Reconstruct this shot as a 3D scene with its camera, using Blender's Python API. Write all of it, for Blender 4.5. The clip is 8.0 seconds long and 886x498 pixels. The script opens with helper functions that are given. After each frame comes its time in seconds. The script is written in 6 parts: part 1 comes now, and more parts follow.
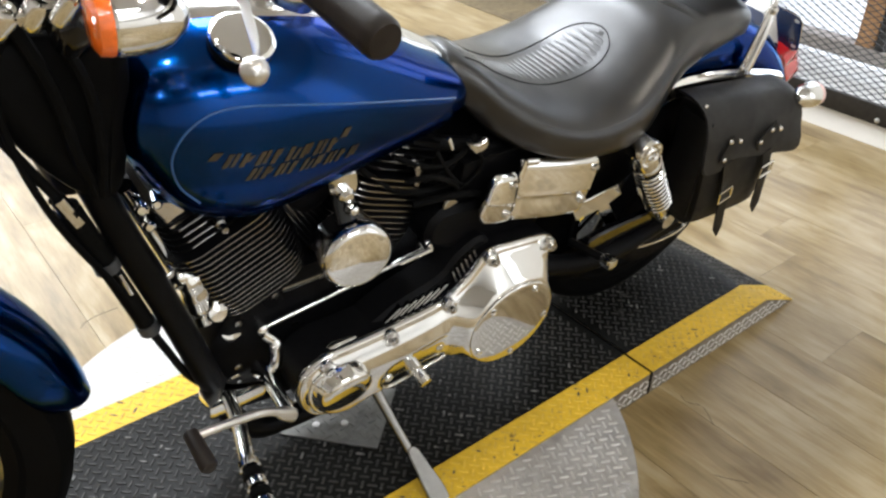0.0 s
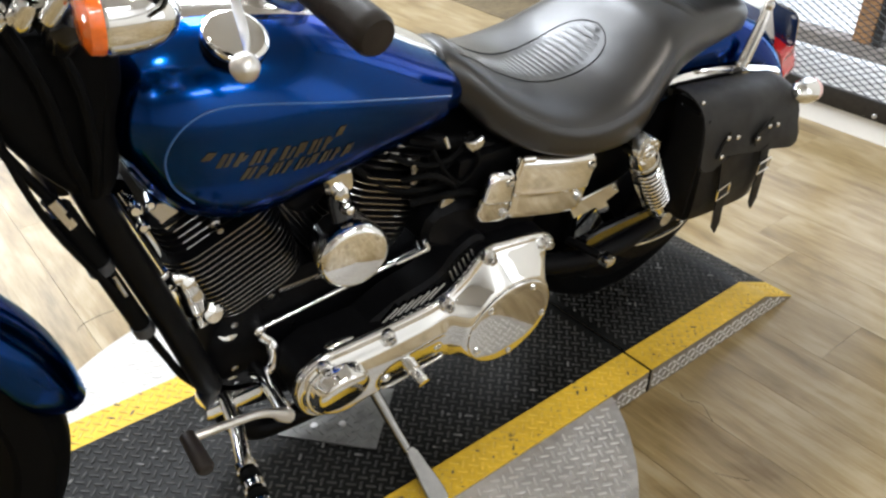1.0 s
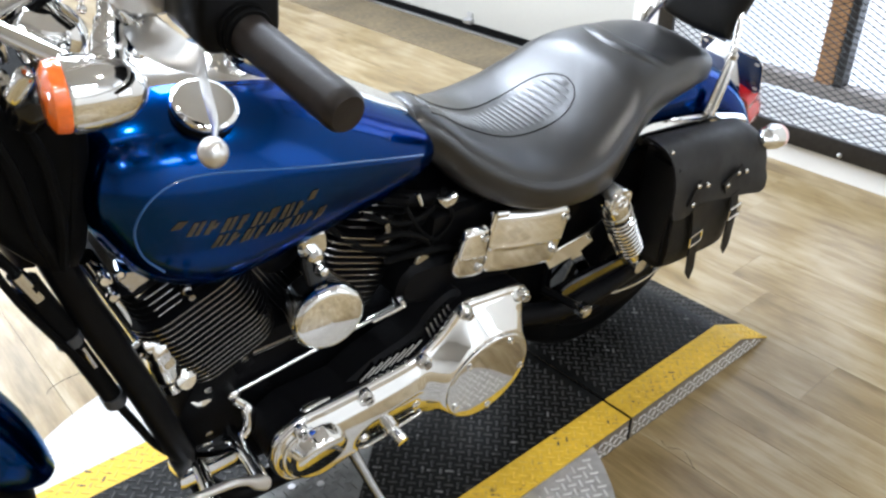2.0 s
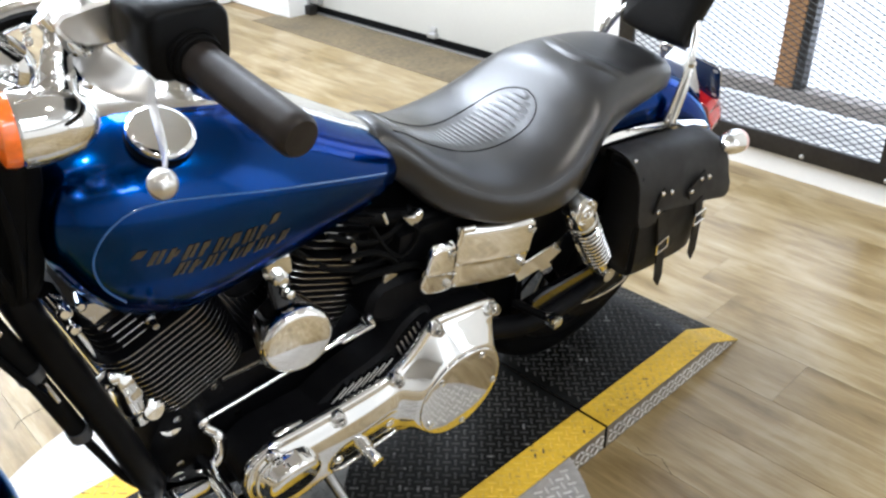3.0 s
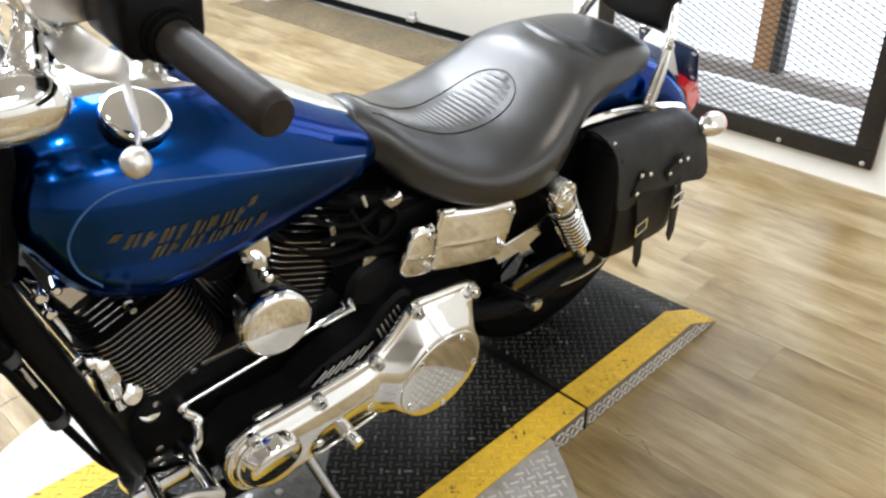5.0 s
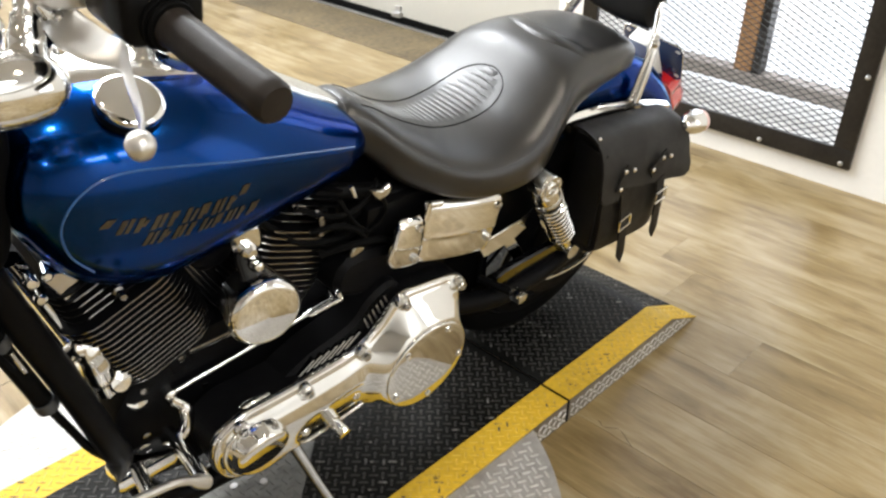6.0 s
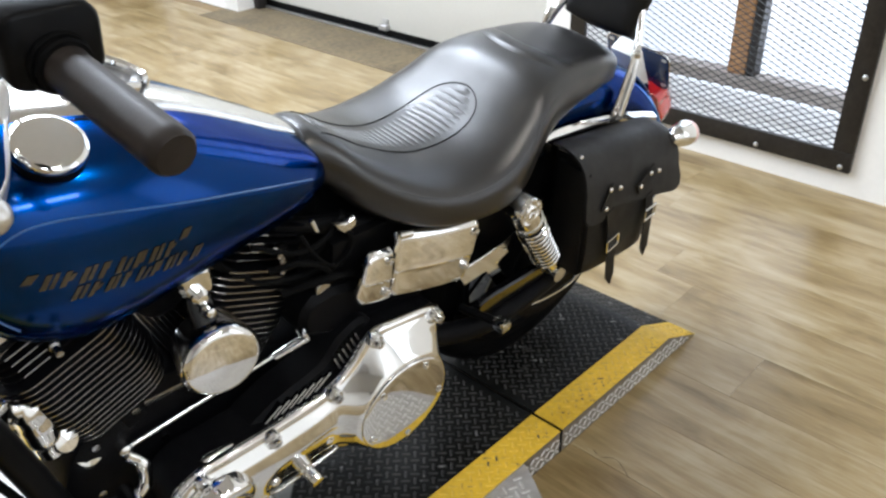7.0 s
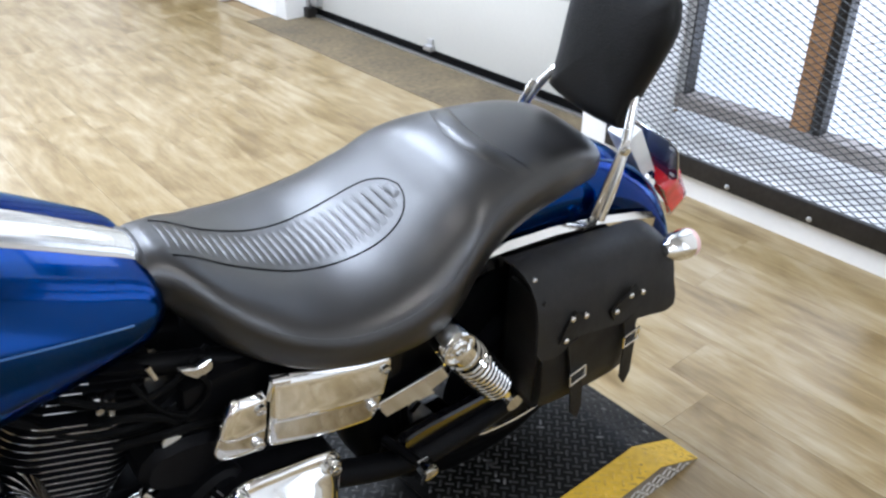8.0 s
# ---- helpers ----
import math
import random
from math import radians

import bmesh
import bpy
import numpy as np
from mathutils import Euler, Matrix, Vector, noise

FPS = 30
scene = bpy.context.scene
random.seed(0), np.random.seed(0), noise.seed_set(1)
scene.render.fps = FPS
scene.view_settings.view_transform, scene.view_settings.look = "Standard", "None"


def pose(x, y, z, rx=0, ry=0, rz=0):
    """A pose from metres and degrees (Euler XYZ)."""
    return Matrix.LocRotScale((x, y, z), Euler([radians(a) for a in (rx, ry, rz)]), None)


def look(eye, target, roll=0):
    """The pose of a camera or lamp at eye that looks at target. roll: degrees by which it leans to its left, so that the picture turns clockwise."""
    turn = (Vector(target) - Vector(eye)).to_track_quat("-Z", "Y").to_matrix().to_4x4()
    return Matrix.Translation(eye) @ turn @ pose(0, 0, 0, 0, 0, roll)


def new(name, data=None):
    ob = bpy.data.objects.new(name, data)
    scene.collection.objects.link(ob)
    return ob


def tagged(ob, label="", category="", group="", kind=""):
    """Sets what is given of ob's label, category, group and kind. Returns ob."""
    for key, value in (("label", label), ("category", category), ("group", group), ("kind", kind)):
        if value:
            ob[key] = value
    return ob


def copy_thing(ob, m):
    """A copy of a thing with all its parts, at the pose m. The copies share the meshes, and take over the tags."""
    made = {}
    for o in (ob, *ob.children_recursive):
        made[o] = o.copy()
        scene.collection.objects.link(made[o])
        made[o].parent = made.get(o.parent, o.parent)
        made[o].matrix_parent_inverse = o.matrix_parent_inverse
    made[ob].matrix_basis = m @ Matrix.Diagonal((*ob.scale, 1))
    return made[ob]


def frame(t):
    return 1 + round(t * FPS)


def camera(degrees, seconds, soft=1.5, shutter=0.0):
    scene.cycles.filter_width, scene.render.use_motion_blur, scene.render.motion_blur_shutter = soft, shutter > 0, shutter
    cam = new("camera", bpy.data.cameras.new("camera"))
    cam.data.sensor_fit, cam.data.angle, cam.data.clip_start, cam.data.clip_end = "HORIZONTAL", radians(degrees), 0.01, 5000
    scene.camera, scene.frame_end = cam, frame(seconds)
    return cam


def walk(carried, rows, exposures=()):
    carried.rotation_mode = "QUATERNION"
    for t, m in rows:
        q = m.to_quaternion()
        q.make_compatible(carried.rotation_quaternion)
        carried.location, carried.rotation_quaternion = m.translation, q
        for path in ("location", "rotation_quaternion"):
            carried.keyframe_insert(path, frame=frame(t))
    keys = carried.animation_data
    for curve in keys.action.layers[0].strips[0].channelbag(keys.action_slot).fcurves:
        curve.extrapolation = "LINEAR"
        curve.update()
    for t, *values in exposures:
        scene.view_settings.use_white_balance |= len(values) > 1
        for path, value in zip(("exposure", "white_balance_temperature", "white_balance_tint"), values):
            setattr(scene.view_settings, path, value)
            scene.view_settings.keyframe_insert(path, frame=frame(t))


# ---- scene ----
cam = camera(56.8, 8.0, soft=2.5)
PATH = [
    (0, (0.244, 0.212, 1.201), (1.298, 1.513, 0.107), 1.1),
    (0.5, (0.247, 0.209, 1.199), (1.302, 1.505, 0.101), 0.9),
    (1, (0.249, 0.214, 1.196), (1.306, 1.513, 0.102), 0.7),
    (1.5, (0.251, 0.223, 1.201), (1.324, 1.532, 0.135), 0.9),
    (2, (0.262, 0.228, 1.215), (1.396, 1.529, 0.203), 0.3),
    (3.5, (0.275, 0.222, 1.219), (1.469, 1.489, 0.234), -1.1),
    (4, (0.274, 0.222, 1.218), (1.467, 1.477, 0.217), -1.0),
    (4.5, (0.276, 0.223, 1.214), (1.475, 1.461, 0.199), -0.9),
    (6, (0.256, 0.217, 1.215), (1.496, 1.407, 0.193), 0.9),
    (6.5, (0.243, 0.241, 1.202), (1.52, 1.331, 0.116), 0.4),
    (6.8, (0.278, 0.253, 1.181), (1.584, 1.3, 0.085), -0.9),
    (7, (0.353, 0.242, 1.205), (1.592, 1.448, 0.2), -1.2),
    (7.2, (0.452, 0.241, 1.223), (1.586, 1.581, 0.264), -1.3),
    (7.5, (0.57, 0.225, 1.253), (1.714, 1.566, 0.308), -0.0),
    (8, (0.731, 0.31, 1.242), (1.834, 1.639, 0.234), 0.3),
]
walk(cam, [(t, look(eye, target, roll)) for t, eye, target, roll in PATH], exposures=[(0.0, -0.38, 6000, 10), (1.0, -0.38, 5950, 10), (2.0, -0.23, 5550, 10), (3.5, -0.20, 5680, 10), (4.5, -0.21, 5780, 10), (6.0, -0.27, 6250, 10), (6.6, -0.36, 6100, 10), (7.0, -0.38, 5700, 10), (7.5, -0.36, 5250, 13), (8.0, -0.40, 5350, 12)])

# ---- world and lights ----
world = bpy.data.worlds.new("world")
scene.world = world
world.use_nodes = True
world.node_tree.nodes["Background"].inputs[0].default_value = (0.75, 0.85, 1.0, 1)
world.node_tree.nodes["Background"].inputs[1].default_value = 0.3


def lamp(name, at, size, watts, colour, turn=(0, 0, 0), shape="RECTANGLE", size_y=None):
    data = bpy.data.lights.new(name, "AREA")
    data.shape, data.size, data.energy, data.color = shape, size, watts, colour
    data.size_y = size_y or size
    ob = new(name, data)
    ob.matrix_world = pose(*at, *turn)
    return ob


CEILING = 3.2
SIDE_Y0, SIDE_Y1, SIDE_Z0, SIDE_Z1 = -3.0, -0.95, 0.35, 2.95
SPOTS = [(-1.7, -1.1), (-1.7, 1.05), (-1.7, 4.2), (0.10, -1.15), (0.05, 1.0), (1.55, -0.45), (2.0, 5.5), (0.1, 5.5)]
for sx, sy in SPOTS:
    lamp("downlight_lamp", (sx, sy, CEILING - 0.03), 0.14, 15.0 if sy < -1.0 else 24.0 if sy < 0 else 11.0, (1.0, 0.95, 0.87) if sy < -1.0 else (1.0, 0.88, 0.70), shape="DISK")
# daylight through the shop front and the caged window; an added fill lamp over the overhead door, where no glazing is
# built
lamp("shopfront_daylight", (-0.3, 7.85, 1.85), 4.2, 82, (0.94, 0.97, 1.0), turn=(-90, 0, 0), size_y=2.4)
lamp("fill_above_door", (3.0, 3.35, 2.62), 2.2, 34, (0.94, 0.97, 1.0), turn=(0, 68, 0), size_y=1.0)
lamp("caged_window_daylight", (3.55, 1.50, 1.55), 2.6, 19, (0.9, 0.95, 1.0), turn=(0, 90, 0), size_y=1.1)
lamp("side_window_daylight", (2.98, (SIDE_Y0 + SIDE_Y1) / 2, (SIDE_Z0 + SIDE_Z1) / 2), 2.5, 9, (0.99, 0.98, 0.97), turn=(0, 90, 0), size_y=1.95)
# out-of-view panels added as fill: sheen on seat and floor, brighter chrome
FILL_PANELS = [(-0.45, 2.6, 24), (0.65, 2.6, 40), (1.75, 2.6, 76), (-0.45, 3.7, 26), (0.65, 3.7, 34), (1.75, 3.7, 44), (-1.05, 6.75, 24), (0.05, 6.75, 40), (1.15, 6.75, 52), (0.05, -2.35, 34), (1.15, -2.35, 30)]
for px_, py_, watts in FILL_PANELS:
    lamp("fill_panel_lamp", (px_, py_, CEILING - 0.05), 0.86, watts, (0.97, 0.99, 1.0), size_y=0.6)

# ---- materials ----


def material(name, colour, rough=0.5, metal=0.0, vary=0.15, scale=8.0, fine=60.0, bump=0.0, bump_scale=80.0, coat=0.0, rough_vary=0.1, random_amount=0.0, stretch=None, spec=0.5, wear=None):
    """A principled surface whose colour and roughness vary at two scales."""
    m = bpy.data.materials.new(name)
    m.use_nodes = True
    nodes, links = m.node_tree.nodes, m.node_tree.links
    bsdf = nodes["Principled BSDF"]
    coord = nodes.new("ShaderNodeTexCoord")
    source = coord.outputs["Object"]
    if stretch:
        mapping = nodes.new("ShaderNodeMapping")
        mapping.inputs["Scale"].default_value = stretch
        links.new(source, mapping.inputs[0])
        source = mapping.outputs[0]

    def noisy(size, detail=4.0):
        n = nodes.new("ShaderNodeTexNoise")
        n.inputs["Scale"].default_value = size
        n.inputs["Detail"].default_value = detail
        links.new(source, n.inputs["Vector"])
        return n.outputs["Fac"]

    coarse, small = noisy(scale), noisy(fine)
    mix = nodes.new("ShaderNodeMath")
    mix.operation = "ADD"
    links.new(coarse, mix.inputs[0])
    links.new(small, mix.inputs[1])
    ramp = nodes.new("ShaderNodeMapRange")
    ramp.inputs["From Min"].default_value, ramp.inputs["From Max"].default_value = 0.6, 1.4
    ramp.inputs["To Min"].default_value, ramp.inputs["To Max"].default_value = 1 - vary, 1 + vary
    links.new(mix.outputs[0], ramp.inputs["Value"])
    shade = ramp.outputs[0]
    if random_amount:
        info = nodes.new("ShaderNodeObjectInfo")
        spread = nodes.new("ShaderNodeMapRange")
        spread.inputs["To Min"].default_value, spread.inputs["To Max"].default_value = 1 - random_amount, 1 + random_amount
        links.new(info.outputs["Random"], spread.inputs["Value"])
        both = nodes.new("ShaderNodeMath")
        both.operation = "MULTIPLY"
        links.new(shade, both.inputs[0])
        links.new(spread.outputs[0], both.inputs[1])
        shade = both.outputs[0]
    tint = nodes.new("ShaderNodeVectorMath")
    tint.operation = "SCALE"
    tint.inputs[0].default_value = colour
    links.new(shade, tint.inputs["Scale"])
    if wear:
        # chips and scuffs of a second colour where a noise passes a threshold
        chip_colour, chip_scale, threshold = wear
        mask = nodes.new("ShaderNodeMapRange")
        mask.inputs["From Min"].default_value, mask.inputs["From Max"].default_value = threshold, threshold + 0.05
        links.new(noisy(chip_scale, 8.0), mask.inputs["Value"])
        chips = nodes.new("ShaderNodeMix")
        chips.data_type = "RGBA"
        links.new(mask.outputs[0], chips.inputs["Factor"])
        links.new(tint.outputs[0], chips.inputs["A"])
        chips.inputs["B"].default_value = (*chip_colour, 1)
        links.new(chips.outputs["Result"], bsdf.inputs["Base Color"])
    else:
        links.new(tint.outputs[0], bsdf.inputs["Base Color"])
    gloss = nodes.new("ShaderNodeMapRange")
    gloss.inputs["From Min"].default_value, gloss.inputs["From Max"].default_value = 0.3, 0.7
    gloss.inputs["To Min"].default_value = max(0.01, rough * (1 - rough_vary))
    gloss.inputs["To Max"].default_value = min(1.0, rough * (1 + rough_vary))
    links.new(coarse, gloss.inputs["Value"])
    links.new(gloss.outputs[0], bsdf.inputs["Roughness"])
    bsdf.inputs["Metallic"].default_value = metal
    bsdf.inputs["Specular IOR Level"].default_value = spec
    bsdf.inputs["Coat Weight"].default_value = coat
    bsdf.inputs["Coat Roughness"].default_value = 0.03
    if bump:
        relief = nodes.new("ShaderNodeBump")
        relief.inputs["Strength"].default_value = bump
        relief.inputs["Distance"].default_value = 0.002
        links.new(noisy(bump_scale, 6.0), relief.inputs["Height"])
        links.new(relief.outputs[0], bsdf.inputs["Normal"])
    return m


def glowing(name, colour, strength):
    m = bpy.data.materials.new(name)
    m.use_nodes = True
    bsdf = m.node_tree.nodes["Principled BSDF"]
    bsdf.inputs["Base Color"].default_value = (*colour, 1)
    bsdf.inputs["Emission Color"].default_value = (*colour, 1)
    bsdf.inputs["Emission Strength"].default_value = strength
    return m


CHROME = material("chrome", (0.82, 0.82, 0.81), 0.06, 1.0, vary=0.03, rough_vary=0.4)
CHROME_WORN = material("dulled_chrome", (0.66, 0.65, 0.63), 0.16, 1.0, vary=0.1, rough_vary=0.4, bump=0.1)
# the stand's chrome, darkened in colour in place of dark reflections
STAND_CHROME_DARK = material("darkened_stand_chrome", (0.30, 0.295, 0.285), 0.14, 1.0, vary=0.2, rough_vary=0.4, bump=0.1)
BLUE = material("blue_pearl_paint", (0.0008, 0.031, 0.160), 0.19, 1.0, vary=0.08, scale=5, fine=900, coat=0.25, spec=0.0)
BLUE.node_tree.nodes["Principled BSDF"].inputs["Specular Tint"].default_value = (0.22, 0.45, 0.72, 1)
PALE_BLUE = material("pale_blue_pinstripe", (0.03, 0.10, 0.27), 0.3, 0.0, vary=0.05, coat=0.5)
GOLD = material("gold_lettering", (0.078, 0.068, 0.044), 0.36, 0.9, vary=0.4, coat=0.5)
BLACK = material("satin_black_paint", (0.003, 0.003, 0.0033), 0.35, vary=0.3, bump=0.08, spec=0.07)
GLOSS_BLACK = material("gloss_black_paint", (0.003, 0.003, 0.0035), 0.12, vary=0.2, coat=0.25, spec=0.3)
WRINKLE = material("black_wrinkle_casting", (0.0035, 0.0035, 0.004), 0.45, vary=0.3, bump=0.3, bump_scale=400, spec=0.07)
MACHINED = material("machined_aluminium_edge", (0.31, 0.30, 0.29), 0.25, 1.0, vary=0.15, bump=0.1)
CAST = material("bright_cast_alloy", (0.60, 0.585, 0.56), 0.3, 0.9, vary=0.08, bump=0.05)
RUBBER = material("black_rubber", (0.003, 0.003, 0.003), 0.6, vary=0.25, bump=0.2, bump_scale=300, spec=0.05)
GRIP_RUBBER = material("worn_grip_rubber", (0.016, 0.0125, 0.0105), 0.42, vary=0.3, bump=0.08, bump_scale=250, spec=0.2)
VINYL = material("black_seat_vinyl", (0.0055, 0.0052, 0.0050), 0.33, vary=0.25, scale=12, bump=0.10, bump_scale=520, rough_vary=0.07, spec=0.76)
LEATHER = material("black_bag_leather", (0.005, 0.0047, 0.0044), 0.5, vary=0.35, scale=14, bump=0.3, bump_scale=300, rough_vary=0.25, spec=0.22)
FLAP_LEATHER = material("scuffed_flap_leather", (0.010, 0.0094, 0.0088), 0.52, vary=0.45, scale=16, bump=0.3, bump_scale=300, rough_vary=0.25, spec=0.26)
THREAD = material("dark_stitching", (0.05, 0.05, 0.05), 0.7)
ORANGE = material("amber_lens", (0.85, 0.16, 0.01), 0.18, vary=0.25, scale=60, coat=0.8)
RED = material("red_lens", (0.55, 0.015, 0.02), 0.15, vary=0.2, scale=60, coat=0.8)
PINK_LENS = material("pale_pink_lens", (0.75, 0.52, 0.50), 0.2, vary=0.15, scale=50, coat=0.6)
GAUGE_FACE = material("gauge_face", (0.03, 0.03, 0.032), 0.3, vary=0.2)
PLATE_BLUE = material("dark_blue_plate", (0.006, 0.025, 0.09), 0.2, vary=0.2, coat=0.5)
PAPER = material("white_plate_cover", (0.7, 0.7, 0.68), 0.4, vary=0.08)
TREAD_BLACK = material("worn_black_tread_plate", (0.0058, 0.0056, 0.0050), 0.45, 0.0, vary=0.5, scale=7, fine=45, bump=0.25, bump_scale=200, rough_vary=0.3, spec=0.11, wear=((0.05, 0.048, 0.043), 22.0, 0.68))
TREAD_BAR = material("scuffed_tread_bar", (0.025, 0.024, 0.021), 0.5, 0.0, vary=0.9, scale=9, fine=70, rough_vary=0.3, spec=0.3, wear=((0.16, 0.155, 0.145), 30.0, 0.62))
YELLOW = material("yellow_edge_paint", (0.60, 0.39, 0.025), 0.5, vary=0.22, scale=9, fine=70, bump=0.2, bump_scale=200, rough_vary=0.25, spec=0.25, wear=((0.22, 0.15, 0.03), 30.0, 0.70))
GREY_TREAD = material("grey_tread_patch", (0.15, 0.15, 0.142), 0.5, 0.5, vary=0.3, scale=6, fine=50, bump=0.2, bump_scale=240)
YELLOW_BAR = material("scuffed_yellow_bar", (0.53, 0.345, 0.03), 0.5, vary=0.5, scale=14, fine=90, wear=((0.07, 0.055, 0.03), 40.0, 0.60))
ALU_TREAD = material("bare_aluminium_tread_plate", (0.40, 0.383, 0.360), 0.54, 0.38, vary=0.25, scale=6, fine=50, bump=0.2, bump_scale=240, wear=((0.16, 0.14, 0.11), 14.0, 0.69))
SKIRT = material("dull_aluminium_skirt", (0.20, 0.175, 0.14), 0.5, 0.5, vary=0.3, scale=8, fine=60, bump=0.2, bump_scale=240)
ALU_BAR = material("bright_tread_bar", (0.56, 0.545, 0.52), 0.36, 0.6, vary=0.25)


def plank_material():
    """Printed oak: long streaks, cloudy brown patches and a few dark knots, shifted from plank to plank."""
    m = bpy.data.materials.new("washed_oak_plank")
    m.use_nodes = True
    nodes, links = m.node_tree.nodes, m.node_tree.links
    bsdf = nodes["Principled BSDF"]
    coord, info = nodes.new("ShaderNodeTexCoord"), nodes.new("ShaderNodeObjectInfo")
    shift = nodes.new("ShaderNodeVectorMath")
    shift.operation = "MULTIPLY_ADD"
    combine = nodes.new("ShaderNodeCombineXYZ")
    for k in range(3):
        links.new(info.outputs["Random"], combine.inputs[k])
    combine_scale = (3.0, 5.0, 2.0)
    links.new(combine.outputs[0], shift.inputs[0])
    shift.inputs[1].default_value = combine_scale
    links.new(coord.outputs["Object"], shift.inputs[2])

    def streak(stretch, size, detail, warp):
        mapping = nodes.new("ShaderNodeMapping")
        mapping.inputs["Scale"].default_value = stretch
        links.new(shift.outputs[0], mapping.inputs[0])
        n = nodes.new("ShaderNodeTexNoise")
        n.inputs["Scale"].default_value, n.inputs["Detail"].default_value, n.inputs["Distortion"].default_value = size, detail, warp
        links.new(mapping.outputs[0], n.inputs["Vector"])
        return n.outputs["Fac"]

    long_, cloud, grain = streak((8.0, 0.9, 1.0), 3.0, 5.0, 0.4), streak((3.0, 1.5, 1.0), 2.0, 5.0, 1.2), streak((36.0, 3.0, 1.0), 5.0, 4.0, 0.4)

    def weigh(a, wa, b, wb):
        x = nodes.new("ShaderNodeMath")
        x.operation = "MULTIPLY"
        links.new(a, x.inputs[0])
        x.inputs[1].default_value = wa
        y = nodes.new("ShaderNodeMath")
        y.operation = "MULTIPLY_ADD"
        links.new(b, y.inputs[0])
        y.inputs[1].default_value = wb
        links.new(x.outputs[0], y.inputs[2])
        return y.outputs[0]

    mixed = weigh(weigh(long_, 0.38, cloud, 0.44), 1.0, grain, 0.18)
    spread = weigh(mixed, 1.0, info.outputs["Random"], 0.015)
    ramp = nodes.new("ShaderNodeValToRGB")
    ramp.color_ramp.elements[0].position, ramp.color_ramp.elements[0].color = 0.37, (0.135, 0.087, 0.028, 1)
    ramp.color_ramp.elements[1].position, ramp.color_ramp.elements[1].color = 0.65, (0.365, 0.298, 0.184, 1)
    mid = ramp.color_ramp.elements.new(0.50)
    mid.color = (0.248, 0.181, 0.081, 1)
    links.new(spread, ramp.inputs[0])
    links.new(ramp.outputs[0], bsdf.inputs["Base Color"])
    rough = nodes.new("ShaderNodeMapRange")
    rough.inputs["To Min"].default_value, rough.inputs["To Max"].default_value = 0.25, 0.36
    links.new(cloud, rough.inputs["Value"])
    links.new(rough.outputs[0], bsdf.inputs["Roughness"])
    bsdf.inputs["Specular IOR Level"].default_value = 0.5
    relief = nodes.new("ShaderNodeBump")
    relief.inputs["Strength"].default_value, relief.inputs["Distance"].default_value = 0.12, 0.001
    links.new(grain, relief.inputs["Height"])
    links.new(relief.outputs[0], bsdf.inputs["Normal"])
    return m


PLANK = plank_material()
FLOOR_BASE = material("floor_joint", (0.22, 0.155, 0.075), 0.7)
CONCRETE = material("grey_brown_concrete", (0.122, 0.094, 0.052), 0.75, vary=0.5, scale=5, fine=40, bump=0.3, bump_scale=90)
WHITE_WALL = material("white_wall_paint", (0.80, 0.79, 0.76), 0.6, vary=0.03, scale=2, bump=0.05)
WHITE_DOOR = material("white_door_enamel", (0.53, 0.52, 0.475), 0.4, vary=0.03, scale=2)
CEILING_PAINT = material("ceiling_paint", (0.56, 0.55, 0.53), 0.8, vary=0.03)
DIM_WALL = material("pale_wall_paint", (0.48, 0.46, 0.43), 0.7, vary=0.08, scale=2, bump=0.05)
STEEL = material("dark_steel_frame", (0.028, 0.025, 0.022), 0.45, 0.5, vary=0.4, scale=10, bump=0.15)
MESH_STEEL = material("black_expanded_steel", (0.02, 0.02, 0.02), 0.5, 0.3)
RUSTED = material("brown_wood_post", (0.42, 0.22, 0.09), 0.6, vary=0.3, scale=8, bump=0.2, stretch=(3, 3, 0.6))
SILL = material("weathered_grey_sill", (0.36, 0.32, 0.29), 0.7, vary=0.3, scale=10, bump=0.2)
PALE_POST = material("pale_grey_post", (0.52, 0.51, 0.49), 0.5, vary=0.12, scale=6)
GALV = material("galvanised_steel", (0.5, 0.5, 0.5), 0.35, 0.9, vary=0.2)
WHITE_PLASTIC = material("white_plastic", (0.8, 0.8, 0.8), 0.35, vary=0.04)
DARK_PLASTIC = material("dark_grey_plastic", (0.035, 0.037, 0.04), 0.45, vary=0.2, bump=0.1)
DARK_LABEL = material("dark_red_label", (0.09, 0.02, 0.03), 0.4)
DAYLIGHT = glowing("bright_daylight", (0.93, 0.96, 1.0), 1.25)
PALE_SKY = glowing("dull_daylight", (0.96, 0.97, 1.0), 0.4)
LAMP_GLASS = glowing("downlight_glass", (1.0, 0.95, 0.86), 6.0)

# ---- mesh helpers ----


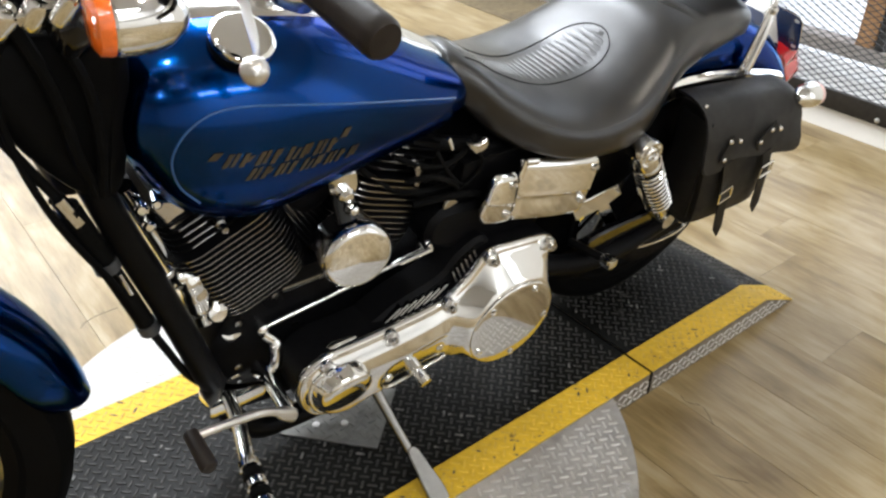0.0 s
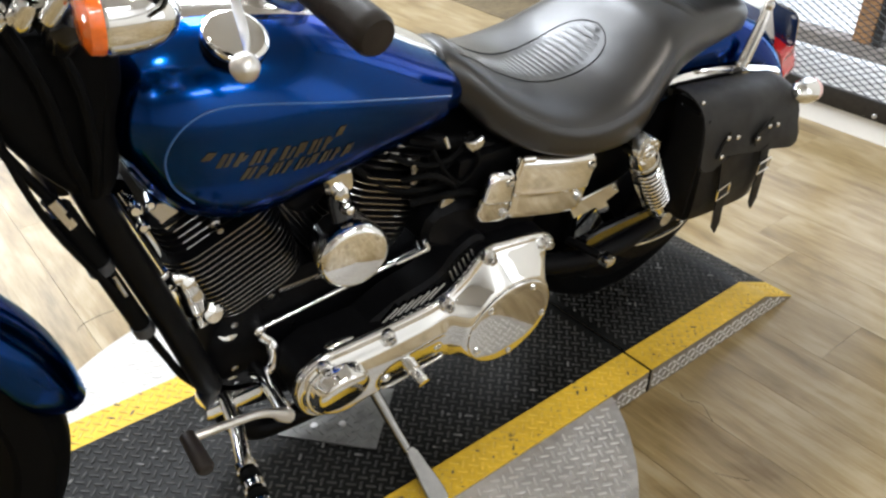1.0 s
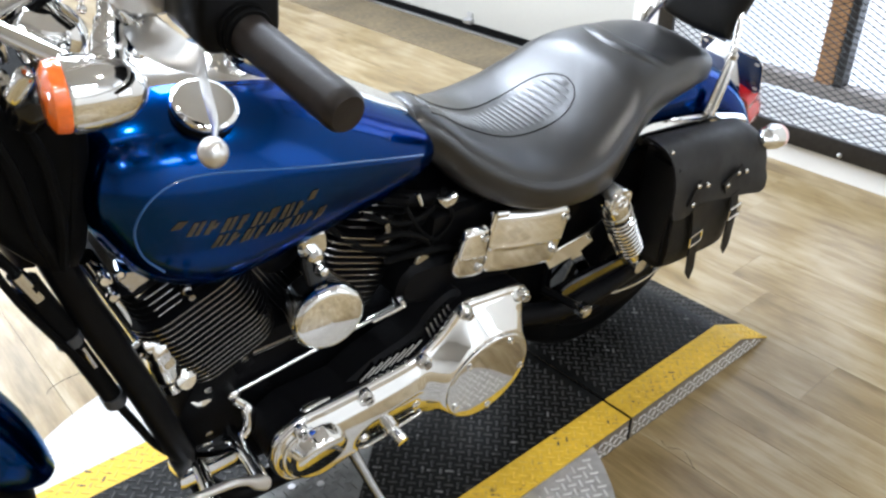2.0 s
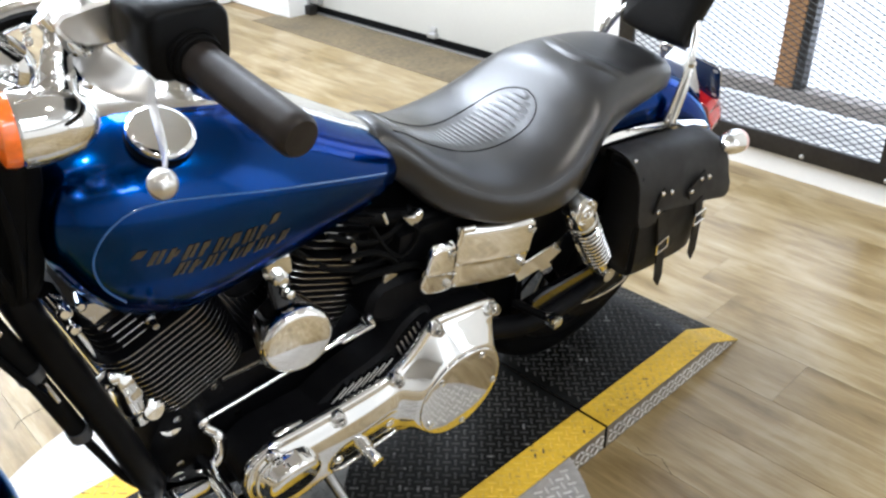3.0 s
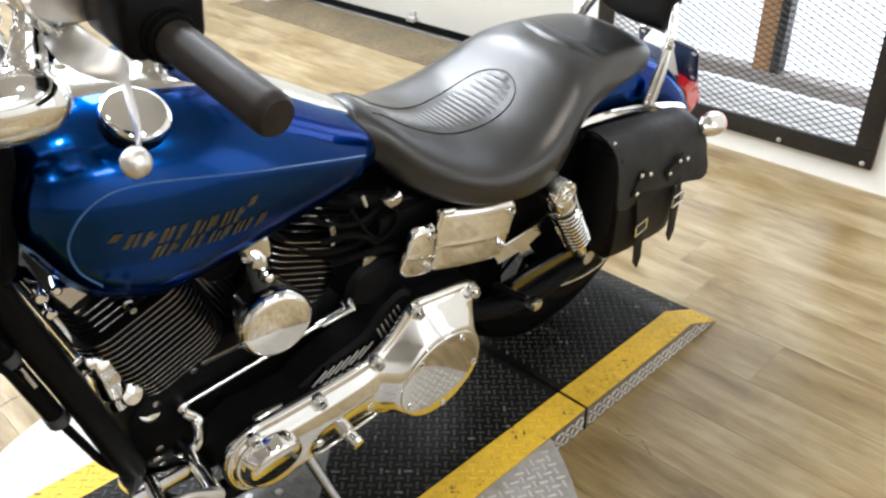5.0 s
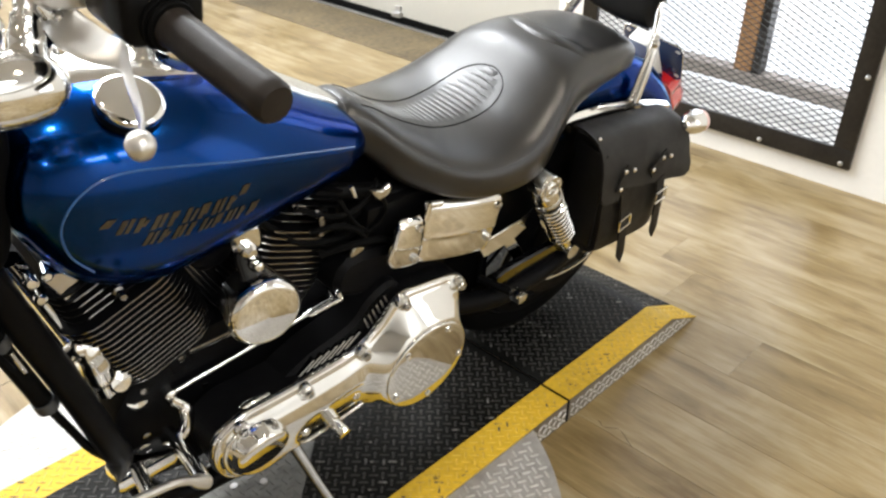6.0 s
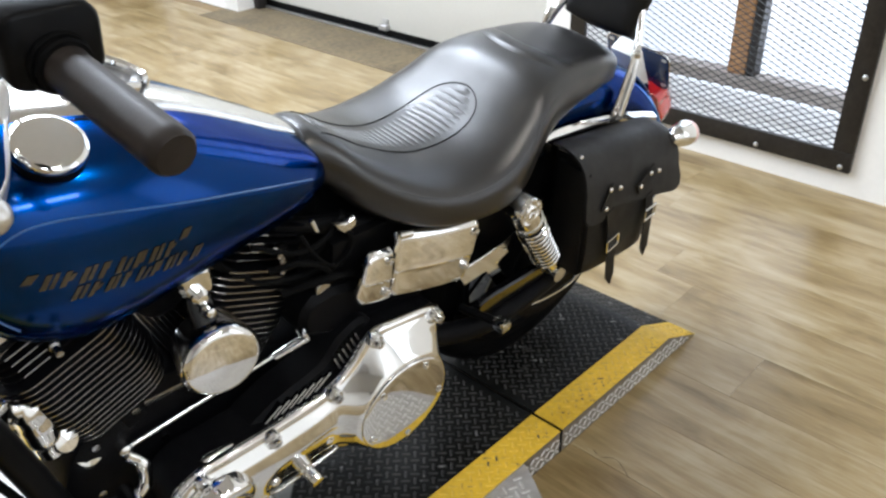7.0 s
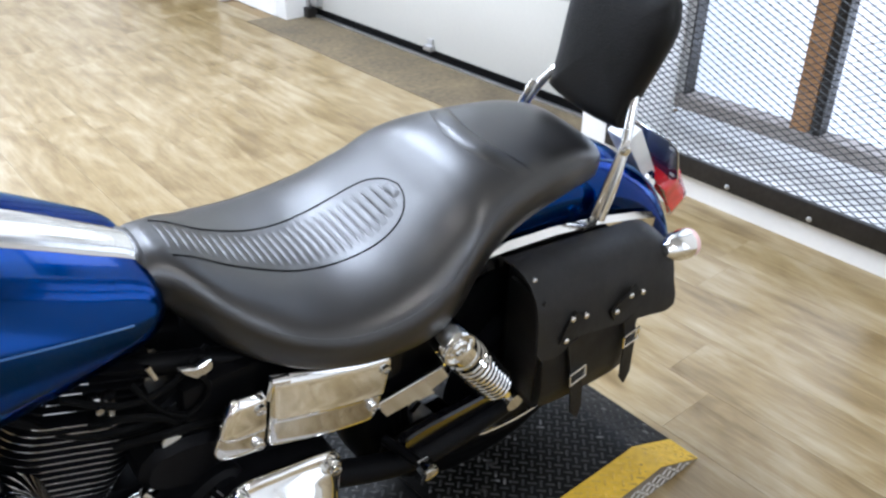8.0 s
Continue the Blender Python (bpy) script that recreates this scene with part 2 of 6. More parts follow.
class Geo:
    """Vertices and faces gathered from simple shapes."""

    def __init__(self):
        self.v, self.f, self.m = [], [], []

    def add(self, verts, faces, slot=0):
        n = len(self.v)
        self.v += [tuple(p) for p in verts]
        self.f += [tuple(i + n for i in face) for face in faces]
        self.m += [slot] * len(faces)
        return self

    def box(self, lo, hi, slot=0):
        (a, b, c), (d, e, f) = lo, hi
        verts = [(a, b, c), (d, b, c), (d, e, c), (a, e, c), (a, b, f), (d, b, f), (d, e, f), (a, e, f)]
        return self.add(verts, [(0, 3, 2, 1), (4, 5, 6, 7), (0, 1, 5, 4), (1, 2, 6, 5), (2, 3, 7, 6), (3, 0, 4, 7)], slot)

    def rings(self, rings, closed=True, cap=True, slot=0):
        """Skin rings of equal count; closed: each ring runs round."""
        k = len(rings[0])
        verts = [p for ring in rings for p in ring]
        faces = []
        for r in range(len(rings) - 1):
            for i in range(k if closed else k - 1):
                j = (i + 1) % k
                faces.append((r * k + i, r * k + j, (r + 1) * k + j, (r + 1) * k + i))
        if cap:
            faces.append(tuple(reversed(range(k))))
            faces.append(tuple((len(rings) - 1) * k + i for i in range(k)))
        return self.add(verts, faces, slot)

    def tube(self, path, radius, n=10, slot=0, cap=True):
        path = [Vector(p) for p in path]
        radii = list(radius) if isinstance(radius, (list, tuple)) else [radius] * len(path)
        rings, side = [], None
        for i, p in enumerate(path):
            way = (path[min(i + 1, len(path) - 1)] - path[max(i - 1, 0)]).normalized()
            if side is None:
                side = way.orthogonal().normalized()
            side = (side - way * side.dot(way)).normalized()
            up = way.cross(side)
            rings.append([p + radii[i] * (math.cos(a) * side + math.sin(a) * up) for a in (2 * math.pi * k / n for k in range(n))])
        return self.rings(rings, True, cap, slot)

    def lathe(self, origin, axis, profile, n=32, slot=0, cap=False):
        """Turn a profile of (radius, height) round an axis."""
        axis = Vector(axis).normalized()
        side = axis.orthogonal().normalized()
        up = axis.cross(side)
        rings = []
        for r, h in profile:
            c = Vector(origin) + axis * h
            rings.append([c + max(r, 1e-5) * (math.cos(a) * side + math.sin(a) * up) for a in (2 * math.pi * k / n for k in range(n))])
        return self.rings(rings, True, cap, slot)

    def slab(self, outline, layers, place, slot=0):
        """A flat form with an outline (u, v): layers of (depth, inset), laid out by place(u, v, depth)."""
        rings = [[place(u, v, d) for u, v in inset(outline, i)] for d, i in layers]
        return self.rings(rings, True, True, slot)


def inset(outline, amount):
    if not amount:
        return list(outline)
    pts = [Vector(p) for p in outline]
    area = sum(a.x * b.y - b.x * a.y for a, b in zip(pts, pts[1:] + pts[:1]))
    out = []
    for i, p in enumerate(pts):
        way = (pts[(i + 1) % len(pts)] - pts[i - 1]).normalized()
        out.append(p + amount * Vector((-way.y, way.x)) * (1 if area > 0 else -1))
    return [tuple(p) for p in out]


def rounded(outline, steps=6, corner=0.0):
    """A closed smooth line through the outline's points."""
    pts = [Vector(p) for p in outline]
    n, out = len(pts), []
    for i in range(n):
        p0, p1, p2, p3 = pts[i - 1], pts[i], pts[(i + 1) % n], pts[(i + 2) % n]
        for k in range(steps):
            t = k / steps
            out.append(0.5 * (2 * p1 + (p2 - p0) * t + (2 * p0 - 5 * p1 + 4 * p2 - p3) * t * t + (3 * p1 - p0 - 3 * p2 + p3) * t**3))
    return [tuple(p) for p in out]


def spline(pts, steps=8):
    """An open smooth line through points."""
    pts = [Vector(p) for p in pts]
    out = []
    for i in range(len(pts) - 1):
        p1, p2 = pts[i], pts[i + 1]
        p0 = pts[i - 1] if i else 2 * p1 - p2
        p3 = pts[i + 2] if i + 2 < len(pts) else 2 * p2 - p1
        for k in range(steps):
            t = k / steps
            out.append(0.5 * (2 * p1 + (p2 - p0) * t + (2 * p0 - 5 * p1 + 4 * p2 - p3) * t * t + (3 * p1 - p0 - 3 * p2 + p3) * t**3))
    return out + [pts[-1]]


def rounded_rect(a, b, r, n=5):
    """Corners of a rectangle with half sizes a, b, rounded by r."""
    out = []
    for cx, cy, start in ((a - r, b - r, 0), (r - a, b - r, 90), (r - a, r - b, 180), (a - r, r - b, 270)):
        out += [(cx + r * math.cos(radians(start + 90 * k / n)), cy + r * math.sin(radians(start + 90 * k / n))) for k in range(n + 1)]
    return out


def along(keys):
    """A smooth function through (position, value) pairs."""
    xs, ys = [k[0] for k in keys], [k[1] for k in keys]
    slopes = []
    for i in range(len(xs)):
        a, b = max(i - 1, 0), min(i + 1, len(xs) - 1)
        slopes.append((ys[b] - ys[a]) / (xs[b] - xs[a]))

    def value(x):
        if x <= xs[0]:
            return ys[0]
        if x >= xs[-1]:
            return ys[-1]
        i = max(k for k in range(len(xs) - 1) if xs[k] <= x)
        h = xs[i + 1] - xs[i]
        t = (x - xs[i]) / h
        return (2 * t**3 - 3 * t * t + 1) * ys[i] + (t**3 - 2 * t * t + t) * h * slopes[i] + (3 * t * t - 2 * t**3) * ys[i + 1] + (t**3 - t * t) * h * slopes[i + 1]

    return value


def build(name, geo, materials, bevel=0.0, smooth=38.0, segments=2):
    """A mesh object from gathered geometry."""
    me = bpy.data.meshes.new(name)
    me.from_pydata(geo.v, [], geo.f)
    for m in materials if isinstance(materials, (list, tuple)) else [materials]:
        me.materials.append(m)
    me.polygons.foreach_set("material_index", geo.m)
    bm = bmesh.new()
    bm.from_mesh(me)
    bmesh.ops.recalc_face_normals(bm, faces=bm.faces)
    if bevel:
        sharp = [e for e in bm.edges if len(e.link_faces) == 2 and e.calc_face_angle(0) > radians(35)]
        bmesh.ops.bevel(bm, geom=sharp, offset=bevel, segments=segments, affect="EDGES", profile=0.6, clamp_overlap=True)
    bm.to_mesh(me)
    bm.free()
    if smooth:
        me.polygons.foreach_set("use_smooth", [True] * len(me.polygons))
        me.set_sharp_from_angle(angle=radians(smooth))
    return new(name, me)


def part(name, geo, materials, parent, label="", bevel=0.0, smooth=38.0, kind=""):
    ob = build(name, geo, materials, bevel, smooth)
    ob.parent = parent
    return tagged(ob, label=label, kind=kind)


def thing(name, m, label, category, group=""):
    ob = new(name)
    ob.matrix_world = m
    ob.empty_display_size = 0.05
    return tagged(ob, label=label, category=category, group=group)


def structure(name, geo, materials, label, bevel=0.0, smooth=38.0):
    return tagged(build(name, geo, materials, bevel, smooth), label=label, kind="structure")


# ---- the room ----
WALL_X, DOOR_X, JAMB_Y, COLUMN_Y = 2.96, 3.235, 2.19, 4.52
NORTH_Y, SOUTH_Y, WEST_X = 8.0, -3.2, -4.5

floor = structure("floor", Geo().box((WEST_X, SOUTH_Y, -0.12), (2.87, NORTH_Y, -0.006)).box((2.87, SOUTH_Y, -0.12), (WALL_X + 0.7, NORTH_Y, -0.006)), FLOOR_BASE, "light washed-oak plank floor with narrow joints", smooth=0)
threshold = structure("threshold", Geo().box((2.86, JAMB_Y, -0.006), (DOOR_X + 0.12, COLUMN_Y + 0.12, 0.003)), CONCRETE, "worn grey-brown concrete threshold before the door", bevel=0.002)
structure("ceiling", Geo().box((WEST_X, SOUTH_Y, CEILING), (3.8, NORTH_Y, CEILING + 0.1)), CEILING_PAINT, "plain white ceiling", smooth=0)

# caged window opening in the wall beside the door
OPEN_Y0, OPEN_Y1, OPEN_Z0, OPEN_Z1 = 1.0, 2.02, 0.10, 2.90
wall = Geo()
wall.box((WALL_X, SOUTH_Y, 0), (WALL_X + 0.12, SIDE_Y0, CEILING))
wall.box((WALL_X, SIDE_Y1, 0), (WALL_X + 0.12, OPEN_Y0, CEILING))
wall.box((WALL_X, SIDE_Y0, 0), (WALL_X + 0.12, SIDE_Y1, SIDE_Z0))
wall.box((WALL_X, SIDE_Y0, SIDE_Z1), (WALL_X + 0.12, SIDE_Y1, CEILING))
wall.box((WALL_X, OPEN_Y1, 0), (WALL_X + 0.12, JAMB_Y, CEILING))
wall.box((WALL_X, OPEN_Y0, 0), (WALL_X + 0.12, OPEN_Y1, OPEN_Z0))
wall.box((WALL_X, OPEN_Y0, OPEN_Z1), (WALL_X + 0.12, OPEN_Y1, CEILING))
structure("wall_east", wall, WHITE_WALL, "white painted wall with a caged window opening", smooth=0)
jamb = Geo().box((WALL_X + 0.12, JAMB_Y - 0.10, 0), (DOOR_X + 0.15, JAMB_Y, CEILING))
jamb.box((WALL_X, JAMB_Y, 2.45), (DOOR_X + 0.15, COLUMN_Y, CEILING))
structure("wall_jamb", jamb, WHITE_WALL, "white return beside the overhead door", smooth=0)
column = Geo().box((3.05, COLUMN_Y, 0), (DOOR_X + 0.15, COLUMN_Y + 0.12, CEILING))
structure("wall_column", column, WHITE_WALL, "white boxed column beside the overhead door", bevel=0.004)
far = Geo()
far.box((3.05, COLUMN_Y + 0.12, 0), (3.17, 4.72, CEILING))
far.box((3.05, 5.62, 0), (3.17, NORTH_Y, CEILING))
far.box((3.05, 4.72, 0), (3.17, 5.62, 0.11))
far.box((3.05, 4.72, 2.1), (3.17, 5.62, CEILING))
structure("wall_far", far, WHITE_WALL, "white wall beyond the door with a dark-framed glazed opening", smooth=0)
back = Geo()
back.box((WEST_X - 0.12, SOUTH_Y, 0), (WEST_X, NORTH_Y, CEILING))
structure("wall_west", back, DIM_WALL, "plain pale grey wall", smooth=0)
structure("wall_south", Geo().box((WEST_X, SOUTH_Y - 0.12, 0), (3.8, SOUTH_Y, CEILING)), WHITE_WALL, "plain white wall", smooth=0)
structure("wall_north", Geo().box((WEST_X, NORTH_Y, 0), (3.8, NORTH_Y + 0.12, CEILING)), WHITE_WALL, "plain white wall", smooth=0)
shop = thing("window_4", pose(-0.3, NORTH_Y, 0), "wide shop-front window with slim aluminium frame, bright daylight behind", "window")
tagged(shop, kind="structure")
for k in range(5):
    part("mullion", Geo().box((-2.13 + 1.05 * k, -0.06, 0.60), (-2.07 + 1.05 * k, -0.006, 3.10)), GALV, shop, bevel=0.003)
for zz in (0.60, 3.05):
    part("window_frame", Geo().box((-2.07, -0.058, zz), (2.07, -0.006, zz + 0.05)), GALV, shop, bevel=0.003)
part("pane", Geo().box((-2.07, -0.02, 0.65), (2.07, -0.01, 3.05)), DAYLIGHT, shop, "bright daylight", smooth=0)
structure("partition", Geo().box((2.52, 5.95, 0), (2.64, NORTH_Y, 1.1)).box((2.505, 5.94, 0), (2.52, NORTH_Y, 0.14)), WHITE_WALL, "low white partition with a baseboard", bevel=0.003)

# overhead door
door = thing("overhead_door", pose(DOOR_X, JAMB_Y, 0), "white sectional overhead door with a black rubber bottom seal", "door")
tagged(door, kind="structure")
width = COLUMN_Y - JAMB_Y
z = 0.050
while z < 2.4:
    top = min(z + (0.40 if z < 0.1 else 0.5), 2.44)
    part("door_panel", Geo().box((0, 0.002, z + 0.0015), (0.045, width - 0.002, top - 0.0015)), WHITE_DOOR, door, bevel=0.003)
    z = top
part("bottom_seal", Geo().box((-0.006, 0.002, 0.014), (0.04, width - 0.04, 0.050)), RUBBER, door, "black rubber bottom seal", bevel=0.006)
part("bottom_rail", Geo().box((-0.02, 0.002, 0.003), (0.05, width - 0.04, 0.014)), GALV, door, "bright aluminium bottom strip", bevel=0.002)
latch = Geo().box((-0.03, 1.205, 0.05), (0.0, 1.265, 0.075)).box((-0.012, 1.215, 0.075), (0.0, 1.255, 0.105))
part("latch", latch, GALV, door, "small galvanised bottom bracket", bevel=0.003)
roller = Geo().box((-0.04, width - 0.10, 0.07), (0.0, width - 0.01, 0.14)).tube([(-0.02, width - 0.05, 0.11), (-0.02, width + 0.0, 0.11)], 0.018, 12)
part("roller_bracket", roller, GALV, door, "galvanised roller bracket", bevel=0.003)
hinge = Geo().box((-0.012, 0.12, 0.44), (0.0, 0.16, 0.52)).tube([(-0.012, 0.115, 0.475), (-0.012, 0.165, 0.475)], 0.01, 10)
part("hinge", hinge, GALV, door, "galvanised door hinge", bevel=0.002)
track = thing("door_track", pose(DOOR_X - 0.05, COLUMN_Y - 0.02, 0), "galvanised steel roller track of the overhead door", "door track")
tagged(track, kind="structure")
part("rail", Geo().box((0.0, 0.0, 0.06), (0.006, 0.02, 2.3)).box((0.0, -0.004, 0.06), (0.05, 0.0, 2.3)).box((0.05, -0.02, 0.06), (0.055, 0.02, 2.3)), GALV, track)
part("foot_plate", Geo().box((-0.02, -0.03, 0.003), (0.06, 0.02, 0.06)), STEEL, track, bevel=0.004)

# caged window
FRAME_X = WALL_X - 0.022
cage = thing("window_cage", pose(FRAME_X, 0, 0), "black steel window cage with expanded metal mesh bolted to the wall", "window cage")
tagged(cage, kind="structure")
FY0, FY1, FZ0, FZ1, BAR = 0.958, 2.06, 0.080, 2.94, 0.066
for lo, hi in (((0, FY0, FZ0), (0.021, FY1, FZ0 + BAR)), ((0, FY0, FZ1 - BAR), (0.021, FY1, FZ1)), ((0.001, FY0, FZ0 + BAR), (0.021, FY0 + BAR, FZ1 - BAR)), ((0.001, FY1 - BAR, FZ0 + BAR), (0.021, FY1, FZ1 - BAR))):
    part("frame_bar", Geo().box(lo, hi), STEEL, cage, bevel=0.003)
bolt_geo = Geo().lathe((0, 0, 0), (-1, 0, 0), [(0.0085, 0), (0.0082, 0.003), (0.006, 0.005), (0.0, 0.006)], 14)
bolt_spots = [(FY0 + 0.03 + k * 0.281, FZ0 + 0.012) for k in range(4)] + [(FY0 + 0.02, FZ0 + 0.012 + k * 0.295) for k in range(1, 5)]
first_bolt = None
for by, bz in bolt_spots:
    if first_bolt is None:
        first_bolt = part("bolt", bolt_geo, GALV, cage)
        ob = first_bolt
    else:
        ob = new("bolt", first_bolt.data)
        ob.parent = cage
    ob.location = (0.0, by, bz + 0.005)
# expanded metal: rows of zigzag strands that meet in pairs
PITCH_Y, PITCH_Z, STRAND = 0.044, 0.0105, 0.0013
mesh_geo = Geo()
rows = int((FZ1 - FZ0 - BAR) / PITCH_Z)
cols = int((FY1 - FY0 - BAR) / (PITCH_Y / 2)) + 1
for r in range(rows):
    verts, faces = [], []
    for c in range(cols + 1):
        y0, z0 = FY0 + BAR / 2 + c * PITCH_Y / 2, FZ0 + BAR / 2 + PITCH_Z * (r + 0.5 + (0.47 if (r + c) % 2 else -0.47))
        verts += [(0.021, y0, z0 - STRAND), (0.0225, y0, z0 - STRAND), (0.0245, y0, z0 + STRAND), (0.021, y0, z0 + STRAND)]
    for c in range(cols):
        for k in range(4):
            faces.append((4 * c + k, 4 * c + (k + 1) % 4, 4 * c + 4 + (k + 1) % 4, 4 * c + 4 + k))
    mesh_geo.add(verts, faces)
part("expanded_mesh", mesh_geo, MESH_STEEL, cage, "black diamond-pattern expanded metal", smooth=0, kind="stuff")

# window behind the cage
window = thing("window_1", pose(3.41, 0, 0), "weathered window frame with a brown wooden post and bright daylight", "window")
tagged(window, kind="structure")
part("sill", Geo().box((-0.03, 0.6, 0.110), (0.06, 2.5, 0.165)), SILL, window, "weathered grey-brown sill", bevel=0.004)
part("wooden_post", Geo().box((-0.02, 1.545, 0.165), (0.05, 1.617, 3.0)), RUSTED, window, "brown wooden post", bevel=0.004)
part("angle_post", Geo().box((-0.02, 1.507, 0.165), (0.0, 1.541, 3.0)).box((0.0, 1.507, 0.165), (0.04, 1.513, 3.0)), STEEL, window, "dark steel angle", bevel=0.001)
part("grey_post", Geo().box((-0.02, 2.062, 0.165), (0.0, 2.128, 3.0)), PALE_POST, window, "pale grey metal post", bevel=0.002)
part("post_edge", Geo().box((-0.024, 2.052, 0.165), (0.04, 2.060, 3.0)).box((-0.024, 2.130, 0.165), (0.04, 2.138, 3.0)), STEEL, window, "dark steel post edges")
structure("window_ledge", Geo().box((WALL_X + 0.12, 0.4, -0.006), (3.6, 2.19, 0.02)), WHITE_WALL, "pale floor ledge behind the cage", smooth=0)
structure("window_reveal", Geo().box((WALL_X + 0.12, 0.35, 0), (3.65, 0.40, CEILING)).box((WALL_X + 0.12, 0.40, 3.0), (3.65, 2.09, 3.05)), WHITE_WALL, "white reveal of the caged window", smooth=0)
structure("backdrop", Geo().box((3.62, 0.3, 0.0), (3.64, 2.5, 3.15)), DAYLIGHT, "bright overcast daylight outside", smooth=0)

# tall window further along the same wall
side = thing("window_3", pose(WALL_X, 0, 0), "tall white-framed window with overcast daylight behind", "window")
tagged(side, kind="structure")
for lo, hi in (((0.02, SIDE_Y0, SIDE_Z0), (0.07, SIDE_Y1, SIDE_Z0 + 0.05)), ((0.02, SIDE_Y0, SIDE_Z1 - 0.05), (0.07, SIDE_Y1, SIDE_Z1)), ((0.02, SIDE_Y0, SIDE_Z0 + 0.05), (0.07, SIDE_Y0 + 0.05, SIDE_Z1 - 0.05)), ((0.02, SIDE_Y1 - 0.05, SIDE_Z0 + 0.05), (0.07, SIDE_Y1, SIDE_Z1 - 0.05))):
    part("window_frame", Geo().box(lo, hi), WHITE_PLASTIC, side, bevel=0.003)
part("pane", Geo().box((0.08, SIDE_Y0, SIDE_Z0), (0.09, SIDE_Y1, SIDE_Z1)), PALE_SKY, side, "dull overcast daylight", smooth=0)

# dark-framed glazed opening in the far wall
glazed = thing("window_2", pose(3.05, 4.72, 0), "dark-framed glazed panel low in the far wall", "window")
tagged(glazed, kind="structure")
for lo, hi in (((-0.012, 0.0, 0.11), (0.03, 0.90, 0.17)), ((-0.012, 0.0, 0.17), (0.03, 0.06, 2.1)), ((-0.012, 0.84, 0.17), (0.03, 0.90, 2.1)), ((-0.012, 0.06, 2.04), (0.03, 0.84, 2.1))):
    part("window_frame", Geo().box(lo, hi), DARK_PLASTIC, glazed, bevel=0.003)
part("inner_frame", Geo().box((0.0, 0.10, 0.22), (0.02, 0.80, 0.26)).box((0.0, 0.10, 0.26), (0.02, 0.14, 2.0)), DARK_PLASTIC, glazed, bevel=0.003)
structure("backdrop_far", Geo().box((3.16, 4.72, 0.11), (3.168, 5.62, 2.1)), WHITE_WALL, "pale panel behind the glazing", smooth=0)

# things by the far wall
canister = thing("canister", pose(2.60, 5.80, 0), "white plastic canister with a dark red label on the floor", "canister")
part("body", Geo().lathe((0, 0, 0), (0, 0, 1), [(0.0, 0.012), (0.085, 0.012), (0.092, 0.02), (0.092, 0.30), (0.075, 0.33), (0.0, 0.335)], 28), WHITE_PLASTIC, canister)
part("base", Geo().lathe((0, 0, 0), (0, 0, 1), [(0.0, 0.0), (0.07, 0.0), (0.07, 0.012), (0.0, 0.012)], 24), DARK_PLASTIC, canister, "dark base ring")
label_geo = Geo()
label_geo.rings([[(0.0935 * math.cos(radians(a)), 0.0935 * math.sin(radians(a)), zz) for a in range(222, 264, 6)] for zz in (0.08, 0.22)], closed=False, cap=False)
part("label", label_geo, DARK_LABEL, canister, "dark red paper label")
case = thing("equipment_case", pose(2.93, 5.60, 0, 0, 0, 18), "dark grey hard plastic case standing on edge against the wall", "case")
for y0, y1 in ((-0.105, -0.004), (0.004, 0.105)):
    part("shell", Geo().box((-0.15, y0, 0.006), (0.15, y1, 0.42)), DARK_PLASTIC, case, bevel=0.022)
part("seam", Geo().box((-0.146, -0.004, 0.012), (0.146, 0.004, 0.41)), RUBBER, case)
for y0 in (-0.08, 0.05):
    part("foot", Geo().box((-0.12, y0, 0.0), (0.12, y0 + 0.03, 0.007)), RUBBER, case)
tagged(build("cardboard_tube", Geo().lathe((3.0, 5.20, 0), (0.02, 0.03, 1), [(0.0, 0), (0.042, 0), (0.044, 0.004), (0.044, 0.9), (0.04, 0.904), (0.0, 0.904)], 24), WHITE_PLASTIC), "white round tube standing upright beside the glazed panel", "tube")

# downlights
fixture = thing("downlight", pose(*SPOTS[0], CEILING), "small round recessed ceiling downlight, lit", "ceiling light", "ceiling downlights")
part("trim_ring", Geo().lathe((0, 0, 0), (0, 0, -1), [(0.12, 0), (0.12, 0.006), (0.09, 0.012), (0.085, 0.0)], 28), WHITE_PLASTIC, fixture)
part("lens", Geo().lathe((0, 0, 0), (0, 0, -1), [(0.086, 0.002), (0.05, 0.006), (0.0, 0.007)], 28), LAMP_GLASS, fixture, "glowing frosted lens")
for sx, sy in SPOTS[1:]:
    copy_thing(fixture, pose(sx, sy, CEILING))

# bodies for the added fill panels
panel = thing("ceiling_panel", pose(*FILL_PANELS[0][:2], CEILING), "flat rectangular ceiling panel, lit, out of view and added as fill light", "ceiling light", "ceiling light panels")
part("panel_frame", Geo().box((-0.45, -0.32, -0.03), (-0.43, 0.32, 0.0)).box((0.43, -0.32, -0.03), (0.45, 0.32, 0.0)).box((-0.43, -0.32, -0.03), (0.43, -0.30, 0.0)).box((-0.43, 0.30, -0.03), (0.43, 0.32, 0.0)), WHITE_PLASTIC, panel)
part("diffuser", Geo().box((-0.43, -0.30, -0.02), (0.43, 0.30, -0.01)), LAMP_GLASS, panel, "glowing diffuser", smooth=0)
for px_, py_, watts in FILL_PANELS[1:]:
    copy_thing(panel, pose(px_, py_, CEILING))

# ---- turntable and ramp ----
DECK, RX0, RX1, RY0, RY1 = 0.060, 0.115, 1.40, 0.94, 1.525
STRIPE = 0.072
CX, CY, RADIUS = 0.765, 1.185, 0.572


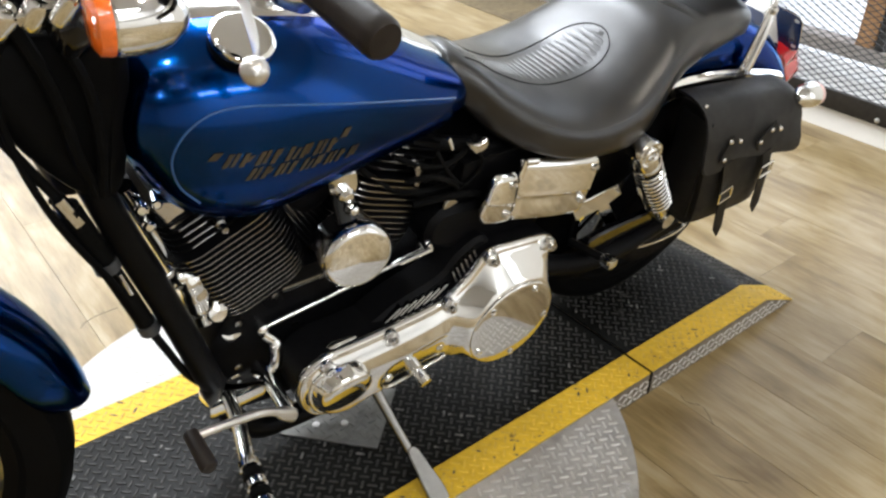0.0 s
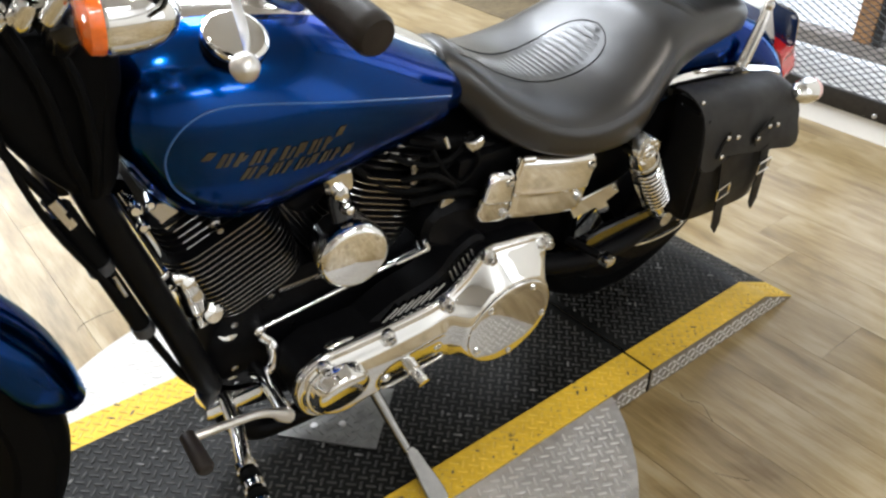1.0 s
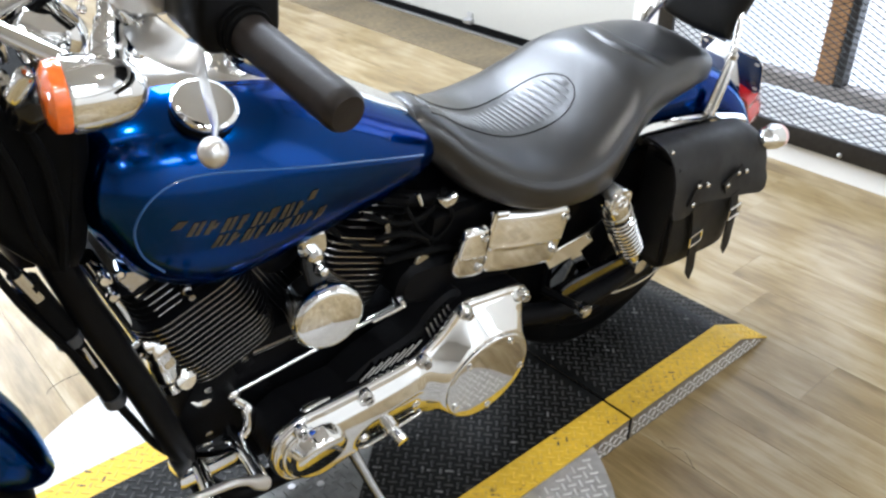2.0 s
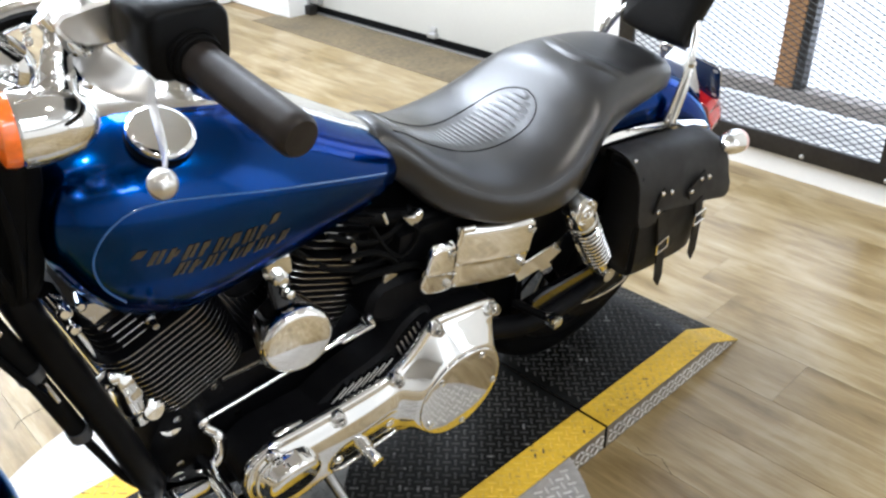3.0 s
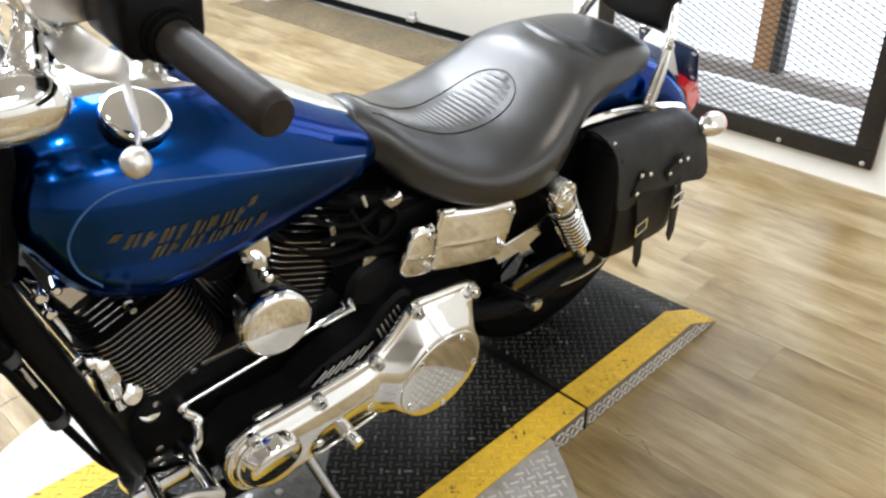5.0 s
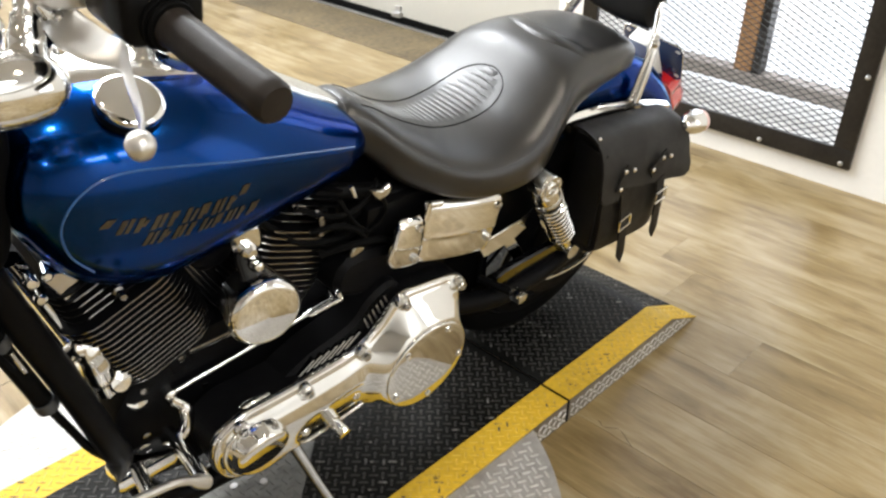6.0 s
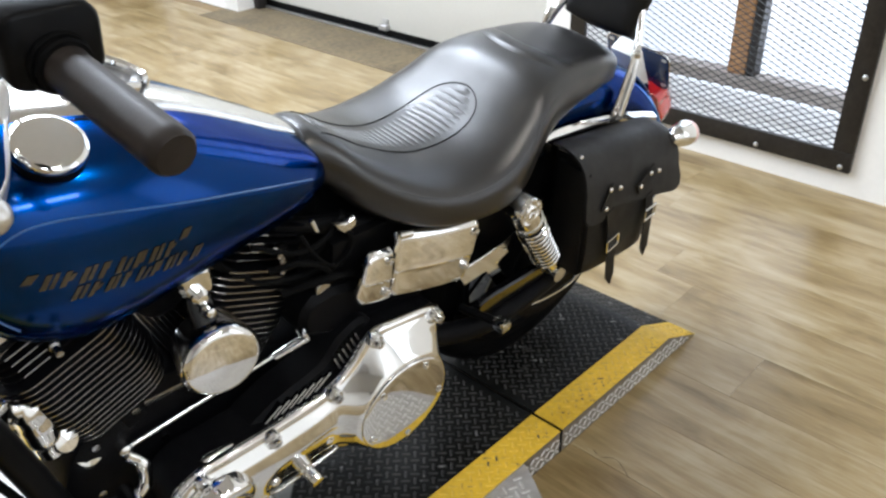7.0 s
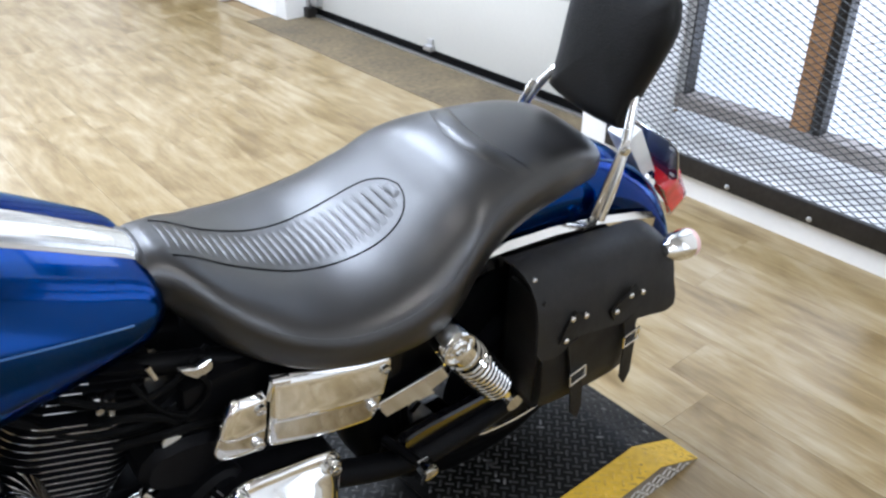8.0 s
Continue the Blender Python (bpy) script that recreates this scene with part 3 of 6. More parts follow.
def tread_bars(inside, x0, x1, y0, y1, top, pitch=0.0175, length=0.0195, height=0.0019, turn=math.pi / 4):
    """Raised lozenges in alternating directions over an area."""
    g = Geo()
    c, s = math.cos(turn), math.sin(turn)
    n = int(max(x1 - x0, y1 - y0) * 0.75 / pitch) + 2
    mx, my = (x0 + x1) / 2, (y0 + y1) / 2
    for i in range(-n, n + 1):
        for j in range(-n, n + 1):
            u, v = i * pitch, j * pitch
            x, y = mx + c * u - s * v, my + s * u + c * v
            if not inside(x, y):
                continue
            a = turn + (math.pi / 2 if (i + j) % 2 else 0.0)
            dx, dy = math.cos(a) * length / 2, math.sin(a) * length / 2
            wx, wy = -math.sin(a) * 0.0024, math.cos(a) * 0.0024
            zt = top(x) if callable(top) else top
            if callable(top):
                z1, z2 = top(x - dx), top(x + dx)
            else:
                z1 = z2 = zt
            outline = ((1.0, 0.0), (0.72, 1.0), (-0.72, 1.0), (-1.0, 0.0), (-0.72, -1.0), (0.72, -1.0))
            verts = []
            for lift, f in ((0.0, 1.0), (height, 0.66)):
                for p, q in outline:
                    along_z = zt + (z2 - z1) / 2 * p * f
                    verts.append((x + dx * p * (0.55 + 0.45 * f) + wx * q * f, y + dy * p * (0.55 + 0.45 * f) + wy * q * f, along_z + lift))
            g.add(verts, [(6, 7, 8, 9, 10, 11)] + [(k, (k + 1) % 6, 6 + (k + 1) % 6, 6 + k) for k in range(6)])
    return g


disc_thing = thing("turntable", pose(0, 0, 0), "round bare-aluminium tread-plate turntable on the floor", "turntable")
ring = [(CX + RADIUS * math.cos(a), CY + RADIUS * math.sin(a)) for a in (2 * math.pi * k / 120 for k in range(120))]
part("disc", Geo().slab(ring, [(0.030, 0.01), (0.046, 0.0), (0.0535, 0.0), (0.055, 0.0015)], lambda u, v, d: (u, v, d)), ALU_TREAD, disc_thing)
part("base_ring", Geo().slab(ring, [(0.0, 0.08), (0.030, 0.08)], lambda u, v, d: (u, v, d)), STEEL, disc_thing, "dark steel base ring")
on_disc = lambda x, y: (x - CX) ** 2 + (y - CY) ** 2 < (RADIUS - 0.012) ** 2 and not (RY0 - 0.012 < y < RY1 + 0.012)
part("tread_pattern", tread_bars(on_disc, CX - RADIUS, CX + RADIUS, CY - RADIUS, CY + RADIUS, 0.055, height=0.0013, turn=0.35 + math.pi / 4), ALU_BAR, disc_thing, "raised tread bars", kind="stuff")

deck = thing("bike_platform", pose(0, 0, 0), "black tread-plate platform with worn yellow edge stripes on the turntable", "platform")


def deck_section(x0, x1, top, parent, thick=0.003):
    """Dark middle, two yellow edges and side skirts of one section."""
    xs = [x0 + (x1 - x0) * k / 24 for k in range(25)]
    for name, ya, yb, mat, bar, text in (("middle_plate", RY0 + STRIPE, RY1 - STRIPE, TREAD_BLACK, TREAD_BAR, "worn black tread plate"), ("edge_stripe", RY0, RY0 + STRIPE, YELLOW, YELLOW_BAR, "scuffed yellow painted edge"), ("edge_stripe", RY1 - STRIPE, RY1, YELLOW, YELLOW_BAR, "scuffed yellow painted edge")):
        plate = part(name, Geo().rings([[(x, ya, top(x) - thick), (x, yb, top(x) - thick), (x, yb, top(x)), (x, ya, top(x))] for x in xs]), mat, parent, text)
        inside = lambda x, y: x0 + 0.012 < x < x1 - 0.012 and ya + 0.0068 < y < yb - 0.0068
        part("tread_pattern", tread_bars(inside, x0, x1, RY0, RY1, top, height=0.0019 if mat is TREAD_BLACK else 0.0011), bar, plate, "raised tread bars", kind="stuff")


flat = lambda x: DECK
deck_section(RX0 + 0.004, RX1 - 0.004, flat, deck)
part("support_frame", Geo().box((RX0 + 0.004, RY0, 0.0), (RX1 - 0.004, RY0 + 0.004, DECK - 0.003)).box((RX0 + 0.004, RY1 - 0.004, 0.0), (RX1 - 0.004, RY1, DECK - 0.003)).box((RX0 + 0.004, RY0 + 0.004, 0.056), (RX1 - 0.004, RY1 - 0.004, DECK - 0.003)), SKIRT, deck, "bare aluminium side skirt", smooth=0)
BREAK, END = 1.815, 1.95
slope_down = lambda x: DECK if x < BREAK else max(0.002, DECK * (END - x) / (END - BREAK) + 0.002)


def skirt_bars(start, count, top):
    """Raised lozenges on the upright side of the platform or a ramp."""
    bars = Geo()
    for i in range(count):
        for j in range(4):
            x, zz = start + i * 0.0165, 0.009 + j * 0.0145
            if zz + 0.007 > top(x) - 0.002:
                continue
            sg = 1 if (i + j) % 2 else -1
            c, d = 0.0082, 0.0058 * sg
            nx, nz = -0.0019 * sg, 0.0026
            bars.add([(x - c, RY0, zz - d), (x + nx, RY0, zz + nz), (x + c, RY0, zz + d), (x - nx, RY0, zz - nz), (x - c * 0.5, RY0 - 0.002, zz - d * 0.5), (x + c * 0.5, RY0 - 0.002, zz + d * 0.5)], [(0, 1, 4), (4, 1, 5), (5, 1, 2), (0, 4, 3), (4, 5, 3), (5, 2, 3)])
    return bars


def ramp_section(m, label):
    ramp = thing("ramp", m, label, "ramp", "turntable ramps")
    xs = [RX1 + 0.004 + (BREAK - RX1 - 0.004) * k / 10 for k in range(11)] + [BREAK + (END - BREAK) * k / 5 for k in range(1, 6)]
    for name, ya, yb, mat, bar, text in (("middle_plate", RY0 + STRIPE, RY1 - STRIPE, TREAD_BLACK, TREAD_BAR, "worn black tread plate"), ("edge_stripe", RY0, RY0 + STRIPE, YELLOW, YELLOW_BAR, "scuffed yellow painted edge"), ("edge_stripe", RY1 - STRIPE, RY1, YELLOW, YELLOW_BAR, "scuffed yellow painted edge")):
        plate = part(name, Geo().rings([[(x, ya, slope_down(x) - 0.002), (x, yb, slope_down(x) - 0.002), (x, yb, slope_down(x)), (x, ya, slope_down(x))] for x in xs]), mat, ramp, text)
        inside = lambda x, y: RX1 + 0.016 < x < END - 0.012 and ya + 0.0068 < y < yb - 0.0068
        part("tread_pattern", tread_bars(inside, RX1, END, RY0, RY1, slope_down, height=0.0019 if mat is TREAD_BLACK else 0.0011), bar, plate, "raised tread bars", kind="stuff")
    for ya in (RY0, RY1 - 0.004):
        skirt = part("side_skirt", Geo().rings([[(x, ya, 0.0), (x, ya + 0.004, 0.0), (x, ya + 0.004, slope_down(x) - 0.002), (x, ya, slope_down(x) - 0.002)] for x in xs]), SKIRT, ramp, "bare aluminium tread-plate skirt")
        if ya == RY0:
            part("tread_pattern", skirt_bars(RX1 + 0.018, 33, slope_down), ALU_BAR, skirt, "raised tread bars", kind="stuff", smooth=0)
    return ramp


part("tread_pattern", skirt_bars(RX0 + 0.02, 77, lambda x: DECK), ALU_BAR, deck, "raised tread bars", kind="stuff", smooth=0)
rear_ramp = ramp_section(pose(0, 0, 0), "black and yellow tread-plate ramp with aluminium skirts on the floor")
copy_thing(rear_ramp, pose(RX0 + RX1, RY0 + RY1, 0, 0, 0, 180))
tagged(build("joint_strip", Geo().box((RX1 - 0.0035, RY0 - 0.001, 0.0), (RX1 + 0.0035, RY1 + 0.001, DECK - 0.002)), RUBBER), "black rubber joint strip between platform and ramp", "joint strip")
# small bare plate on the platform under the side stand
pad = thing("stand_plate", pose(0, 0, DECK + 0.0018), "bare grey tread-plate patch screwed to the platform", "plate")
corners = [(0.700, 1.252), (0.825, 1.110), (0.945, 1.220), (0.800, 1.345)]
part("plate", Geo().slab(corners, [(0, 0), (0.0025, 0), (0.003, 0.0008)], lambda u, v, d: (u, v, d)), GREY_TREAD, pad, smooth=0)
edge_in = lambda x, y: all((b[0] - a[0]) * (y - a[1]) - (b[1] - a[1]) * (x - a[0]) > 0.0016 for a, b in zip(corners, corners[1:] + corners[:1]))
part("tread_pattern", tread_bars(edge_in, 0.68, 0.96, 1.09, 1.36, 0.003, turn=0.8 + math.pi / 4), GREY_TREAD, pad, "raised tread bars", kind="stuff")
for sx, sy in ((0.766, 1.229), (0.811, 1.20)):
    part("screw", Geo().lathe((sx, sy, 0.003), (0, 0, 1), [(0.0075, 0), (0.007, 0.0025), (0.0, 0.003)], 14), GALV, pad)

# ---- the motorcycle ----
# built upright with its nose to -x and its left side to -y, then leaned on its side stand
bike = thing("motorcycle", pose(0.95, 1.265, 0.06, 10.0, 0, -2.0), "blue cruiser motorcycle with chrome trim leaning on its side stand", "motorcycle")

# fuel tank
tank_top = along([(-0.47, 0.79), (-0.45, 0.845), (-0.40, 0.872), (-0.33, 0.878), (-0.26, 0.868), (-0.19, 0.848), (-0.11, 0.812), (-0.03, 0.768), (0.02, 0.738), (0.03, 0.72)])
tank_low = along([(-0.47, 0.775), (-0.455, 0.725), (-0.42, 0.660), (-0.37, 0.626), (-0.32, 0.616), (-0.26, 0.626), (-0.19, 0.640), (-0.115, 0.650), (-0.05, 0.656), (0.0, 0.666), (0.03, 0.682)])
tank_half = along([(-0.47, 0.07), (-0.455, 0.105), (-0.42, 0.135), (-0.36, 0.156), (-0.29, 0.163), (-0.20, 0.158), (-0.11, 0.142), (-0.04, 0.122), (0.0, 0.106), (0.02, 0.09), (0.03, 0.06)])


def tank_point(x, a, grow=0.0):
    """A point of the tank's skin at the angle a, -90 underneath to 90 on top."""
    top, low, half = tank_top(x), tank_low(x), tank_half(x)
    mid = low + 0.55 * (top - low)
    ca, sa = math.cos(radians(a)), math.sin(radians(a))
    y = half * abs(ca) ** (0.72 if sa >= 0 else 0.52)
    zz = mid + (top - mid) * sa ** 0.9 if sa >= 0 else mid - (mid - low) * abs(sa) ** 0.9
    return Vector((x, -(y + grow * ca), zz + grow * sa))


stations = [-0.47 + 0.50 * (0.5 - 0.5 * math.cos(math.pi * k / 40)) for k in range(41)]
angles = [-90 + 180 * k / 32 for k in range(33)]
skin = Geo()
rings_ = []
for x in stations:
    left = [tank_point(x, a) for a in angles]
    rings_.append(left + [Vector((p.x, -p.y, p.z)) for p in reversed(left[1:-1])])
skin.rings(rings_)
tank = part("fuel_tank", skin, BLUE, bike, "pearl blue fuel tank with pale pinstripes", smooth=60)


def on_tank(x, zz, grow=0.0006):
    """The tank's left skin at a length and height."""
    lo, hi = -88.0, 80.0
    for _ in range(30):
        mid = (lo + hi) / 2
        if tank_point(x, mid).z < zz:
            lo = mid
        else:
            hi = mid
    return tank_point(x, lo, grow)


stripe_line = spline([(-0.40, 0, 0.695), (-0.421, 0, 0.725), (-0.426, 0, 0.765), (-0.407, 0, 0.800), (-0.368, 0, 0.818), (-0.30, 0, 0.812), (-0.19, 0, 0.786), (-0.10, 0, 0.758), (-0.02, 0, 0.728)], 8)
part("pinstripe", Geo().tube([on_tank(p.x, p.z) for p in stripe_line], 0.0013, 6), PALE_BLUE, tank, "pale blue pinstripe")
mirror_line = [Vector((p.x, -p.y, p.z)) for p in [on_tank(q.x, q.z) for q in stripe_line]]
part("pinstripe", Geo().tube(mirror_line, 0.0016, 6), PALE_BLUE, tank, "pale blue pinstripe")


def emblem_stroke(x0, z0, x1, z1, w, grow=0.0008):
    g = Geo()
    n = 4
    line = [(x0 + (x1 - x0) * k / n, z0 + (z1 - z0) * k / n) for k in range(n + 1)]
    rows_ = [[on_tank(x - w / 2, zz, grow), on_tank(x + w / 2, zz, grow)] for x, zz in line]
    g.rings([[r[0] for r in rows_], [r[1] for r in rows_]], closed=False, cap=False)
    return g


# the maker's script is kept as plain slanted bars in two rows
for xa, xb, za, zb, count, tall in ((-0.372, -0.246, 0.7585, 0.7485, 8, 0.0175), (-0.347, -0.216, 0.7355, 0.7270, 9, 0.0165)):
    pitch = (xb - xa) / (count - 1)
    for k in range(count):
        t = k / (count - 1)
        x, zz = xa + (xb - xa) * t, za + (zb - za) * t
        lean, drop = 0.010, (0.0, 0.006, 0.001, 0.009, 0.0, 0.004, 0.0, 0.008, 0.002)[k]
        part("emblem_bar", emblem_stroke(x - 0.24 * pitch, zz - tall / 2, x - 0.24 * pitch + lean, zz + tall / 2, 0.34 * pitch), GOLD, tank, "gold emblem bar")
        part("emblem_bar", emblem_stroke(x + 0.20 * pitch, zz - tall / 2 + drop, x + 0.20 * pitch + lean * (1 - drop / tall), zz + tall / 2 - 0.004 * (k % 3 == 1), 0.26 * pitch), GOLD, tank, "gold emblem bar")
for x0, z0, x1, z1 in ((-0.389, 0.764, -0.380, 0.768), (-0.228, 0.757, -0.220, 0.762)):
    part("emblem_bar", emblem_stroke(x0, z0 - 0.003, x1, z1 + 0.003, 0.010), GOLD, tank, "gold emblem bar")

# console down the middle of the tank
console_half = along([(-0.44, 0.035), (-0.36, 0.050), (-0.28, 0.060), (-0.20, 0.052), (-0.15, 0.046), (-0.06, 0.042), (0.02, 0.036)])
shape = Geo()
edge = Geo()
rings_, left_edge, right_edge = [], [], []
for k in range(25):
    x = -0.43 + 0.45 * k / 24
    half, top = console_half(x), tank_top(x)
    side_z = top - 0.010
    ring_ = []
    for j in range(-6, 7):
        u = j / 6
        ring_.append((x, u * half, side_z + 0.018 * (1 - u * u) ** 0.5 + 0.001))
    ring_ += [(x, half * 0.9, top - 0.03), (x, -half * 0.9, top - 0.03)]
    rings_.append(ring_)
    left_edge.append((x, -half - 0.001, side_z + 0.003))
    right_edge.append((x, half + 0.001, side_z + 0.003))
shape.rings(rings_)
console = part("console", shape, CHROME_WORN, bike, "chromed tank console")
part("rubber_trim", edge.tube(left_edge, 0.0042, 8).tube(right_edge, 0.0042, 8), RUBBER, console, "black rubber edge trim")
gauge_axis = Vector((0.35, 0, 1)).normalized()
gc = Vector((-0.225, 0, 0.868))
gauge = part("gauge", Geo().lathe(gc, gauge_axis, [(0.046, -0.02), (0.049, 0.006), (0.050, 0.016), (0.047, 0.021), (0.042, 0.018), (0.041, 0.010)], 36), CHROME, bike, "round speedometer with a chrome bezel")
part("dial", Geo().lathe(gc, gauge_axis, [(0.0415, 0.010), (0.02, 0.0105), (0.0, 0.0105)], 36), GAUGE_FACE, gauge, "dark gauge dial")
side = gauge_axis.cross(Vector((0, 1, 0))).normalized()
part("odometer_window", Geo().box((-0.009, -0.012, 0), (0.009, 0.012, 0.0012)), GLOSS_BLACK, gauge, "small dark window").matrix_basis = Matrix.Translation(gc + gauge_axis * 0.011) @ gauge_axis.to_track_quat("Z", "Y").to_matrix().to_4x4()
for sgn in (-1, 1):
    base = Vector((-0.325, 0.099 * sgn, 0.868))
    axis = Vector((0.10, 0.42 * sgn, 1)).normalized()
    cap = part("fuel_cap", Geo().lathe(base, axis, [(0.026, -0.03), (0.0355, -0.002), (0.0368, 0.005), (0.0360, 0.010), (0.0325, 0.0128), (0.030, 0.0132), (0.018, 0.0150), (0.0, 0.0156)], 40), CHROME, bike, "round chrome fuel cap")
    part("gasket", Geo().lathe(base, axis, [(0.030, -0.022), (0.0365, -0.004), (0.0365, 0.002), (0.034, 0.004)], 36), RUBBER, cap, "black rubber gasket")

# seat
seat_top = along([(0.012, 0.738), (0.035, 0.746), (0.07, 0.731), (0.12, 0.697), (0.19, 0.665), (0.25, 0.657), (0.32, 0.670), (0.38, 0.702), (0.43, 0.736), (0.48, 0.749), (0.54, 0.750), (0.60, 0.746), (0.66, 0.736), (0.71, 0.715), (0.74, 0.676)])
seat_low = along([(0.012, 0.705), (0.05, 0.660), (0.09, 0.622), (0.15, 0.596), (0.22, 0.580), (0.30, 0.573), (0.35, 0.576), (0.39, 0.592), (0.42, 0.622), (0.47, 0.648), (0.55, 0.664), (0.64, 0.672), (0.71, 0.664), (0.74, 0.662)])
seat_half = along([(0.012, 0.050), (0.04, 0.062), (0.08, 0.102), (0.14, 0.146), (0.21, 0.170), (0.29, 0.178), (0.36, 0.171), (0.42, 0.150), (0.48, 0.130), (0.55, 0.116), (0.63, 0.105), (0.70, 0.084), (0.74, 0.045)])
seat_square = along([(0.0, 2.4), (0.08, 2.3), (0.15, 2.5), (0.25, 2.9), (0.36, 2.9), (0.45, 2.8), (0.74, 3.3)])


def seat_z(x, y):
    top, low, half, n = seat_top(x), seat_low(x), seat_half(x), seat_square(x)
    mid = low + 0.40 * (top - low)
    return mid + (top - mid) * max(0.0, 1 - abs(y / half) ** n) ** (1 / n)


rings_ = []
for k in range(73):
    x = 0.012 + 0.728 * k / 72
    top, low, half, n = seat_top(x), seat_low(x), seat_half(x), seat_square(x)
    mid = low + 0.40 * (top - low)
    upper = []
    for j in range(37):
        a = math.pi * j / 36
        ca, sa = math.cos(a), math.sin(a)
        upper.append((x, -half * math.copysign(abs(ca) ** (2 / n), ca), mid + (top - mid) * abs(sa) ** (2 / n)))
    under = [(x, half * 0.998, mid - 0.3 * (mid - low)), (x, half * 0.985, mid - 0.7 * (mid - low)), (x, half * 0.955, low + 0.004), (x, half * 0.90, low), (x, 0, low + 0.006)]
    under += [(x, -p[1], p[2]) for p in reversed(under[:-1])]
    rings_.append(upper + under)
seat = part("seat", Geo().rings(rings_), VINYL, bike, "two-up black vinyl saddle with a ribbed inset", smooth=60)
panel_half = along([(0.050, 0.036), (0.10, 0.038), (0.16, 0.044), (0.22, 0.052), (0.28, 0.058), (0.32, 0.0585), (0.345, 0.054), (0.362, 0.045), (0.374, 0.031), (0.381, 0.016), (0.384, 0.001)])


def pleat(line, wide, high):
    """A low rounded band that lies on the seat along a line of (x, y)."""
    rows_, n = [], len(line) - 1
    for k, (x, y) in enumerate(line):
        end = min(1.0, 3.0 * min(k, n - k) / n)
        rows_.append([(x + wide * u, y, seat_z(x + wide * u, y) + high * end * h - 0.0006) for u, h in ((-1.0, 0.0), (-0.86, 0.62), (-0.5, 0.95), (0.0, 1.0), (0.5, 0.95), (0.86, 0.62), (1.0, 0.0))])
    return Geo().rings(rows_, closed=False, cap=False)


for k in range(29):
    x = 0.060 + 0.0112 * k
    w = min(panel_half(x - 0.005), panel_half(min(x + 0.005, 0.384))) - 0.0015
    if w > 0.008:
        part("rib", pleat([(x, w * j / 8) for j in range(-8, 9)], 0.0055, 0.0020), VINYL, seat, smooth=70)
outline_ = [(x, -panel_half(x)) for x in (0.054 + 0.330 * (1 - (1 - k / 32) ** 2) for k in range(33))]
outline_ += [(x, -y) for x, y in reversed(outline_)]
part("inset_seam", Geo().tube([(x, y, seat_z(x, y) + 0.0003) for x, y in outline_], 0.0011, 6), RUBBER, seat, "dark stitched seam")
part("cross_band", pleat([(0.492 + 0.045 * (y / 0.12) ** 2, y) for y in (0.112 * j / 14 for j in range(-14, 15))], 0.019, 0.0055), VINYL, seat, "rolled band between rider and pillion", smooth=70)
for sgn in (-1, 1):
    line = []
    for k in range(31):
        x = 0.12 + 0.36 * k / 30
        y = sgn * seat_half(x) * 0.952
        line.append((x, y, seat_z(x, y) + 0.0003))
    part("side_seam", Geo().tube(line, 0.0008, 6), THREAD, seat, "dark stitched seam")
nose = [(0.021 - 0.006 * a * a, 0.043 * a, 0.735 - 0.006 * a * a) for a in (-1 + 2 * k / 10 for k in range(11))]
part("nose_roll", Geo().tube(nose, [0.006, 0.0095] + [0.0115] * 7 + [0.0095, 0.006], 14), VINYL, seat, "padded roll at the seat nose", smooth=70)

# backrest
backrest = part("backrest_pad", Geo(), LEATHER, bike, "black vinyl backrest pad")
outline_ = rounded([(-0.073, -0.003), (0.0, -0.009), (0.073, -0.003), (0.079, 0.010), (0.086, 0.062), (0.094, 0.11), (0.099, 0.158), (0.090, 0.188), (0.066, 0.206), (-0.066, 0.206), (-0.090, 0.188), (-0.099, 0.158), (-0.094, 0.11), (-0.086, 0.062), (-0.079, 0.010)], 3)
lean_back = radians(13)
cushion = []
for d, k in ((-0.0245, 0.05), (-0.0242, 0.30), (-0.0232, 0.55), (-0.0212, 0.75), (-0.0180, 0.88), (-0.0130, 0.96), (-0.0060, 0.995), (0.004, 1.0), (0.011, 0.975), (0.015, 0.92), (0.017, 0.82), (0.0175, 0.4), (0.0175, 0.05)):
    cushion.append([(0.748 + v * math.sin(lean_back) + d * math.cos(lean_back), 0.006 + u, 0.736 + v * math.cos(lean_back) - d * math.sin(lean_back)) for u, v in ((p * k, 0.105 + (q - 0.105) * k) for p, q in outline_)])
g = Geo().rings(cushion)
pad_mesh = build("backrest_pad_shape", g, LEATHER, smooth=60)
backrest.data = pad_mesh.data
bpy.data.objects.remove(pad_mesh)
for sgn in (-1, 1):
    bar = part("backrest_bar", Geo().tube(spline([(0.694, 0.118 * sgn, 0.610), (0.714, 0.112 * sgn, 0.680), (0.733, 0.096 * sgn, 0.738), (0.752, 0.078 * sgn, 0.775), (0.762, 0.068 * sgn, 0.80)], 5), 0.0072, 10), CHROME, bike, "bent chrome backrest bar")
    plate_line = [(0.660, 0.600), (0.684, 0.600), (0.733, 0.735), (0.718, 0.742)]
    part("side_plate", Geo().slab(plate_line, [(0, 0), (0.004, 0)], lambda u, v, d, s=sgn: (u, s * (0.116 - 0.10 * (v - 0.60) + d), v)), CHROME_WORN, bar, "flat chrome side plate", bevel=0.001)
    for u, v in ((0.722, 0.722), (0.668, 0.618)):
        part("screw", Geo().lathe((u, sgn * (0.120 - 0.10 * (v - 0.60)), v), (0, sgn, 0), [(0.008, 0), (0.0075, 0.005), (0.0, 0.006)], 12), CHROME, bar)
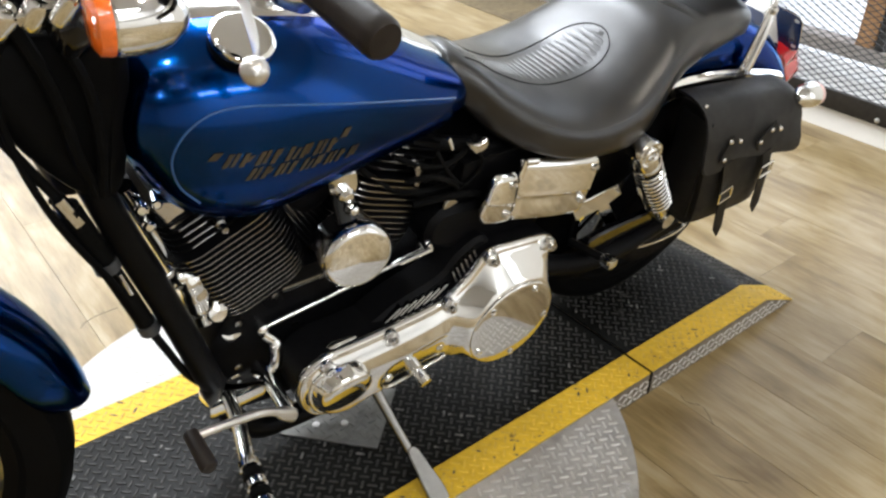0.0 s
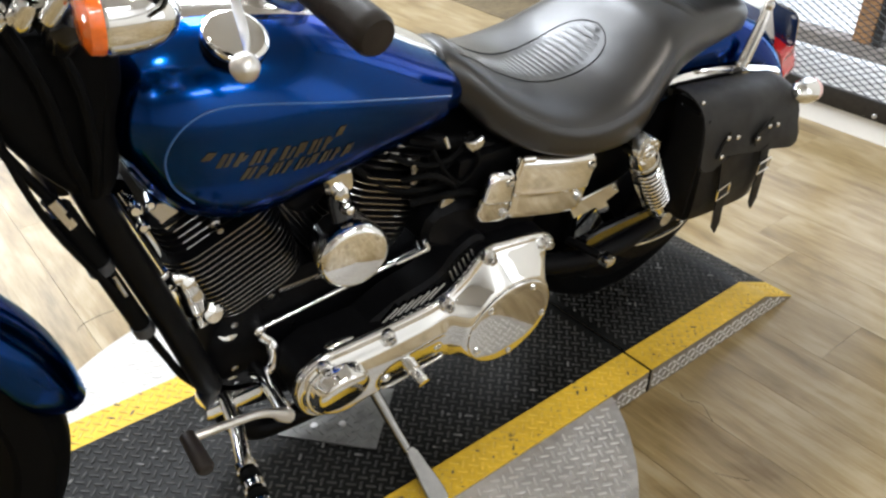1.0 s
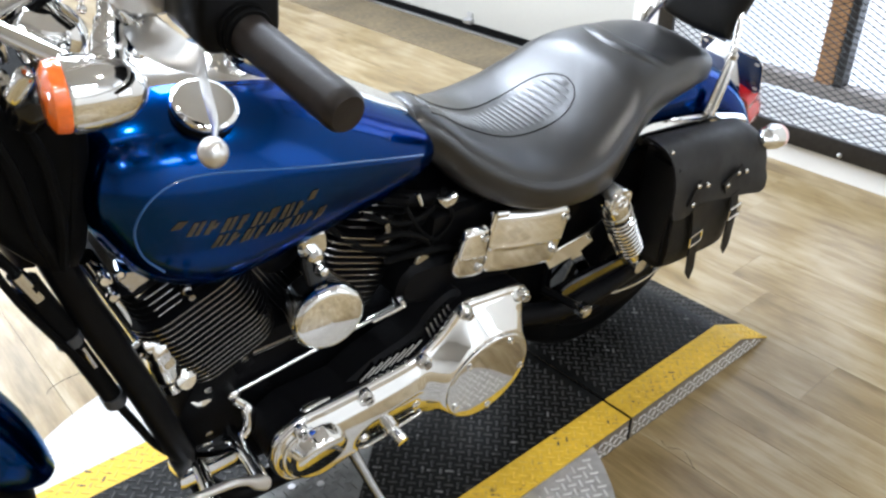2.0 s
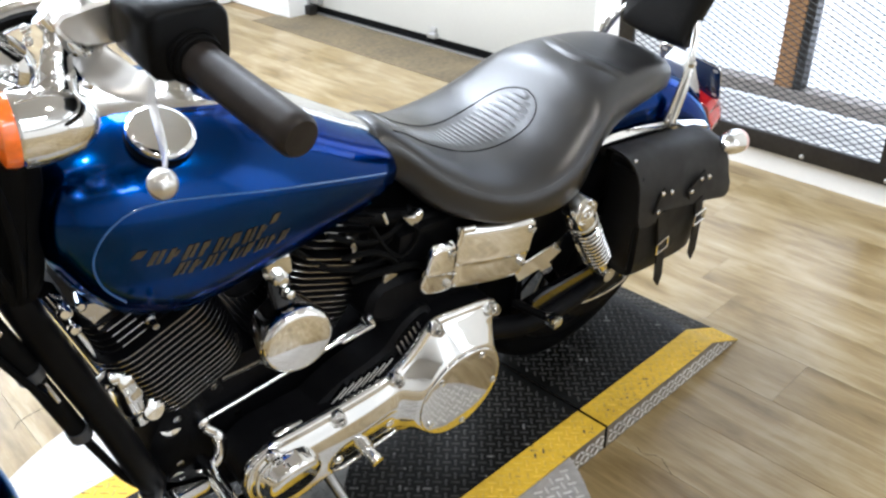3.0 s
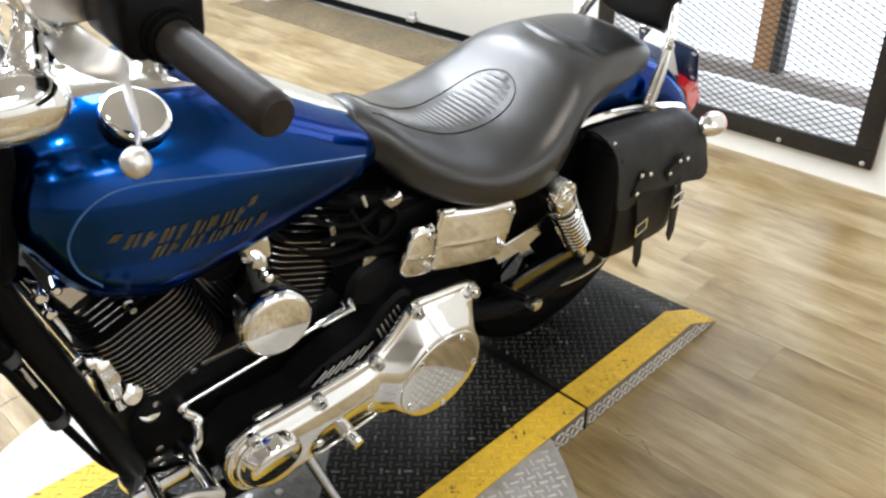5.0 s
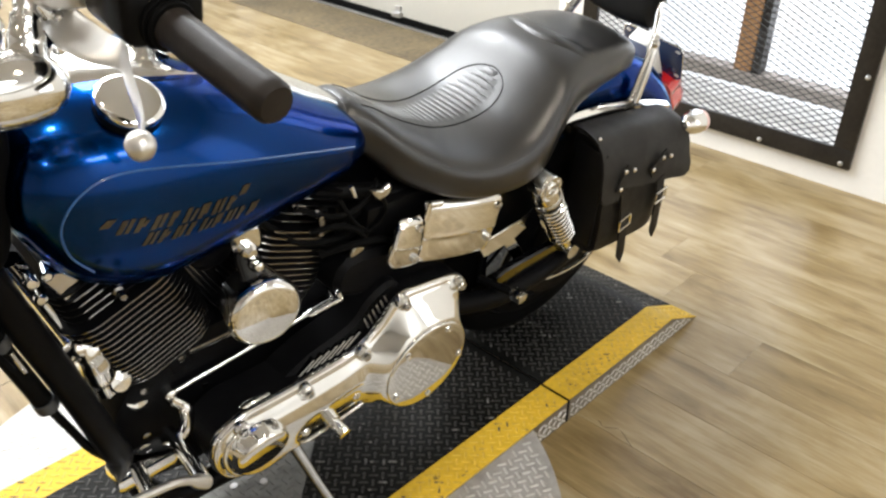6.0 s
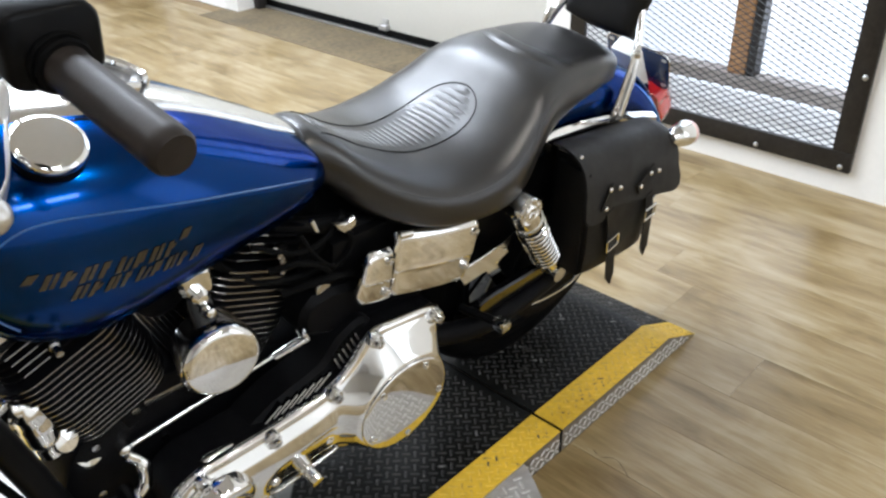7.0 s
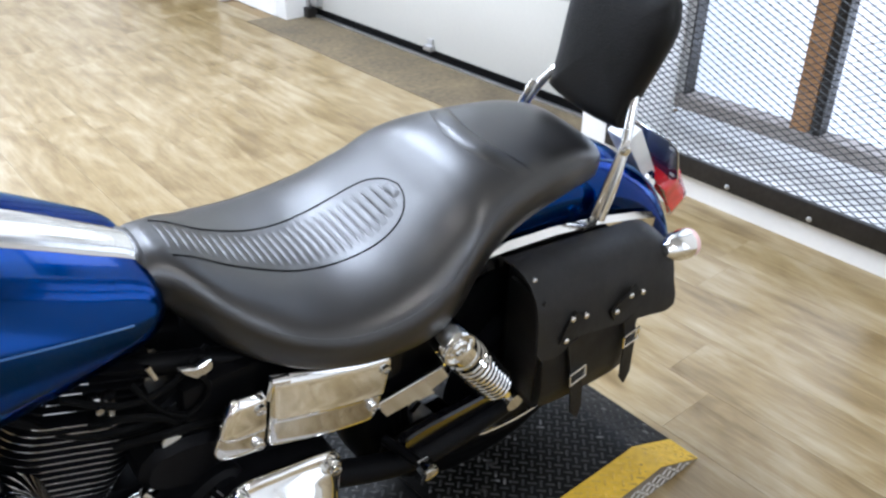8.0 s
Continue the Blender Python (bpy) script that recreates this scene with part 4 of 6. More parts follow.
part("cross_stay", Geo().tube([(0.762, -0.068, 0.79), (0.762, 0.068, 0.79)], 0.007, 8), CHROME, bike, "chrome cross stay")

# rear wheel
AXLE = Vector((0.603, 0, 0.314))
wheel = part("rear_wheel", Geo().lathe(AXLE, (0, 1, 0), [(0.232, -0.060), (0.270, -0.064), (0.292, -0.056), (0.306, -0.034), (0.310, 0), (0.306, 0.034), (0.292, 0.056), (0.270, 0.064), (0.232, 0.060), (0.215, 0.050), (0.21, 0), (0.215, -0.050), (0.232, -0.060)], 72), RUBBER, bike, "black rear tyre")
part("rim", Geo().lathe(AXLE, (0, 1, 0), [(0.236, -0.060), (0.228, -0.066), (0.206, -0.064), (0.195, -0.045), (0.19, 0), (0.195, 0.045), (0.205, 0.068), (0.222, 0.072), (0.232, 0.066), (0.21, 0.03), (0.21, -0.03), (0.232, -0.066)], 72), BLACK, wheel, "black rim")
part("rim_lip", Geo().lathe(AXLE, (0, 1, 0), [(0.238, -0.062), (0.234, -0.068), (0.225, -0.0675), (0.220, -0.065)], 72), BLACK, wheel, "black rim lip")
part("hub", Geo().lathe(AXLE, (0, 1, 0), [(0.0, -0.085), (0.03, -0.085), (0.06, -0.05), (0.045, -0.03), (0.045, 0.03), (0.06, 0.05), (0.03, 0.085), (0.0, 0.085)], 32), BLACK, wheel, "black hub")
for k in range(13):
    a = 2 * math.pi * k / 13
    d = Vector((math.cos(a), 0, math.sin(a)))
    part("spoke", Geo().tube([AXLE + d * 0.05, AXLE + d * 0.20], 0.008, 6), BLACK, wheel)
part("drive_pulley", Geo().lathe(AXLE + Vector((0, -0.098, 0)), (0, 1, 0), [(0.13, -0.016), (0.148, -0.016), (0.148, 0.016), (0.13, 0.016), (0.05, 0.008), (0.05, -0.008), (0.13, -0.016)], 56), WRINKLE, wheel, "black toothed drive pulley")

# added black sheet that stands in for the shaded gap under the fender
part("inner_shield", Geo().slab(rounded([(0.30, 0.60), (0.40, 0.625), (0.52, 0.625), (0.64, 0.61), (0.672, 0.54), (0.665, 0.480), (0.60, 0.478), (0.53, 0.462), (0.485, 0.430), (0.42, 0.402), (0.33, 0.402), (0.29, 0.50)], 3), [(-0.086, 0.0), (-0.093, 0.0), (-0.095, 0.004)], lambda u, v, d: (u, d, v)), BLACK, bike, "black filler sheet for the dark gap ahead of the wheel")

# rear fender
def fender_ring(r, a, half, crown, centre, skirt=0.05):
    """One cross-section of a fender: rounded crown, straight skirts, thin sheet."""
    prof = [(-half, crown + skirt), (-half, crown + skirt * 0.5)]
    prof += [(-half * math.cos(radians(t)), crown * (1 - math.sin(radians(t)))) for t in range(0, 180, 12)]
    prof += [(half, crown), (half, crown + skirt * 0.5), (half, crown + skirt)]
    ring_ = [centre + Vector(((r - d) * math.cos(a), y, (r - d) * math.sin(a))) for y, d in prof]
    inner = [(y * 0.965, d + 0.003) for y, d in reversed(prof)]
    return ring_ + [centre + Vector(((r - d) * math.cos(a), y, (r - d) * math.sin(a))) for y, d in inner]


fc = Vector((0.60, 0, 0.30))
g = Geo().rings([fender_ring(0.405 + 0.03 * max(0, (75 - d) / 75) ** 1.5, radians(d), 0.100, 0.055, fc, 0.055) for d in range(128, -4, -4)])
fender = part("rear_fender", g, BLUE, bike, "pearl blue rear fender with pale stripes", smooth=50)
for off in (-0.055, 0.055):
    line = []
    for d in range(70, 4, -4):
        r = 0.405 + 0.03 * max(0, (75 - d) / 75) ** 1.5 - 0.055 * (1 - (1 - (off / 0.100) ** 2) ** 0.5) + 0.0004
        line.append(fc + Vector((r * math.cos(radians(d)), off, r * math.sin(radians(d)))))
    part("pinstripe", Geo().tube(line, 0.0022, 6), PALE_BLUE, fender, "pale blue fender stripe")
for sgn in (-1, 1):
    part("fender_strut", Geo().rings([[(x, sgn * 0.106, zz + h) for h in (-0.019, -0.012, 0.012, 0.019)] + [(x, sgn * 0.118, zz + h) for h in (0.013, -0.013)] for x, zz in ((0.43, 0.612), (0.50, 0.611), (0.60, 0.603), (0.70, 0.587), (0.80, 0.562), (0.845, 0.548))]), CHROME, bike, "chrome fender strut cover", smooth=30)

# tail lamp, plate and rear turn signals
tc = Vector((0.970, 0.005, 0.497))
t_out, t_down = Vector((0.80, 0, 0.60)), Vector((0.60, 0, -0.80))
on_tail = lambda u, v, d: tc + Vector((0, u, 0)) + v * t_down + d * t_out
tail = part("tail_lamp", Geo().slab(rounded([(-0.026, -0.085), (0.026, -0.085), (0.046, -0.02), (0.048, 0.045), (0.030, 0.06), (-0.030, 0.06), (-0.048, 0.045), (-0.046, -0.02)], 4), [(-0.02, -0.002), (0.010, 0.0), (0.022, 0.004), (0.026, 0.012)], on_tail), CHROME, bike, "chrome tail lamp housing", smooth=50)
part("lens", Geo().slab(rounded([(-0.046, -0.050), (0.046, -0.050), (0.052, 0.0), (0.052, 0.050), (0.032, 0.066), (-0.032, 0.066), (-0.052, 0.050), (-0.052, 0.0)], 4), [(0.015, 0.0), (0.050, 0.001), (0.064, 0.006), (0.070, 0.018)], on_tail), RED, tail, "red tail lamp lens", smooth=50)
on_plate = lambda u, v, d: (0.952 - 0.40 * v + 0.9 * d, 0.018 + u, 0.602 + 0.915 * v + 0.4 * d)
plate = part("plate_holder", Geo().slab(rounded_rect(0.080, 0.048, 0.016, 3), [(0.0, 0.0), (0.0025, 0.0)], on_plate), PLATE_BLUE, bike, "dark blue plate with pale slots, tilted back", smooth=0)
part("plate_edge", Geo().tube([on_plate(u, v, 0.001) for u, v in rounded_rect(0.080, 0.048, 0.016, 3)] + [on_plate(0.080, 0.032, 0.001)], 0.0018, 6), CHROME, plate, "thin chrome plate rim")
for u, v in ((-0.068, 0.034), (-0.068, -0.034), (0.068, 0.034), (0.068, -0.034)):
    part("mount_hole", Geo().slab(rounded_rect(0.006, 0.0035, 0.0034, 3), [(-0.001, 0.0), (0.0033, 0.0)], lambda a, b, d, u=u, v=v: on_plate(u + a, v + b, d)), PAPER, plate, "pale slot")
part("plate_bracket", Geo().slab([(0.845, 0.655), (0.875, 0.675), (0.955, 0.565), (0.935, 0.545)], [(0, 0), (0.05, 0)], lambda u, v, d: (u, -0.022 + d, v)), PAPER, bike, "white plate bracket", bevel=0.004)
for sgn in (-1, 1):
    c = Vector((0.812, 0.196 * sgn, 0.568))
    signal = part("rear_signal", Geo().lathe(c, (1, 0, -0.1), [(0.0, -0.042), (0.009, -0.040), (0.018, -0.028), (0.023, -0.010), (0.025, 0.006), (0.025, 0.013), (0.023, 0.015)], 28), CHROME, bike, "chrome bullet turn signal")
    part("lens", Geo().lathe(c, (1, 0, -0.1), [(0.0240, 0.011), (0.0242, 0.024), (0.017, 0.031), (0.0, 0.033)], 28), PINK_LENS, signal, "pale frosted signal lens")
    part("stalk", Geo().tube([c + Vector((-0.01, -0.02 * sgn, -0.01)), (0.80, 0.11 * sgn, 0.555)], 0.009, 10), CHROME, signal, "chrome signal stalk")


# saddlebags
bag_face = along([(0.34, 0.2220), (0.40, 0.2280), (0.46, 0.2255), (0.52, 0.2185), (0.56, 0.2110), (0.60, 0.2000)])
bag_hem = along([(0.486, 0.515), (0.496, 0.499), (0.512, 0.493), (0.540, 0.492), (0.553, 0.500), (0.566, 0.509), (0.622, 0.499), (0.676, 0.489), (0.73, 0.479), (0.785, 0.467), (0.800, 0.474)])


def leather_strip(points, wide, lift, sgn, taper):
    """A strap laid over the bag's face along points of (x, z); its last stretch ends in a point when tapered."""
    pts = [Vector(p) for p in points]
    left, right = [], []
    for k, p in enumerate(pts):
        way = (pts[min(k + 1, len(pts) - 1)] - pts[max(k - 1, 0)]).normalized()
        nrm = Vector((-way.y, way.x)) * (0.001 if taper and k == len(pts) - 1 else wide)
        left.append(p + nrm)
        right.append(p - nrm)
    rows_ = []
    for a, b in zip(left, right):
        ya, yb = bag_face(max(a.y, 0.40)) + lift, bag_face(max(b.y, 0.40)) + lift
        hang = 0.10 * max(0.0, 0.40 - a.y)
        rows_.append([(a.x, sgn * (ya + hang), a.y), (b.x, sgn * (yb + hang), b.y), (b.x, sgn * (yb + hang + 0.003), b.y), (a.x, sgn * (ya + hang + 0.003), a.y)])
    return Geo().rings(rows_)


def saddlebag(sgn, group_parent):
    y_in = 0.125
    rows_ = []
    for k in range(15):
        t = k / 14
        top, low = 0.610 - 0.030 * t, 0.352 - 0.008 * t
        swell = 0.006 * (1 - abs(2 * t - 1) ** 4) - 0.006
        prof = [(y_in, low + 0.006), (y_in, top - 0.006), (0.162, top - 0.004), (0.180, top - 0.013), (0.194, top - 0.030)]
        prof += [(bag_face(zz) - 0.004 + swell, zz) for zz in (0.545, 0.51, 0.47, 0.43, 0.40)] + [(0.2225 + swell, low + 0.018), (0.2120 + swell, low + 0.004), (0.195, low), (0.15, low)]
        rows_.append([(0.502 + 0.030 * (top - zz) / 0.25 + (0.236 - 0.046 * (top - zz) / 0.25) * t, sgn * y, zz) for y, zz in prof])
    bag = part("saddlebag", Geo().rings(rows_), LEATHER, group_parent, "black leather saddlebag with buckled straps", smooth=45)
    # the flap wraps over the top and hangs down the outer side
    rows_ = []
    for k in range(33):
        t = k / 32
        x = 0.488 + 0.312 * t
        top = 0.621 - 0.115 * (x - 0.495) - (0.010 * max(0.0, (t - 0.86) / 0.14) ** 2)
        hem = bag_hem(x)
        prof = [(y_in, top), (0.150, top + 0.001), (0.170, top - 0.003), (0.186, top - 0.011), (0.199, top - 0.024), (0.2085, top - 0.042), (0.2150, top - 0.062)]
        prof += [(bag_face(hem + f * (top - 0.075 - hem)) + 0.003 + 0.002 * (1 - f), hem + f * (top - 0.075 - hem)) for f in (0.75, 0.4, 0.12, 0.0)]
        back_ = [(y - 0.0015, zz - 0.0048) if zz > top - 0.02 else (y - 0.0048, zz - 0.0015) for y, zz in reversed(prof)]
        rows_.append([(x, sgn * y, zz) for y, zz in prof + back_])
    part("flap", Geo().rings(rows_), FLAP_LEATHER, bag, "overhanging leather flap with a dropped corner", smooth=50)
    part("gusset", Geo().slab([(0.498, 0.590), (0.506, 0.592), (0.534, 0.372), (0.526, 0.370)], [(y_in + 0.01, 0), (0.205, 0)], lambda u, v, d: (u, sgn * d, v)), LEATHER, bag, "stitched leather front gusset", bevel=0.003)
    # short closing tabs with studs, then the straps that hang through buckles
    for line in ([(0.538, 0.512), (0.549, 0.534), (0.566, 0.554)], [(0.640, 0.519), (0.664, 0.532), (0.692, 0.548)]):
        part("closing_tab", leather_strip(line, 0.0115, 0.0060, sgn, False), LEATHER, bag, "short stitched leather tab")
    for line, (bx, bz) in (([(0.562, 0.505), (0.573, 0.465), (0.584, 0.428), (0.594, 0.385), (0.601, 0.343), (0.606, 0.322)], (0.584, 0.428)), ([(0.686, 0.494), (0.693, 0.472), (0.700, 0.450), (0.707, 0.405), (0.712, 0.362), (0.714, 0.342)], (0.700, 0.450))):
        strap = part("strap", leather_strip(line, 0.0120, 0.0030, sgn, True), LEATHER, bag, "leather strap with a pointed end")
        way = (Vector(line[3]) - Vector(line[1])).normalized()
        nrm = Vector((-way.y, way.x))
        frame_ = Geo()
        for (a0, b0), (a1, b1) in (((-0.0165, -0.0135), (0.0165, -0.0135)), ((0.0165, -0.0135), (0.0165, 0.0135)), ((0.0165, 0.0135), (-0.0165, 0.0135)), ((-0.0165, 0.0135), (-0.0165, -0.0135))):
            p, q = Vector((bx, bz)) + nrm * a0 + way * b0, Vector((bx, bz)) + nrm * a1 + way * b1
            frame_.tube([(p.x, sgn * (bag_face(bz) + 0.0075), p.y), (q.x, sgn * (bag_face(bz) + 0.0075), q.y)], 0.0020, 8)
        part("buckle", frame_, CHROME, strap, "square chrome buckle")
    stud = Geo().lathe((0, 0, 0), (0, sgn, 0), [(0.0052, -0.002), (0.0052, 0.001), (0.0036, 0.0028), (0.0, 0.0034)], 12)
    spots_ = [(0.500, 0.613, 0.1785), (0.541, 0.518, None), (0.551, 0.551, None), (0.579, 0.546, None), (0.647, 0.525, None), (0.677, 0.542, None), (0.704, 0.538, None), (0.512, 0.553, 0.2060)]
    first = None
    for u, v, d in spots_:
        if first is None:
            first = ob = part("stud", stud, CHROME_WORN, bag, "dome stud")
        else:
            ob = new("stud", first.data)
            ob.parent = bag
        ob.location = (u, sgn * (d or bag_face(v) + 0.0088), v)
    return bag


saddlebag(-1, bike)
saddlebag(1, bike)

# shocks
for sgn in (-1, 1):
    top, low = Vector((0.364, 0.172 * sgn, 0.562)), Vector((0.528, 0.157 * sgn, 0.340))
    way = (low - top).normalized()
    shock = part("shock", Geo().lathe(top, way, [(0.0, 0.006), (0.018, 0.007), (0.0245, 0.013), (0.026, 0.020), (0.026, 0.044), (0.0285, 0.045), (0.0285, 0.050), (0.022, 0.052), (0.0, 0.052)], 28), CHROME, bike, "chrome shock absorber cover")
    n_turns, g = 10.5, Geo()
    s1 = way.orthogonal().normalized()
    s2 = way.cross(s1)
    coil = [top + way * (0.056 + 0.150 * k / 150) + 0.0258 * (math.cos(2 * math.pi * n_turns * k / 150) * s1 + math.sin(2 * math.pi * n_turns * k / 150) * s2) for k in range(151)]
    part("spring", g.tube(coil, 0.0036, 8), CHROME, shock, "chrome coil spring")
    part("damper", Geo().lathe(top, way, [(0.0, 0.05), (0.016, 0.05), (0.016, 0.205), (0.0, 0.205)], 20), BLACK, shock, "damper body")
    part("lower_eye", Geo().lathe(top, way, [(0.0, 0.202), (0.026, 0.202), (0.026, 0.207), (0.016, 0.211), (0.014, 0.258), (0.0, 0.259)], 24).lathe(low, (0, 1, 0), [(0.0, -0.018), (0.017, -0.018), (0.017, 0.018), (0.0, 0.018)], 20), CHROME, shock, "chrome lower eye")
    part("upper_bolt", Geo().lathe(top + Vector((0, 0.014 * sgn, 0)), (0, sgn, 0), [(0.018, -0.05), (0.023, -0.032), (0.0265, -0.026), (0.0272, 0.004), (0.0255, 0.0085), (0.0225, 0.0085), (0.0205, 0.003), (0.0150, 0.001), (0.0145, 0.0075), (0.0115, 0.010), (0.0085, 0.010), (0.0075, 0.006), (0.0, 0.006)], 28), CHROME, shock, "chrome mounting bolt and washer")

# battery cover
def cover_panel(c00, c10, c11, c01, r0, r1, n=24, m=24):
    """A bowed sheet between four corners, rounded by r0 and r1 at its ends, with a rolled edge and a raised crease along its middle."""
    c00, c10, c11, c01 = Vector(c00), Vector(c10), Vector(c11), Vector(c01)
    front = []
    for i in range(n + 1):
        p = 0.5 - 0.5 * math.cos(math.pi * i / n)
        for j in range(m + 1):
            q = j / m
            long_, tall = (c10 - c00).length, (c01 - c00).length
            r, near = (r0, p * long_) if p < 0.5 else (r1, (1 - p) * long_)
            cut = r / tall * (1 - max(0.0, 1 - max(0.0, 1 - near / r) ** 2) ** 0.5)
            at = c00.lerp(c10, p).lerp(c01.lerp(c11, p), cut + q * (1 - 2 * cut))
            bow = 0.06 * (c10 - c00).length * 0.5 * (1 - (2 * p - 1) ** 2) + 0.003 * (1 - (2 * q - 1) ** 2)
            crease = 0.0022 * max(0.0, 1 - abs(q - 0.46) / 0.045) + (0.0012 if q > 0.46 else 0.0)
            roll = max(0.007 * max(0.0, (q - 0.91) / 0.09) ** 2, 0.005 * max(0.0, (0.07 - q) / 0.07) ** 2, 0.004 * max(0.0, (abs(2 * p - 1) - 0.92) / 0.08) ** 2)
            front.append(at + Vector((0, roll - bow - crease, 0)))
    rear = [p + Vector((0, 0.004, 0)) for p in front]
    w, count, faces = m + 1, len(front), []
    for i in range(n):
        for j in range(m):
            k = i * w + j
            faces += [(k, k + 1, k + w + 1, k + w), (count + k, count + k + w, count + k + w + 1, count + k + 1)]
    rim = [i * w for i in range(n + 1)] + [n * w + j for j in range(1, w)] + [i * w + m for i in range(n - 1, -1, -1)] + list(range(m - 1, 0, -1))
    for k, l in zip(rim, rim[1:] + rim[:1]):
        faces.append((k, l, l + count, k + count))
    return Geo().add(front + rear, faces)


battery = part("battery_cover", cover_panel((0.105, -0.150, 0.485), (0.260, -0.160, 0.452), (0.287, -0.154, 0.562), (0.118, -0.138, 0.593), 0.007, 0.012), CHROME, bike, "two-piece chrome battery cover with a raised crease", smooth=30)
part("front_panel", cover_panel((0.030, -0.151, 0.506), (0.101, -0.148, 0.482), (0.112, -0.138, 0.573), (0.060, -0.142, 0.583), 0.022, 0.007), CHROME, battery, "smaller front cover panel", smooth=30)
for u, y, v in ((0.270, -0.159, 0.545), (0.252, -0.164, 0.487), (0.099, -0.146, 0.558), (0.092, -0.153, 0.504)):
    part("screw", Geo().lathe((u, y, v), (0, -1, 0), [(0.0075, -0.004), (0.007, 0.003), (0.004, 0.004), (0.003, 0.001), (0.0, 0.001)], 14), CHROME_WORN, battery)
part("clip", Geo().tube([(0.114, -0.146, 0.598), (0.135, -0.150, 0.596)], 0.006, 10).tube([(0.116, -0.146, 0.600), (0.110, -0.146, 0.570)], 0.004, 8), CHROME, battery, "chrome edge clip")

# belt guards, swingarm and passenger peg
guard_line = [(0.291, 0.4195), (0.311, 0.386), (0.366, 0.3905), (0.404, 0.337), (0.414, 0.331), (0.428, 0.333), (0.432, 0.342), (0.394, 0.396), (0.426, 0.4075), (0.411, 0.434)]
guard = part("belt_guard", Geo().slab(guard_line, [(-0.118, 0.0), (-0.121, 0.0), (-0.122, 0.001)], lambda u, v, d: (u, d + 0.13 * (v - 0.38), v)), CHROME, bike, "chrome upper belt guard", smooth=0)
part("guard_lip", Geo().tube([(0.290, -0.118, 0.4215), (0.350, -0.118, 0.429), (0.412, -0.117, 0.436)], 0.0028, 10), CHROME, guard, "rolled chrome lip")
part("guard_plate", Geo().slab(rounded([(0.325, 0.335), (0.345, 0.358), (0.44, 0.362), (0.535, 0.360), (0.580, 0.325), (0.560, 0.295), (0.46, 0.290), (0.37, 0.298)], 3), [(-0.134, 0.0), (-0.146, 0.0), (-0.1495, 0.004)], lambda u, v, d: (u, d + 0.12 * (0.33 - v), v)), GLOSS_BLACK, bike, "gloss black lower belt guard plate")
part("guard_edge", Geo().tube(spline([(0.470, -0.163, 0.286), (0.538, -0.164, 0.279), (0.588, -0.165, 0.284), (0.612, -0.165, 0.297)], 5), [0.002] + [0.0042] * 14 + [0.002], 8), CHROME_WORN, bike, "thin bright lower edge of the guard")
for sgn in (-1, 1):
    part("swingarm", Geo().tube(spline([(0.20, 0.115 * sgn, 0.315), (0.34, 0.14 * sgn, 0.285), (0.47, 0.145 * sgn, 0.295), (0.66, 0.135 * sgn, 0.325)], 5), 0.021, 14), WRINKLE, bike, "dark swingarm tube")
part("debris_guard", Geo().slab(rounded([(0.33, 0.285), (0.46, 0.30), (0.575, 0.30), (0.585, 0.235), (0.52, 0.200), (0.42, 0.185), (0.34, 0.205)], 3), [(-0.094, 0.0), (-0.099, 0.0), (-0.101, 0.003)], lambda u, v, d: (u, d, v)), RUBBER, bike, "black plastic debris guard")
peg = part("peg_bracket", Geo().box((0.320, -0.215, 0.330), (0.343, -0.188, 0.350)), CHROME, bike, "chrome passenger peg clevis", bevel=0.005)
part("peg_arm", Geo().tube([(0.330, -0.19, 0.338), (0.31, -0.12, 0.335)], 0.008, 10), BLACK, peg)
part("axle_nut", Geo().lathe(AXLE + Vector((0, -0.15, 0)), (0, -1, 0), [(0.018, 0), (0.018, 0.012), (0.01, 0.02), (0.0, 0.02)], 6), CHROME, bike, "chrome axle nut")

# engine
CRANK = Vector((-0.215, 0, 0.265))
case_line = rounded([(-0.36, 0.20), (-0.20, 0.17), (-0.02, 0.19), (0.12, 0.20), (0.20, 0.27), (0.19, 0.40), (0.08, 0.43), (-0.04, 0.41), (-0.10, 0.45), (-0.215, 0.46), (-0.32, 0.44), (-0.385, 0.34)], 4)
crankcase = part("crankcase", Geo().slab(case_line, [(-0.064, 0.02), (-0.058, 0.004), (-0.05, 0.0), (0.095, 0.0), (0.105, 0.006), (0.118, 0.03)], lambda u, v, d: (u, d, v)), WRINKLE, bike, "black wrinkle-finish engine case")
for u, v in ((-0.335, 0.395), (-0.275, 0.425), (-0.24, 0.345), (-0.34, 0.30), (-0.30, 0.25), (-0.13, 0.415)):
    part("case_bolt", Geo().lathe((u, -0.062, v), (0, -1, 0), [(0.0062, 0), (0.0062, 0.005), (0.0, 0.006)], 12), MACHINED, crankcase)
part("case_slot", Geo().box((-0.262, -0.066, 0.424), (-0.19, -0.055, 0.434)), MACHINED, crankcase, "machined slot edge", bevel=0.003)
